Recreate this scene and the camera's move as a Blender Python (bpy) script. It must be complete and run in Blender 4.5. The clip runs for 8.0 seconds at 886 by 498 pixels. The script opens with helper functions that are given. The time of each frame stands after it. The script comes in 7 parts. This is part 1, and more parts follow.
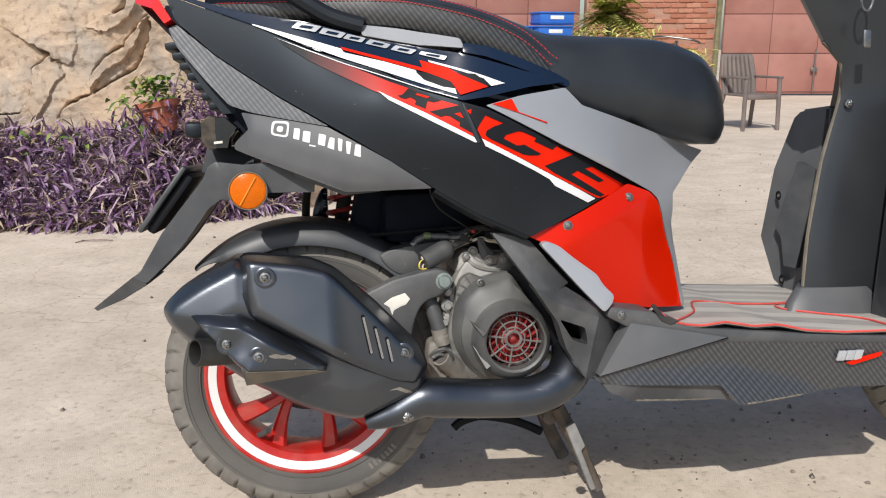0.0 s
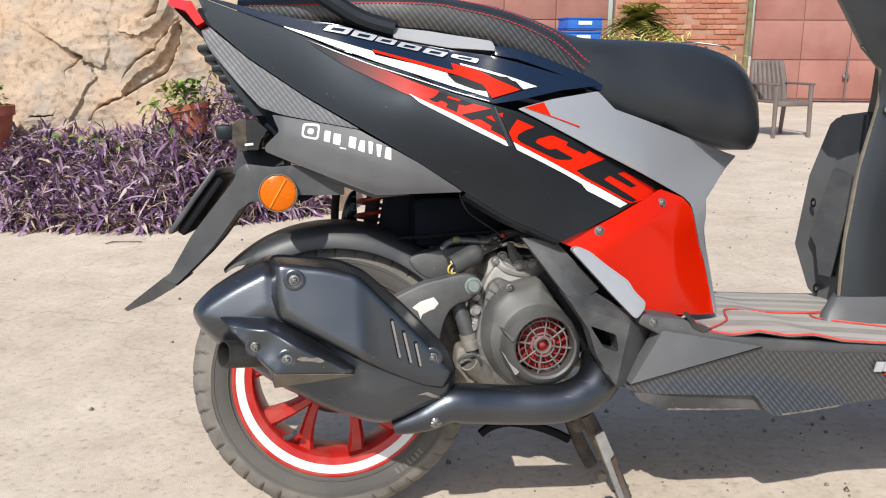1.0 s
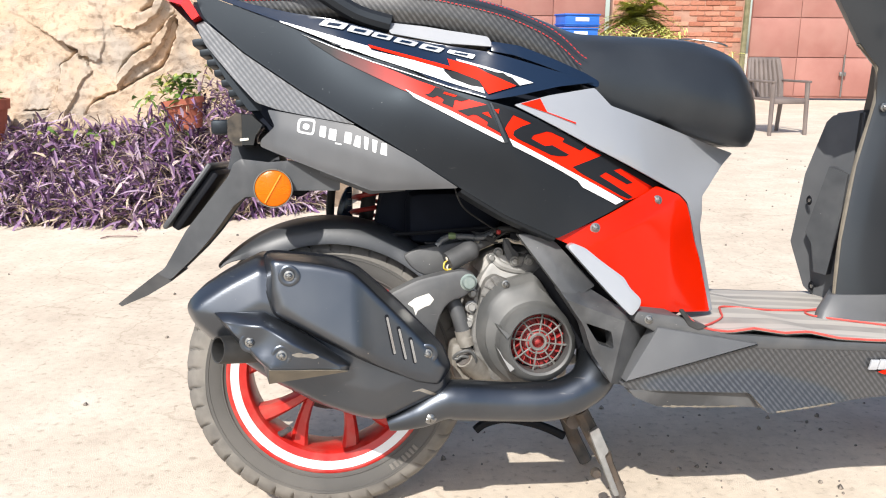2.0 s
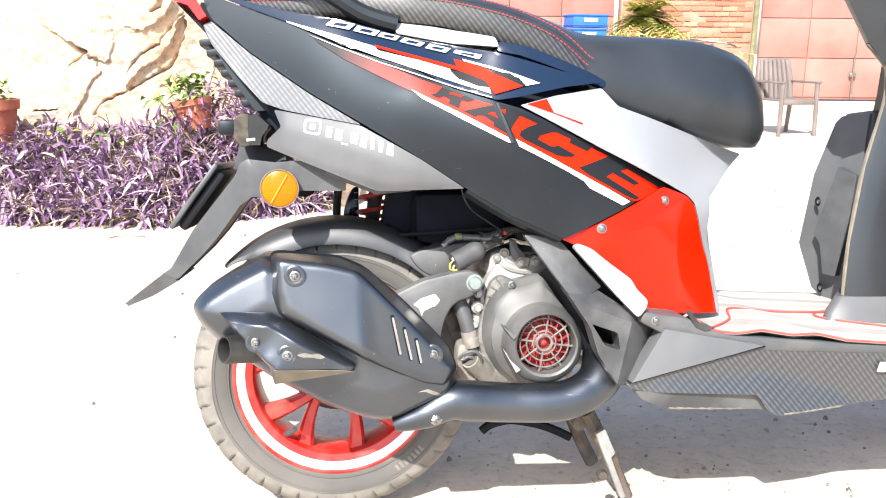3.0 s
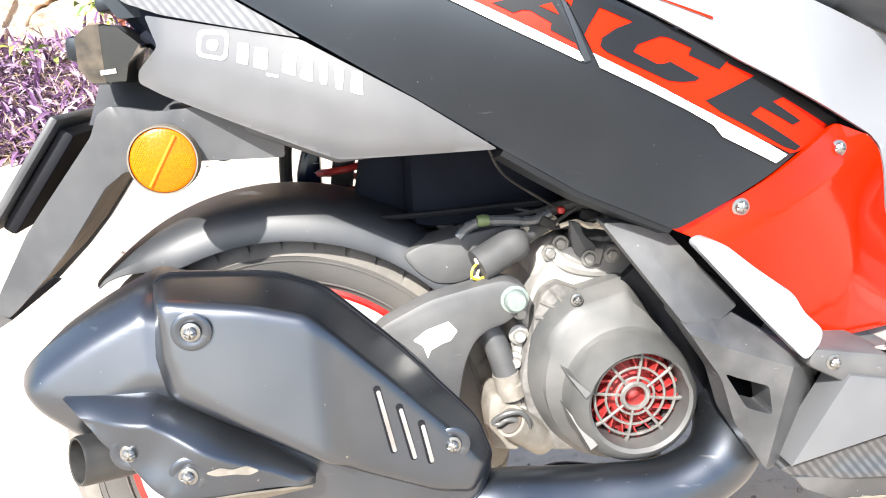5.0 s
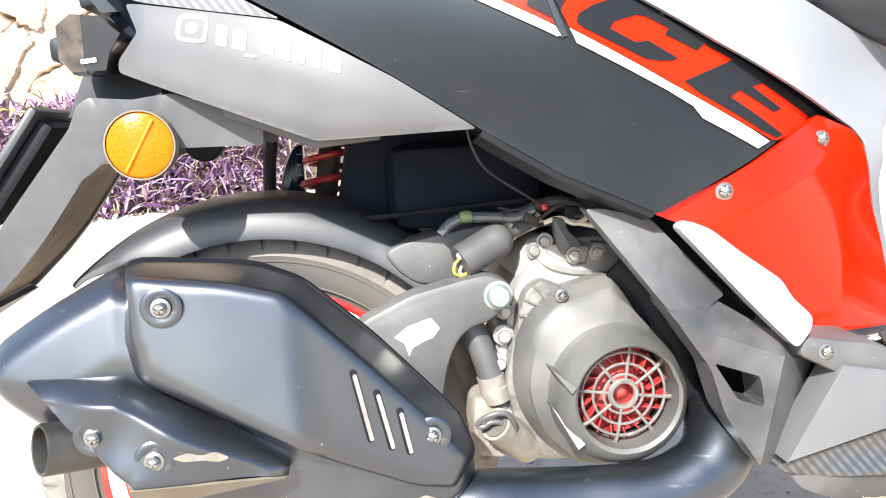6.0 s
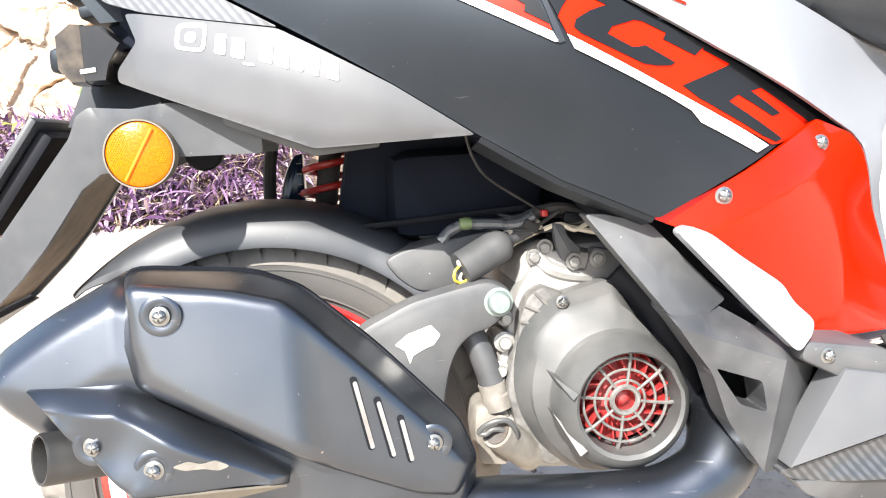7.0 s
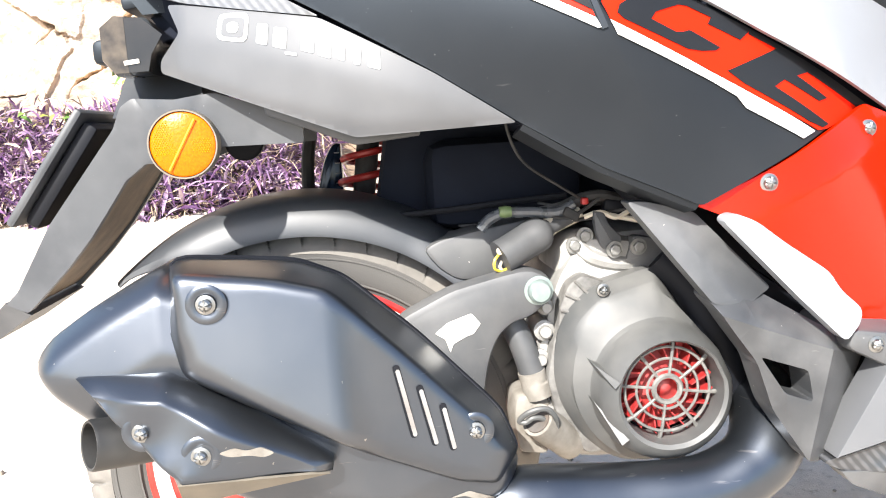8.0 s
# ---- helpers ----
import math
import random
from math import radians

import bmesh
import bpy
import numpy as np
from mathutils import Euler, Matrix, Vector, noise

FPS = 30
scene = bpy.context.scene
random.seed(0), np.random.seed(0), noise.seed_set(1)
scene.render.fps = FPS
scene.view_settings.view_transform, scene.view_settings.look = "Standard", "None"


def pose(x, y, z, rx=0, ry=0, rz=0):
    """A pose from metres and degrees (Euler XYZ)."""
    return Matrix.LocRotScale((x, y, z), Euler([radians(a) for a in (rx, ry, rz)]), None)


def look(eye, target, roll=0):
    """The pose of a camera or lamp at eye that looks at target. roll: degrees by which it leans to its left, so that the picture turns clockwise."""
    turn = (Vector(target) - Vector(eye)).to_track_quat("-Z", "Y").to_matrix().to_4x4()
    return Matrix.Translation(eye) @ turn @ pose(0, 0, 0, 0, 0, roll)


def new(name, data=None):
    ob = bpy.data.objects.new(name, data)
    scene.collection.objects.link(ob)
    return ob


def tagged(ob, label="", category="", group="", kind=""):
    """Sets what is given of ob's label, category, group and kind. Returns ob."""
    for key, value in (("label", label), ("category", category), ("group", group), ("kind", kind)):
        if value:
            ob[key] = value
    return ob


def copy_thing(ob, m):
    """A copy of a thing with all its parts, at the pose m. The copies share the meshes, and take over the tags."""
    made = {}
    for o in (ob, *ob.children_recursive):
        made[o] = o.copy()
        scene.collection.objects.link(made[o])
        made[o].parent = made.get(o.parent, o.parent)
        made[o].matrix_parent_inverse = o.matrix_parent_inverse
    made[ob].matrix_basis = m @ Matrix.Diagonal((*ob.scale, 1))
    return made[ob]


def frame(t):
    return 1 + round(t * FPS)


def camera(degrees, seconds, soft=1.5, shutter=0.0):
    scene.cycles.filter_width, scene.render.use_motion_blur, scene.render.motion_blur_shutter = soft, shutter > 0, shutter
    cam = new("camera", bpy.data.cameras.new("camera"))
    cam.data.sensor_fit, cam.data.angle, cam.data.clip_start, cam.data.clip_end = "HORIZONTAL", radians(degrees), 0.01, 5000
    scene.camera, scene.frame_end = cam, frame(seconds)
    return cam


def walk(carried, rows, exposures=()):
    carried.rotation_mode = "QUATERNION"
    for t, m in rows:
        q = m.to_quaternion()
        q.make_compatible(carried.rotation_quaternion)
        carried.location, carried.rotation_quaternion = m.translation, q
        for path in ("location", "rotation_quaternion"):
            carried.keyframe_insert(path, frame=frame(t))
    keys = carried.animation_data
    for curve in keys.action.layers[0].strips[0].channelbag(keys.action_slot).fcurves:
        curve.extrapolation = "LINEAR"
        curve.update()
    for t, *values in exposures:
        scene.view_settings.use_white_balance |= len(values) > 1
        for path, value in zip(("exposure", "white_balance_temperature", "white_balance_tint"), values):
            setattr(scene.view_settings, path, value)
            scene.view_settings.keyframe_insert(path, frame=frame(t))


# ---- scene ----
cam = camera(56.0, 8.0, soft=1.1)
PATH = [
    (0, (0.0126, -0.0089, 0.7847), (-0.0029, 1.8793, 0.3229), -0.0),
    (0.5, (0.0107, -0.0012, 0.7799), (-0.0612, 1.8871, 0.3201), -0.1),
    (1, (0.0049, -0.0002, 0.781), (-0.068, 1.8889, 0.3309), 0.2),
    (1.5, (0.0049, 0.0017, 0.781), (-0.0525, 1.89, 0.3211), 0.5),
    (3, (0.0087, 0.0047, 0.7801), (-0.0739, 1.8919, 0.3221), 0.5),
    (3.5, (-0.0224, 0.0921, 0.7857), (-0.0768, 1.9749, 0.3063), 0.3),
    (4, (-0.0846, 0.2895, 0.8868), (-0.1283, 2.1385, 0.2891), -0.5),
    (4.5, (-0.0457, 0.4499, 0.8801), (-0.1196, 2.2732, 0.211), -1.7),
    (4.8, (-0.0369, 0.5232, 0.8116), (-0.1069, 2.3336, 0.1072), -1.5),
    (5, (-0.0321, 0.5519, 0.7402), (-0.1069, 2.3706, 0.0564), -1.9),
    (5.2, (-0.0292, 0.5452, 0.6818), (-0.105, 2.3898, 0.0713), -2.0),
    (6.5, (-0.0156, 0.5407, 0.6613), (-0.0787, 2.4181, 0.1614), -2.1),
    (7, (-0.0165, 0.5408, 0.6593), (-0.0894, 2.4217, 0.173), -2.5),
    (7.5, (-0.0262, 0.5388, 0.6613), (-0.1293, 2.4151, 0.1642), -2.8),
    (8, (-0.0262, 0.5408, 0.6593), (-0.1682, 2.4115, 0.1514), -3.2),
]

# ---- light ----
EXPOSURES = [(0, -.28), (.7, -.18), (1.5, .08), (1.7, .1), (2.6, 1.22), (3.2, 1.27), (3.6, 1.38), (4.5, 1.51), (8, 1.50)]
walk(cam, [(t, look(eye, target, roll)) for t, eye, target, roll in PATH], EXPOSURES)
SUN_WAY = Vector((0.235, 0.68, -0.695)).normalized()
world = bpy.data.worlds.new("sky")
scene.world = world
world.use_nodes = True
wn = world.node_tree.nodes
sky = wn.new("ShaderNodeTexSky")
sky.sky_type, sky.sun_disc = "NISHITA", False
sky.sun_elevation = math.asin(-SUN_WAY.z)
sky.sun_rotation = math.atan2(-SUN_WAY.x, -SUN_WAY.y)
sky.dust_density, sky.altitude = 2.0, 200.0
world.node_tree.links.new(sky.outputs[0], wn["Background"].inputs[0])
wn["Background"].inputs[1].default_value = 0.138
sun = new("sun", bpy.data.lights.new("sun", "SUN"))
sun.data.energy, sun.data.angle, sun.data.color = 4.6, radians(0.53), (1.0, 0.965, 0.91)
sun.rotation_mode = "QUATERNION"
sun.rotation_quaternion = SUN_WAY.to_track_quat("-Z", "Y")
sun.location = (-2, -5, 8)


# ---- materials ----
def nodes(name):
    m = bpy.data.materials.new(name)
    m.use_nodes = True
    t = m.node_tree
    return m, t, t.nodes["Principled BSDF"], t.nodes.new, t.links.new


def ramp(n, stops):
    r = n("ShaderNodeValToRGB")
    el = r.color_ramp.elements
    while len(el) < len(stops):
        el.new(0.5)
    for e, (p, c) in zip(el, stops):
        e.position, e.color = p, (*c, 1) if len(c) == 3 else c
    return r


def surface(name, a, b, rough=0.5, size=0.05, fine=0.004, bump=0.1, metal=0.0, coat=0.0, dust=None, spread=0.12, spec=0.5, cool=None, chips=None):
    """Two-scale mottled surface: a to b over patches of size metres, fine grain in the relief and the gloss."""
    m, t, p, n, link = nodes(name)
    co = n("ShaderNodeTexCoord")
    big, small = n("ShaderNodeTexNoise"), n("ShaderNodeTexNoise")
    for x, s in ((big, size), (small, fine)):
        x.inputs["Scale"].default_value, x.inputs["Detail"].default_value = 1 / s, 6
        link(co.outputs["Object"], x.inputs["Vector"])
    r = ramp(n, [(0.3, a), (0.7, b)])
    link(big.outputs["Fac"], r.inputs["Fac"])
    col = r.outputs["Color"]
    if dust:
        tint, amount = dust
        mask = ramp(n, [(0.45, (0, 0, 0)), (0.8, (amount,) * 3)])
        third = n("ShaderNodeTexNoise")
        third.inputs["Scale"].default_value, third.inputs["Detail"].default_value = 0.6 / size, 9
        link(co.outputs["Object"], third.inputs["Vector"])
        link(third.outputs["Fac"], mask.inputs["Fac"])
        mix = n("ShaderNodeMix")
        mix.data_type = "RGBA"
        link(mask.outputs["Color"], mix.inputs["Factor"])
        link(col, mix.inputs["A"])
        mix.inputs["B"].default_value = (*tint, 1)
        col = mix.outputs["Result"]
    if chips:
        tint, share = chips
        spots, streaks, stretch = n("ShaderNodeTexNoise"), n("ShaderNodeTexNoise"), n("ShaderNodeMapping")
        spots.inputs["Scale"].default_value, spots.inputs["Detail"].default_value = 190.0, 2
        streaks.inputs["Scale"].default_value, streaks.inputs["Detail"].default_value = 26.0, 3
        stretch.inputs["Rotation"].default_value, stretch.inputs["Scale"].default_value = (0.2, 0.6, 0.1), (1.0, 1.0, 9.0)
        link(co.outputs["Object"], spots.inputs["Vector"])
        link(co.outputs["Object"], stretch.inputs["Vector"])
        link(stretch.outputs["Vector"], streaks.inputs["Vector"])
        a1, a2 = ramp(n, [(0.755, (0, 0, 0)), (0.785, (share,) * 3)]), ramp(n, [(0.73, (0, 0, 0)), (0.78, (share * .4,) * 3)])
        link(spots.outputs["Fac"], a1.inputs["Fac"])
        link(streaks.outputs["Fac"], a2.inputs["Fac"])
        most, worn = n("ShaderNodeMath"), n("ShaderNodeMix")
        most.operation, worn.data_type = "MAXIMUM", "RGBA"
        link(a1.outputs["Color"], most.inputs[0])
        link(a2.outputs["Color"], most.inputs[1])
        link(most.outputs[0], worn.inputs["Factor"])
        link(col, worn.inputs["A"])
        worn.inputs["B"].default_value = (*tint, 1)
        col = worn.outputs["Result"]
    link(col, p.inputs["Base Color"])
    rr = n("ShaderNodeMapRange")
    rr.inputs["To Min"].default_value, rr.inputs["To Max"].default_value = rough - spread / 2, rough + spread
    link(big.outputs["Fac"], rr.inputs["Value"])
    link(rr.outputs["Result"], p.inputs["Roughness"])
    bp = n("ShaderNodeBump")
    bp.inputs["Strength"].default_value, bp.inputs["Distance"].default_value = bump, fine * 0.5
    link(small.outputs["Fac"], bp.inputs["Height"])
    link(bp.outputs["Normal"], p.inputs["Normal"])
    p.inputs["Metallic"].default_value = metal
    p.inputs["Coat Weight"].default_value = coat
    p.inputs["Coat Roughness"].default_value = 0.06
    p.inputs["Specular IOR Level"].default_value = spec
    if cool:
        p.inputs["Specular Tint"].default_value = (*cool, 1)
    return m


def carbon(name, dark, light, rough=0.35, pitch=0.0075):
    """Twill-weave film: short diagonal ribs, broken up crosswise."""
    m, t, p, n, link = nodes(name)
    co, mp = n("ShaderNodeTexCoord"), n("ShaderNodeMapping")
    mp.inputs["Rotation"].default_value = (0, radians(38), 0)
    link(co.outputs["Object"], mp.inputs["Vector"])
    w1, w2, no = n("ShaderNodeTexWave"), n("ShaderNodeTexWave"), n("ShaderNodeTexNoise")
    w1.bands_direction, w2.bands_direction = "X", "Z"
    w1.inputs["Scale"].default_value = 0.314 / pitch
    w2.inputs["Scale"].default_value = 0.16 / pitch
    no.inputs["Scale"].default_value = 9.0
    link(mp.outputs["Vector"], w1.inputs["Vector"])
    link(mp.outputs["Vector"], w2.inputs["Vector"])
    link(co.outputs["Object"], no.inputs["Vector"])
    mul = n("ShaderNodeMath")
    mul.operation = "MULTIPLY"
    half = n("ShaderNodeMapRange")
    half.inputs["To Min"].default_value = 0.6
    link(w2.outputs["Fac"], half.inputs["Value"])
    link(w1.outputs["Fac"], mul.inputs[0])
    link(half.outputs["Result"], mul.inputs[1])
    r = ramp(n, [(0.2, dark), (0.75, light)])
    link(mul.outputs[0], r.inputs["Fac"])
    link(r.outputs["Color"], p.inputs["Base Color"])
    rr = n("ShaderNodeMapRange")
    rr.inputs["To Min"].default_value, rr.inputs["To Max"].default_value = rough - 0.08, rough + 0.15
    link(no.outputs["Fac"], rr.inputs["Value"])
    link(rr.outputs["Result"], p.inputs["Roughness"])
    bp = n("ShaderNodeBump")
    bp.inputs["Strength"].default_value, bp.inputs["Distance"].default_value = 0.35, 0.0008
    link(mul.outputs[0], bp.inputs["Height"])
    link(bp.outputs["Normal"], p.inputs["Normal"])
    p.inputs["Coat Weight"].default_value, p.inputs["Coat Roughness"].default_value = 0.6, 0.20
    return m


def fading_red(name, x0, x1, ground, ink):
    """Printed film that fades along the scooter from its ground colour to red."""
    m, t, p, n, link = nodes(name)
    co, sp, mr = n("ShaderNodeTexCoord"), n("ShaderNodeSeparateXYZ"), n("ShaderNodeMapRange")
    link(co.outputs["Object"], sp.inputs[0])
    link(sp.outputs["X"], mr.inputs["Value"])
    mr.inputs["From Min"].default_value, mr.inputs["From Max"].default_value = x0, x1
    r = ramp(n, [(0.0, ground), (0.35, (0.16, 0.055, 0.052)), (0.7, (0.48, 0.065, 0.055)), (1.0, ink)])
    link(mr.outputs["Result"], r.inputs["Fac"])
    link(r.outputs["Color"], p.inputs["Base Color"])
    p.inputs["Roughness"].default_value = 0.5
    p.inputs["Specular IOR Level"].default_value = 0.2
    return m


def concrete(name):
    m, t, p, n, link = nodes(name)
    co = n("ShaderNodeTexCoord")
    layers = []
    for s, d in ((0.7, 5), (5.0, 8), (60.0, 6), (420.0, 3)):
        x = n("ShaderNodeTexNoise")
        x.inputs["Scale"].default_value, x.inputs["Detail"].default_value = s, d
        link(co.outputs["Object"], x.inputs["Vector"])
        layers.append(x)
    r = ramp(n, [(0.32, (0.47, 0.395, 0.315)), (0.5, (0.58, 0.495, 0.40)), (0.66, (0.67, 0.58, 0.48))])
    mixv = n("ShaderNodeMix")
    mixv.inputs["Factor"].default_value = 0.45
    link(layers[0].outputs["Fac"], mixv.inputs["A"])
    link(layers[1].outputs["Fac"], mixv.inputs["B"])
    link(mixv.outputs["Result"], r.inputs["Fac"])
    specks = ramp(n, [(0.28, (0.62, 0.60, 0.58)), (0.42, (1, 1, 1)), (0.70, (1.06, 1.06, 1.06))])
    link(layers[2].outputs["Fac"], specks.inputs["Fac"])
    mul = n("ShaderNodeMix")
    mul.data_type, mul.blend_type = "RGBA", "MULTIPLY"
    mul.inputs["Factor"].default_value = 0.8
    link(r.outputs["Color"], mul.inputs["A"])
    link(specks.outputs["Color"], mul.inputs["B"])
    mott = n("ShaderNodeTexNoise")
    mott.inputs["Scale"].default_value, mott.inputs["Detail"].default_value, mott.inputs["Roughness"].default_value = 22.0, 10, 0.75
    link(co.outputs["Object"], mott.inputs["Vector"])
    tone = ramp(n, [(0.32, (0.86, 0.855, 0.85)), (0.5, (0.99, 0.99, 0.99)), (0.68, (1.08, 1.08, 1.08))])
    link(mott.outputs["Fac"], tone.inputs["Fac"])
    mul2 = n("ShaderNodeMix")
    mul2.data_type, mul2.blend_type = "RGBA", "MULTIPLY"
    mul2.inputs["Factor"].default_value = 1.0
    link(mul.outputs["Result"], mul2.inputs["A"])
    link(tone.outputs["Color"], mul2.inputs["B"])
    crk = n("ShaderNodeTexVoronoi")
    crk.feature = "DISTANCE_TO_EDGE"
    crk.inputs["Scale"].default_value = 0.55
    warp, vadd = n("ShaderNodeTexNoise"), n("ShaderNodeVectorMath")
    warp.inputs["Scale"].default_value, warp.inputs["Detail"].default_value = 3.0, 8
    vadd.operation = "MULTIPLY_ADD"
    vadd.inputs[1].default_value = (0.7, 0.7, 0)
    link(co.outputs["Object"], warp.inputs["Vector"])
    link(warp.outputs["Color"], vadd.inputs[0])
    link(co.outputs["Object"], vadd.inputs[2])
    link(vadd.outputs[0], crk.inputs["Vector"])
    line = ramp(n, [(0.0, (0.72, 0.70, 0.68)), (0.004, (1, 1, 1))])
    link(crk.outputs["Distance"], line.inputs["Fac"])
    mul3 = n("ShaderNodeMix")
    mul3.data_type, mul3.blend_type = "RGBA", "MULTIPLY"
    mul3.inputs["Factor"].default_value = 0.7
    link(mul2.outputs["Result"], mul3.inputs["A"])
    link(line.outputs["Color"], mul3.inputs["B"])
    link(mul3.outputs["Result"], p.inputs["Base Color"])
    p.inputs["Roughness"].default_value = 0.92
    p.inputs["Specular IOR Level"].default_value = 0.2
    add = n("ShaderNodeMath")
    add.operation = "ADD"
    link(layers[2].outputs["Fac"], add.inputs[0])
    link(layers[3].outputs["Fac"], add.inputs[1])
    bp = n("ShaderNodeBump")
    bp.inputs["Strength"].default_value, bp.inputs["Distance"].default_value = 0.40, 0.003
    link(add.outputs[0], bp.inputs["Height"])
    link(bp.outputs["Normal"], p.inputs["Normal"])
    return m


def varied(name, stops, rough=0.6, island=True, bump=0.0, size=0.02):
    """Colour chosen piece by piece out of a ramp."""
    m, t, p, n, link = nodes(name)
    src = n("ShaderNodeNewGeometry").outputs["Random Per Island"] if island else n("ShaderNodeObjectInfo").outputs["Random"]
    r = ramp(n, stops)
    link(src, r.inputs["Fac"])
    co, no = n("ShaderNodeTexCoord"), n("ShaderNodeTexNoise")
    no.inputs["Scale"].default_value, no.inputs["Detail"].default_value = 1 / size, 5
    link(co.outputs["Object"], no.inputs["Vector"])
    mul = n("ShaderNodeMix")
    mul.data_type, mul.blend_type = "RGBA", "MULTIPLY"
    mul.inputs["Factor"].default_value = 0.5
    shade = ramp(n, [(0.3, (0.55, 0.55, 0.55)), (0.7, (1.1, 1.1, 1.1))])
    link(no.outputs["Fac"], shade.inputs["Fac"])
    link(r.outputs["Color"], mul.inputs["A"])
    link(shade.outputs["Color"], mul.inputs["B"])
    link(mul.outputs["Result"], p.inputs["Base Color"])
    p.inputs["Roughness"].default_value = rough
    if bump:
        bp = n("ShaderNodeBump")
        bp.inputs["Strength"].default_value, bp.inputs["Distance"].default_value = bump, size * 0.3
        link(no.outputs["Fac"], bp.inputs["Height"])
        link(bp.outputs["Normal"], p.inputs["Normal"])
    return m


def patterned(name):
    """Rubber mat with long wavy printed bands under dust."""
    m, t, p, n, link = nodes(name)
    co, wv, no = n("ShaderNodeTexCoord"), n("ShaderNodeTexWave"), n("ShaderNodeTexNoise")
    wv.bands_direction = "Y"
    wv.inputs["Scale"].default_value, wv.inputs["Distortion"].default_value, wv.inputs["Detail"].default_value, wv.inputs["Detail Scale"].default_value = 2.4, 9.0, 1.0, 0.6
    no.inputs["Scale"].default_value, no.inputs["Detail"].default_value = 14.0, 8
    link(co.outputs["Object"], wv.inputs["Vector"])
    link(co.outputs["Object"], no.inputs["Vector"])
    r = ramp(n, [(0.14, (0.17, 0.17, 0.17)), (0.17, (0.45, 0.43, 0.395)), (0.74, (0.52, 0.495, 0.455)), (0.78, (0.29, 0.28, 0.27))])
    link(wv.outputs["Fac"], r.inputs["Fac"])
    mix = n("ShaderNodeMix")
    mix.data_type = "RGBA"
    link(no.outputs["Fac"], mix.inputs["Factor"])
    link(r.outputs["Color"], mix.inputs["A"])
    mix.inputs["B"].default_value = (0.48, 0.44, 0.385, 1)
    link(mix.outputs["Result"], p.inputs["Base Color"])
    p.inputs["Roughness"].default_value = 0.8
    bp = n("ShaderNodeBump")
    bp.inputs["Strength"].default_value, bp.inputs["Distance"].default_value = 0.3, 0.002
    link(no.outputs["Fac"], bp.inputs["Height"])
    link(bp.outputs["Normal"], p.inputs["Normal"])
    return m


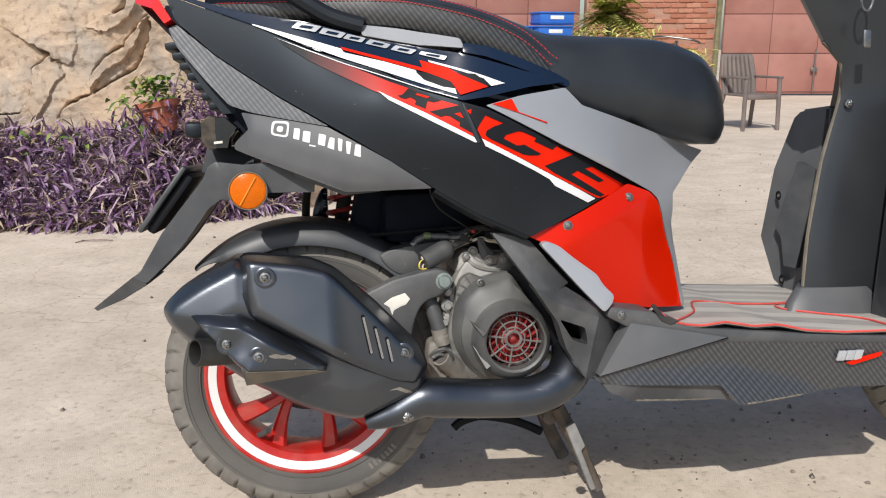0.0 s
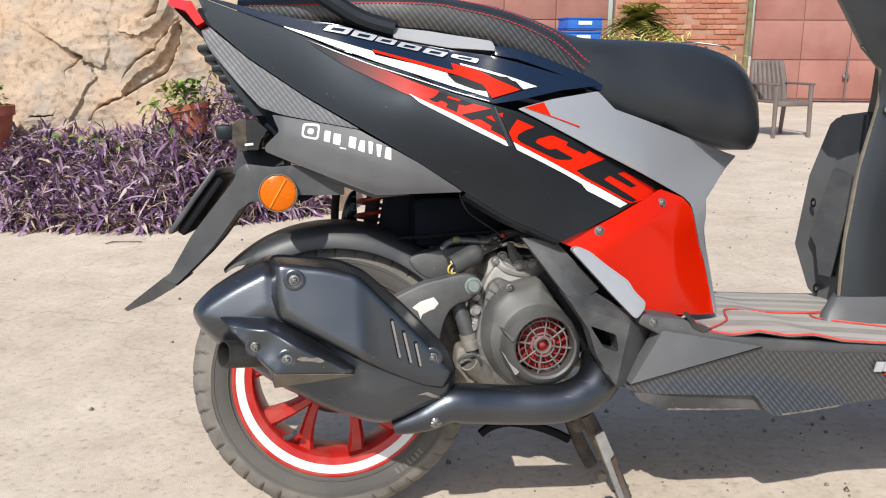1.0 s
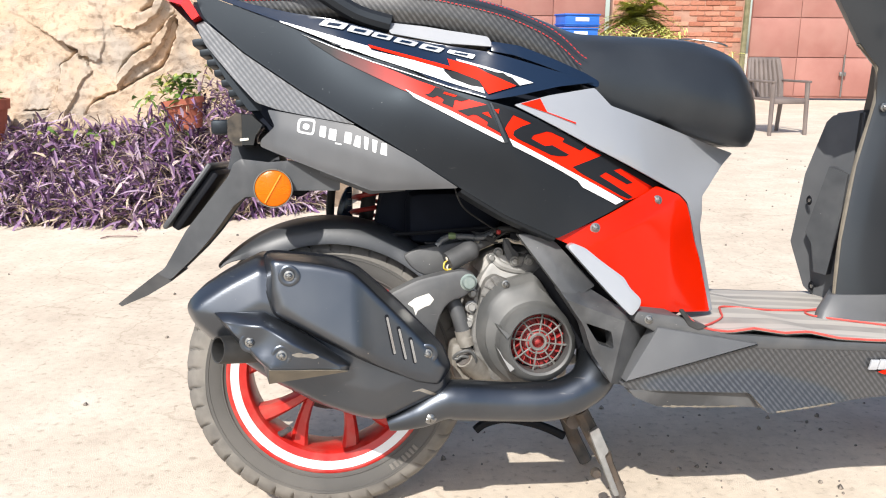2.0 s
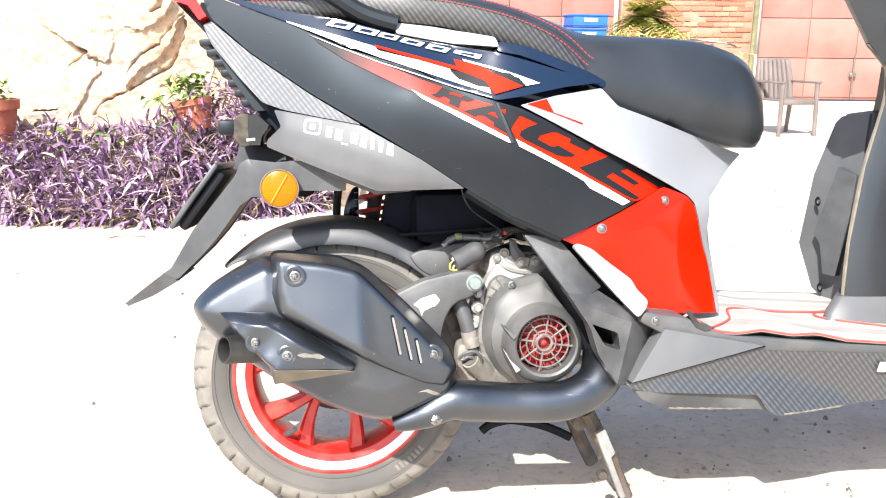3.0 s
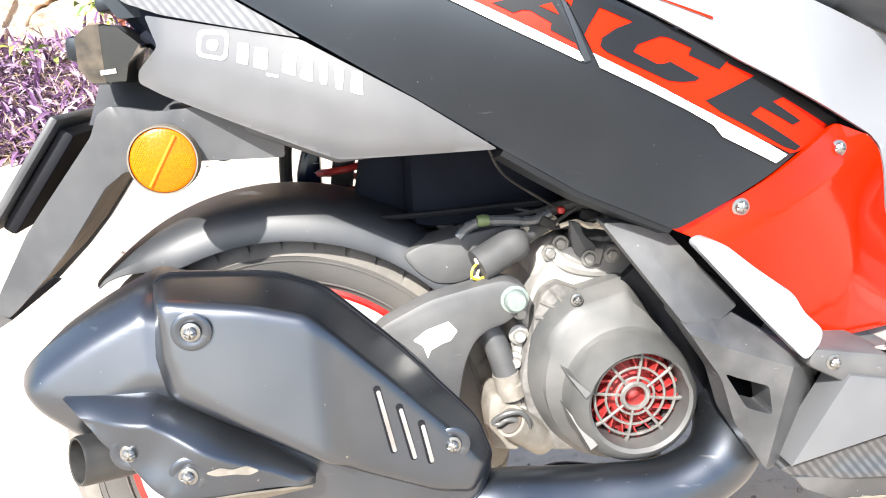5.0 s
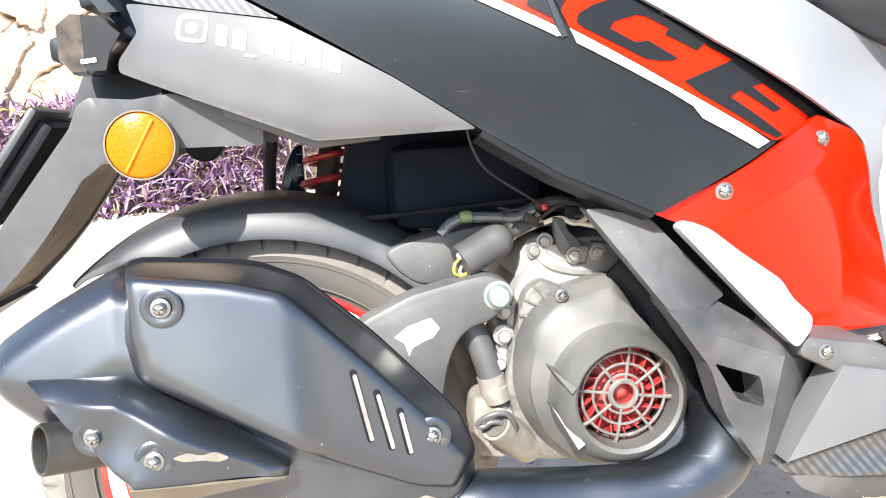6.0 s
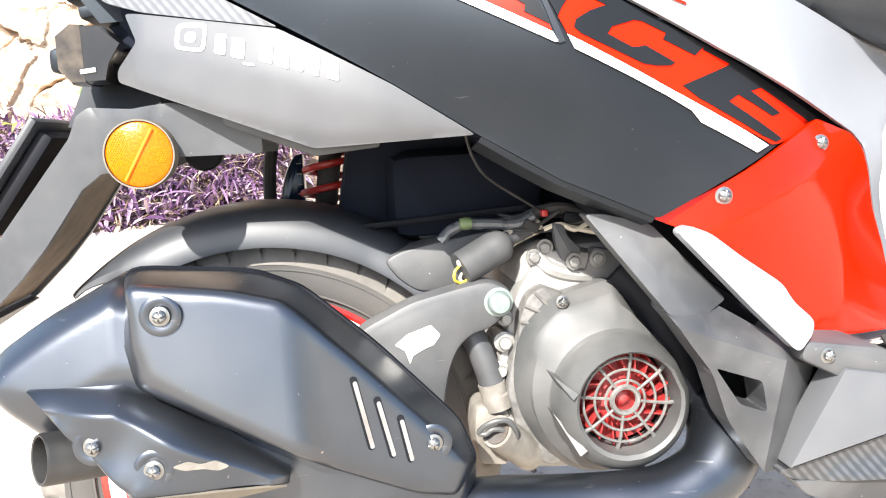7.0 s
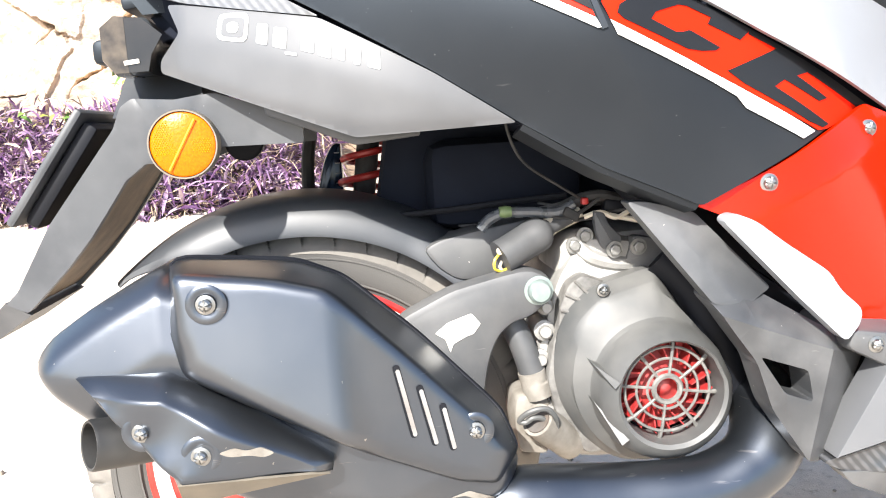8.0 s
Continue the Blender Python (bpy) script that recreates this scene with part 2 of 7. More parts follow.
DUST = (0.36, 0.358, 0.355)
M = dict(
    ground=concrete("concrete"),
    black=surface("satin black plastic", (0.0095, 0.0105, 0.0125), (0.0135, 0.0148, 0.017), 0.47, 0.15, 0.0012, 0.02, dust=(DUST, 0.02), spec=0.32, spread=0.07, cool=(0.72, 0.86, 1.0), chips=(DUST, 0.2)),
    column=surface("satin black column plastic", (0.021, 0.0228, 0.0255), (0.029, 0.031, 0.034), 0.28, 0.2, 0.0009, 0.08, dust=(DUST, 0.03), spread=0.05, cool=(0.8, 0.9, 1.0)),
    tread=surface("dusty worn tread", (0.12, 0.112, 0.102), (0.20, 0.187, 0.166), 0.9, 0.03, 0.0015, 0.3, dust=((0.30, 0.27, 0.235), 0.35)),
    raw=surface("grained dark grey plastic", (0.040, 0.043, 0.048), (0.064, 0.067, 0.071), 0.46, 0.05, 0.0009, 0.12, dust=(DUST, 0.16), chips=(DUST, 0.3)),
    dusty=surface("dusty grey plastic", (0.062, 0.064, 0.067), (0.092, 0.093, 0.094), 0.46, 0.05, 0.0012, 0.10, dust=((0.34, 0.325, 0.30), 0.24), chips=((0.42, 0.40, 0.37), 0.8)),
    # near-black for real plastic and for gaps that lie in shade
    void=surface("deep black plastic and gap shade", (0.0035, 0.0042, 0.0065), (0.006, 0.007, 0.0105), 0.6, 0.05, 0.002, 0.1, spec=0.25),
    gloss=surface("dark blue satin paint", (0.007, 0.016, 0.037), (0.009, 0.020, 0.045), 0.17, 0.3, 0.02, 0.01, spec=0.35, spread=0.05),
    silver=surface("silver paint", (0.33, 0.343, 0.365), (0.365, 0.378, 0.40), 0.34, 0.2, 0.0006, 0.02, metal=0.25, coat=0.4),
    red=surface("bright red gloss plastic", (0.60, 0.0115, 0.0004), (0.65, 0.0140, 0.0005), 0.10, 0.2, 0.01, 0.01, spec=0.15, coat=0.16, spread=0.05, dust=((0.60, 0.06, 0.012), 0.10)),
    wheel_red=surface("dirty red wheel paint", (0.40, 0.012, 0.009), (0.50, 0.020, 0.015), 0.34, 0.03, 0.002, 0.06, dust=((0.38, 0.30, 0.24), 0.30), coat=0.1),
    red_ink=surface("red film", (0.70, 0.0150, 0.002), (0.76, 0.0180, 0.0025), 0.5, 0.1, 0.002, 0.02, spec=0.1),
    white_ink=surface("white film", (0.74, 0.74, 0.74), (0.82, 0.82, 0.82), 0.4, 0.05, 0.002, 0.02),
    black_ink=surface("black film", (0.009, 0.010, 0.0125), (0.012, 0.0135, 0.016), 0.5, 0.1, 0.002, 0.02, spec=0.2),
    carbon_grey=carbon("grey weave film", (0.100, 0.103, 0.109), (0.150, 0.154, 0.162), 0.42, 0.0058),
    carbon_dark=carbon("dark weave film", (0.030, 0.031, 0.033), (0.068, 0.069, 0.072), 0.26, 0.0066),
    grey=surface("satin grey plastic", (0.078, 0.081, 0.086), (0.101, 0.104, 0.109), 0.42, 0.07, 0.0008, 0.06, dust=(DUST, 0.08)),
    seat=surface("black seat vinyl", (0.0175, 0.0195, 0.023), (0.026, 0.029, 0.033), 0.33, 0.10, 0.0014, 0.25, dust=(DUST, 0.06), spread=0.06, cool=(0.78, 0.9, 1.0)),
    seat_side=carbon("ribbed seat vinyl", (0.012, 0.012, 0.012), (0.055, 0.055, 0.055), 0.5, 0.0062),
    stitch=surface("red thread", (0.55, 0.03, 0.03), (0.65, 0.05, 0.05), 0.7, 0.01, 0.001, 0.2),
    exhaust=surface("heat-proof black paint", (0.082, 0.094, 0.114), (0.106, 0.119, 0.139), 0.29, 0.12, 0.0015, 0.02, metal=0.90, dust=((0.42, 0.39, 0.34), 0.12), spread=0.08, chips=((0.42, 0.40, 0.37), 0.8)),
    exhaust_dirty=surface("worn black pipe paint", (0.012, 0.0125, 0.0135), (0.03, 0.029, 0.027), 0.5, 0.05, 0.002, 0.12, metal=0.2, dust=(DUST, 0.10)),
    alu=surface("cast aluminium", (0.26, 0.255, 0.24), (0.36, 0.35, 0.33), 0.5, 0.02, 0.0015, 0.4, metal=0.3, dust=(DUST, 0.4)),
    steel=surface("plated steel", (0.22, 0.22, 0.215), (0.34, 0.34, 0.33), 0.36, 0.01, 0.001, 0.1, metal=1.0),
    iron=surface("rusty black iron", (0.035, 0.033, 0.031), (0.13, 0.095, 0.07), 0.65, 0.03, 0.002, 0.3, metal=0.2, dust=(DUST, 0.3)),
    tyre=surface("dusty tyre rubber", (0.075, 0.072, 0.068), (0.115, 0.109, 0.101), 0.85, 0.15, 0.0015, 0.25, dust=((0.30, 0.27, 0.235), 0.3)),
    fan_red=surface("dusty red plastic", (0.30, 0.012, 0.012), (0.38, 0.03, 0.028), 0.5, 0.01, 0.002, 0.1, dust=(DUST, 0.2)),
    grille=surface("dusty pale grey plastic", (0.10, 0.098, 0.093), (0.19, 0.184, 0.172), 0.5, 0.008, 0.001, 0.2, dust=((0.05, 0.045, 0.04), 0.6)),
    spring=surface("red spring paint", (0.35, 0.02, 0.018), (0.42, 0.03, 0.025), 0.35, 0.02, 0.002, 0.1),
    rubber=surface("black rubber", (0.015, 0.015, 0.015), (0.03, 0.029, 0.028), 0.75, 0.03, 0.002, 0.2, dust=(DUST, 0.25)),
    mat=patterned("dusty printed rubber mat"),
    piping=surface("red piping", (0.55, 0.06, 0.05), (0.68, 0.10, 0.08), 0.6, 0.02, 0.002, 0.1),
    orange=surface("amber reflector plastic", (0.52, 0.098, 0.0005), (0.72, 0.155, 0.0008), 0.2, 0.002, 0.002, 0.3, spec=0.2, coat=0.1),
    amber_rib=surface("amber prism ribs", (0.84, 0.22, 0.001), (0.88, 0.26, 0.002), 0.3, 0.01, 0.001, 0.1),
    exhaust_pipe=surface("black pipe enamel", (0.085, 0.096, 0.114), (0.11, 0.121, 0.138), 0.30, 0.08, 0.002, 0.05, metal=0.95, dust=(DUST, 0.10), chips=((0.42, 0.40, 0.37), 0.8)),


    lamp_red=surface("red lamp lens", (0.75, 0.012, 0.008), (0.85, 0.016, 0.01), 0.12, 0.05, 0.02, 0.02, coat=0.6),
    sticker=surface("worn paper label", (0.70, 0.66, 0.58), (0.80, 0.77, 0.70), 0.75, 0.02, 0.002, 0.1),
    casting=surface("pale dusty casting", (0.33, 0.315, 0.29), (0.45, 0.43, 0.40), 0.6, 0.015, 0.0015, 0.3, dust=((0.2, 0.17, 0.13), 0.4)),
    bolt_green=surface("green-grey plating", (0.20, 0.25, 0.235), (0.27, 0.31, 0.29), 0.45, 0.01, 0.001, 0.1, metal=0.4),
    boot=surface("grey rubber", (0.05, 0.051, 0.053), (0.07, 0.071, 0.073), 0.55, 0.03, 0.002, 0.1, dust=(DUST, 0.15)),
    smoke=surface("black lamp plastic", (0.007, 0.0065, 0.006), (0.016, 0.014, 0.012), 0.18, 0.02, 0.004, 0.05, spec=0.3, coat=0.5),
    # serves real dust and scuffs, and edges whose lit look is painted on
    edge_dust_glow=surface("dusty worn edge and lit beige", (0.11, 0.098, 0.078), (0.19, 0.165, 0.125), 0.6, 0.03, 0.001, 0.1),
    guard=surface("dark weathered mudguard plastic", (0.019, 0.0225, 0.028), (0.030, 0.034, 0.040), 0.50, 0.06, 0.0012, 0.08, spec=1.0, dust=((0.30, 0.29, 0.27), 0.12), chips=(DUST, 0.3)),
    alloy=surface("grimy pale alloy", (0.19, 0.175, 0.150), (0.27, 0.252, 0.222), 0.6, 0.012, 0.0015, 0.3, metal=0.1, dust=((0.10, 0.08, 0.06), 0.5)),
    sill=surface("dark grained floor plastic", (0.055, 0.058, 0.062), (0.078, 0.080, 0.083), 0.46, 0.05, 0.0009, 0.12, dust=((0.30, 0.285, 0.26), 0.20), chips=(DUST, 0.4)),
    strip=surface("dull silver paint", (0.27, 0.28, 0.30), (0.31, 0.32, 0.34), 0.55, 0.2, 0.001, 0.02, spec=0.25),
    brace=surface("scuffed black brace plastic", (0.034, 0.036, 0.039), (0.058, 0.060, 0.062), 0.40, 0.05, 0.0012, 0.10, dust=(DUST, 0.26), chips=((0.42, 0.40, 0.37), 0.8)),
    sticker_ink=surface("white vinyl sticker", (0.58, 0.58, 0.58), (0.66, 0.66, 0.66), 0.45, 0.05, 0.002, 0.02),
    cloudy=surface("cloudy plastic", (0.05, 0.056, 0.063), (0.10, 0.108, 0.118), 0.25, 0.01, 0.002, 0.2, coat=0.3),
    lime=surface("green plastic", (0.10, 0.15, 0.06), (0.16, 0.21, 0.09), 0.4, 0.01, 0.002, 0.1),
    shroud=surface("dusty fan cover plastic", (0.064, 0.066, 0.066), (0.092, 0.093, 0.090), 0.46, 0.05, 0.0012, 0.08, dust=((0.34, 0.325, 0.30), 0.28)),
    stand_grey=surface("worn grey steel", (0.16, 0.16, 0.155), (0.26, 0.255, 0.245), 0.6, 0.02, 0.002, 0.3, dust=((0.16, 0.09, 0.05), 0.4)),
    mud=surface("dried brown mud on plastic", (0.16, 0.118, 0.078), (0.26, 0.195, 0.13), 0.8, 0.03, 0.002, 0.3, dust=((0.07, 0.06, 0.05), 0.6)),
    smoked=surface("smoked brown lamp lens", (0.012, 0.009, 0.007), (0.085, 0.067, 0.048), 0.10, 0.014, 0.004, 0.15, spec=0.5),
    # navy near-black: shade inside the shell is put into this colour
    cavity=surface("dull inner plastic toned as black-blue shade", (0.0085, 0.0108, 0.0185), (0.0135, 0.0170, 0.0275), 0.75, 0.06, 0.002, 0.1, spec=0.15),
    hexhead=surface("dusty zinc bolt", (0.17, 0.17, 0.16), (0.27, 0.265, 0.25), 0.45, 0.006, 0.001, 0.2, metal=0.6, dust=(DUST, 0.4)),
    wire=surface("yellow wire sleeve", (0.75, 0.55, 0.05), (0.8, 0.6, 0.08), 0.4, 0.01, 0.002, 0.1),
    pale_wire=surface("pale wire sleeve", (0.55, 0.5, 0.4), (0.62, 0.56, 0.45), 0.5, 0.01, 0.002, 0.1),
)


# ---- builders ----
def finish(me, mats, sharp=35):
    for m in mats if isinstance(mats, (list, tuple)) else [mats]:
        me.materials.append(m)
    me.polygons.foreach_set("use_smooth", [True] * len(me.polygons))
    me.set_sharp_from_angle(angle=radians(sharp))


def part(name, bm, material, parent, label="", sharp=35):
    """One mesh object out of a bmesh, under a thing or a part."""
    me = bpy.data.meshes.new(name)
    bmesh.ops.recalc_face_normals(bm, faces=bm.faces)
    bm.to_mesh(me)
    bm.free()
    finish(me, material, sharp)
    ob = new(name, me)
    ob.parent = parent
    return tagged(ob, label) if label else ob


def thing(name, m, label, category, group="", kind=""):
    ob = new(name)
    ob.empty_display_size = 0.1
    ob.matrix_basis = m
    return tagged(ob, label, category, group, kind)


def solid(name, bm, material, label, category, group="", kind="", m=None, sharp=35):
    ob = part(name, bm, material, None, "", sharp)
    if m is not None:
        ob.matrix_basis = m
    return tagged(ob, label, category, group, kind)


def rounded(pts, r=0.01, steps=3):
    """Outline with its corners cut to small arcs."""
    out, n = [], len(pts)
    for i, p in enumerate(pts):
        p, a, b = Vector(p), Vector(pts[i - 1]), Vector(pts[(i + 1) % n])
        da, db = (a - p), (b - p)
        k = min(r, da.length * 0.45, db.length * 0.45)
        s, e = p + da.normalized() * k, p + db.normalized() * k
        for j in range(steps + 1):
            f = j / steps
            out.append(tuple((1 - f) ** 2 * s + 2 * f * (1 - f) * p + f * f * e))
    return out


def inset(pts, d):
    """Outline moved inwards by d."""
    n = len(pts)
    area = sum(pts[i - 1][0] * pts[i][1] - pts[i][0] * pts[i - 1][1] for i in range(n))
    s = 1 if area > 0 else -1
    out = []
    for i in range(n):
        p, a, b = Vector(pts[i]), Vector(pts[i - 1]), Vector(pts[(i + 1) % n])
        u, v = (p - a), (b - p)
        if u.length < 1e-7 or v.length < 1e-7:
            out.append(tuple(p))
            continue
        u, v = u.normalized(), v.normalized()
        na, nb = Vector((-u.y, u.x)) * s, Vector((-v.y, v.x)) * s
        k = na + nb
        k = k / max(0.5, k.length_squared / 2)
        out.append(tuple(p + k * d))
    return out


def pillow(levels, bm=None, close=True):
    """Solid from stacked outlines: levels of (outline in x and z, y)."""
    bm = bm or bmesh.new()
    rings = [[bm.verts.new((x, y, z)) for x, z in pts] for pts, y in levels]
    for a, b in zip(rings, rings[1:]):
        for i in range(len(a)):
            bm.faces.new((a[i - 1], a[i], b[i], b[i - 1]))
    if close:
        bm.faces.new(rings[0])
        bm.faces.new(rings[-1][::-1])
    return bm


def slab(pts, y0, y1, edge=0.003, r=0.008, bm=None):
    """Plate in x and z from y0 (outer face) to y1, with rounded rim."""
    pts = rounded(pts, r) if r else pts
    s = 1 if y1 > y0 else -1
    return pillow([(inset(pts, edge), y0), (inset(pts, edge * 0.3), y0 + s * edge * 0.3), (pts, y0 + s * edge), (pts, y1)], bm)


def tube(pts, radius, bm=None, sides=10, closed=False, caps=True):
    """Round bar along a smooth line; radius a number or one for each point."""
    bm = bm or bmesh.new()
    pts = [Vector(p) for p in pts]
    rad = radius if isinstance(radius, (list, tuple)) else [radius] * len(pts)
    rings, up = [], None
    n = len(pts)
    for i, p in enumerate(pts):
        a = pts[i - 1] if i or closed else p
        b = pts[(i + 1) % n] if i < n - 1 or closed else p
        w = (b - a).normalized()
        up = (up - w * up.dot(w)).normalized() if up is not None else w.orthogonal().normalized()
        side = w.cross(up)
        rings.append([bm.verts.new(p + (up * math.cos(q) + side * math.sin(q)) * rad[i]) for q in (2 * math.pi * k / sides for k in range(sides))])
    for i in range(n if closed else n - 1):
        a, b = rings[i], rings[(i + 1) % n]
        for k in range(sides):
            bm.faces.new((a[k - 1], a[k], b[k], b[k - 1]))
    if caps and not closed:
        bm.faces.new(rings[0][::-1])
        bm.faces.new(rings[-1])
    return bm


def curve(pts, steps=6, closed=False):
    """Smooth line through points."""
    pts = [Vector(p) for p in pts]
    n, out = len(pts), []
    for i in range(n if closed else n - 1):
        if closed:
            p0, p1, p2, p3 = pts[i - 1], pts[i], pts[(i + 1) % n], pts[(i + 2) % n]
        else:
            p0, p1, p2, p3 = pts[max(i - 1, 0)], pts[i], pts[i + 1], pts[min(i + 2, n - 1)]
        for j in range(steps):
            f = j / steps
            out.append(0.5 * ((2 * p1) + (p2 - p0) * f + (2 * p0 - 5 * p1 + 4 * p2 - p3) * f * f + (3 * p1 - p0 - 3 * p2 + p3) * f ** 3))
    if not closed:
        out.append(pts[-1])
    return out


def lathe(profile, bm=None, centre=(0, 0, 0), seg=48, axis="y", shape=None, closed=False):
    """Turned body: profile of (radius, along). shape(angle, radius, along) may change the radius."""
    bm = bm or bmesh.new()
    c = Vector(centre)
    rings = []
    for k in range(seg):
        q = 2 * math.pi * k / seg
        ring = []
        for r, h in profile:
            rr = shape(q, r, h) if shape else r
            u, v = rr * math.cos(q), rr * math.sin(q)
            ring.append(bm.verts.new(c + Vector((u, h, v) if axis == "y" else (u, v, h) if axis == "z" else (h, u, v))))
        rings.append(ring)
    m = len(profile)
    for k in range(seg):
        a, b = rings[k - 1], rings[k]
        for i in range(m if closed else m - 1):
            bm.faces.new((a[i], b[i], b[(i + 1) % m], a[(i + 1) % m]))
    if not closed:
        bmesh.ops.remove_doubles(bm, verts=bm.verts, dist=1e-6)
    return bm


def box(sx, sy, sz, centre=(0, 0, 0), edge=0.004, bm=None, turn=None, seg=2):
    """Block with rounded edges."""
    own = bmesh.new()
    bmesh.ops.create_cube(own, size=1.0)
    bmesh.ops.scale(own, vec=(sx, sy, sz), verts=own.verts)
    if edge:
        bmesh.ops.bevel(own, geom=own.edges[:], offset=min(edge, 0.45 * min(sx, sy, sz)), segments=seg, affect="EDGES", profile=0.5)
    mat = Matrix.Translation(centre) @ (turn if turn is not None else Matrix())
    bmesh.ops.transform(own, matrix=mat, verts=own.verts)
    if bm is None:
        return own
    me = bpy.data.meshes.new("block")
    own.to_mesh(me)
    own.free()
    bm.from_mesh(me)
    bpy.data.meshes.remove(me)
    return bm


def loft(rows, bm=None, caps=True):
    bm = bm or bmesh.new()
    rings = [[bm.verts.new(p) for p in r] for r in rows]
    for a, b in zip(rings, rings[1:]):
        for i in range(len(a)):
            bm.faces.new((a[i - 1], a[i], b[i], b[i - 1]))
    if caps:
        bm.faces.new(rings[0])
        bm.faces.new(rings[-1])
    return bm


def mirrored(bm):
    """Copy of a bmesh on the other side of the scooter."""
    b = bm.copy()
    bmesh.ops.scale(b, vec=(1, -1, 1), verts=b.verts)
    bmesh.ops.reverse_faces(b, faces=b.faces)
    return b


# half width of the scooter's shell over its length and height
SHELL = np.array([
    (-.34, .88, .03), (-.182, .813, .09), (.022, .795, .159), (.184, .744, .201), (.114, .698, .229), (.234, .685, .245), (.249, .622, .258),
    (.297, .708, .234), (.194, .559, .223), (.331, .485, .228), (.397, .496, .232), (.426, .529, .228), (.511, .533, .18), (.239, .765, .218),
    (.095, .803, .147), (.509, .699, .154), (.626, .345, .15), (.694, .6, .05), (-.095, .64, .14), (.45, .33, .20), (-.18, .70, .10)])


def _kernel(r):
    return np.where(r > 0, r * r * np.log(np.maximum(r, 1e-9)), 0)


def _weights():
    p, n = SHELL[:, :2], len(SHELL)
    a = np.zeros((n + 3, n + 3))
    a[:n, :n] = _kernel(np.linalg.norm(p[:, None] - p[None], axis=2)) + np.eye(n) * 1.5e-3
    a[:n, n], a[:n, n + 1:] = 1, p
    a[n:, :n] = a[:n, n:].T
    return np.linalg.solve(a, np.r_[SHELL[:, 2], 0, 0, 0])


SHELL_W = _weights()


def half(x, z):
    r = np.hypot(SHELL[:, 0] - x, SHELL[:, 1] - z)
    n = len(SHELL)
    return max(0.02, min(0.29, float(_kernel(r) @ SHELL_W[:n] + SHELL_W[n] + SHELL_W[n + 1] * x + SHELL_W[n + 2] * z)))


def smooth(v):
    v = max(0.0, min(1.0, v))
    return v * v * (3 - 2 * v)


def rim_distance(x, z, pts):
    """Distance from a point to an outline."""
    best = 9.0
    for i in range(len(pts)):
        (ax, az), (bx, bz) = pts[i - 1], pts[i]
        dx, dz = bx - ax, bz - az
        f = max(0, min(1, ((x - ax) * dx + (z - az) * dz) / max(1e-12, dx * dx + dz * dz)))
        best = min(best, math.hypot(x - ax - f * dx, z - az - f * dz))
    return best


def relief(pts, depth, thick=0.004, step=0.025, round_edge=0.0015, r=0.004, holes=(), cuts=()):
    """Sheet on the scooter's right side: outline in x and z, depth(x, z) its distance from the middle plane.
    cuts: lines (x0, z0, x1, z1) along which the sheet may fold."""
    pts = rounded(pts, r) if r else pts
    bm = bmesh.new()
    if holes:
        for loop in (pts, *[rounded(h, .004) for h in holes]):
            vs = [bm.verts.new((x, 0, z)) for x, z in loop]
            for k in range(len(vs)):
                bm.edges.new((vs[k - 1], vs[k]))
        bmesh.ops.triangle_fill(bm, use_beauty=True, use_dissolve=False, edges=bm.edges[:], normal=(0, -1, 0))
    else:
        bm.faces.new([bm.verts.new((x, 0, z)) for x, z in pts])
    geom = lambda: bm.verts[:] + bm.edges[:] + bm.faces[:]
    for x0, z0, x1, z1 in cuts:
        bmesh.ops.bisect_plane(bm, geom=geom(), plane_co=(x0, 0, z0), plane_no=Vector((z0 - z1, 0, x1 - x0)).normalized(), dist=1e-5)
    if step:
        for ax in (0, 2):
            lo, hi = min(v.co[ax] for v in bm.verts), max(v.co[ax] for v in bm.verts)
            for k in range(1, int((hi - lo) / step) + 1):
                no = Vector((0, 0, 0))
                no[ax] = 1
                bmesh.ops.bisect_plane(bm, geom=geom(), plane_co=no * (lo + (k - 0.5) * step), plane_no=no, dist=1e-5)
    rim = [e for e in bm.edges if e.is_boundary]
    out = bmesh.ops.extrude_edge_only(bm, edges=rim)
    deep = {g for g in out["geom"] if isinstance(g, bmesh.types.BMVert)}
    for v in bm.verts:
        v.co.y = -depth(v.co.x, v.co.z) + (thick if v in deep else 0)
    if round_edge:
        edges = [e for e in bm.edges if len(e.link_faces) == 2 and not any(v in deep for v in e.verts) and e.calc_face_angle(0) > 0.6]
        bmesh.ops.bevel(bm, geom=edges, offset=round_edge, segments=2, affect="EDGES", profile=0.5, clamp_overlap=True)
    return bm


def panel(pts, off=0.0, thick=0.004, step=0.025, round_edge=0.0015, r=0.004, fold=0.0, cuts=()):
    """Shell panel lying on the shell surface and proud of it by off."""
    return relief(pts, lambda x, z: half(x, z) + off - fold * max(0, x - (.262 + (.615 - z) * .5)), thick, step, round_edge, r, (), cuts)


def pair(name, make, material, parent, label=""):
    """The same panel on both sides."""
    bm = make()
    other = mirrored(bm)
    a = part(name, bm, material, parent, label)
    b = part(name, other, material, parent, label)
    return a, b


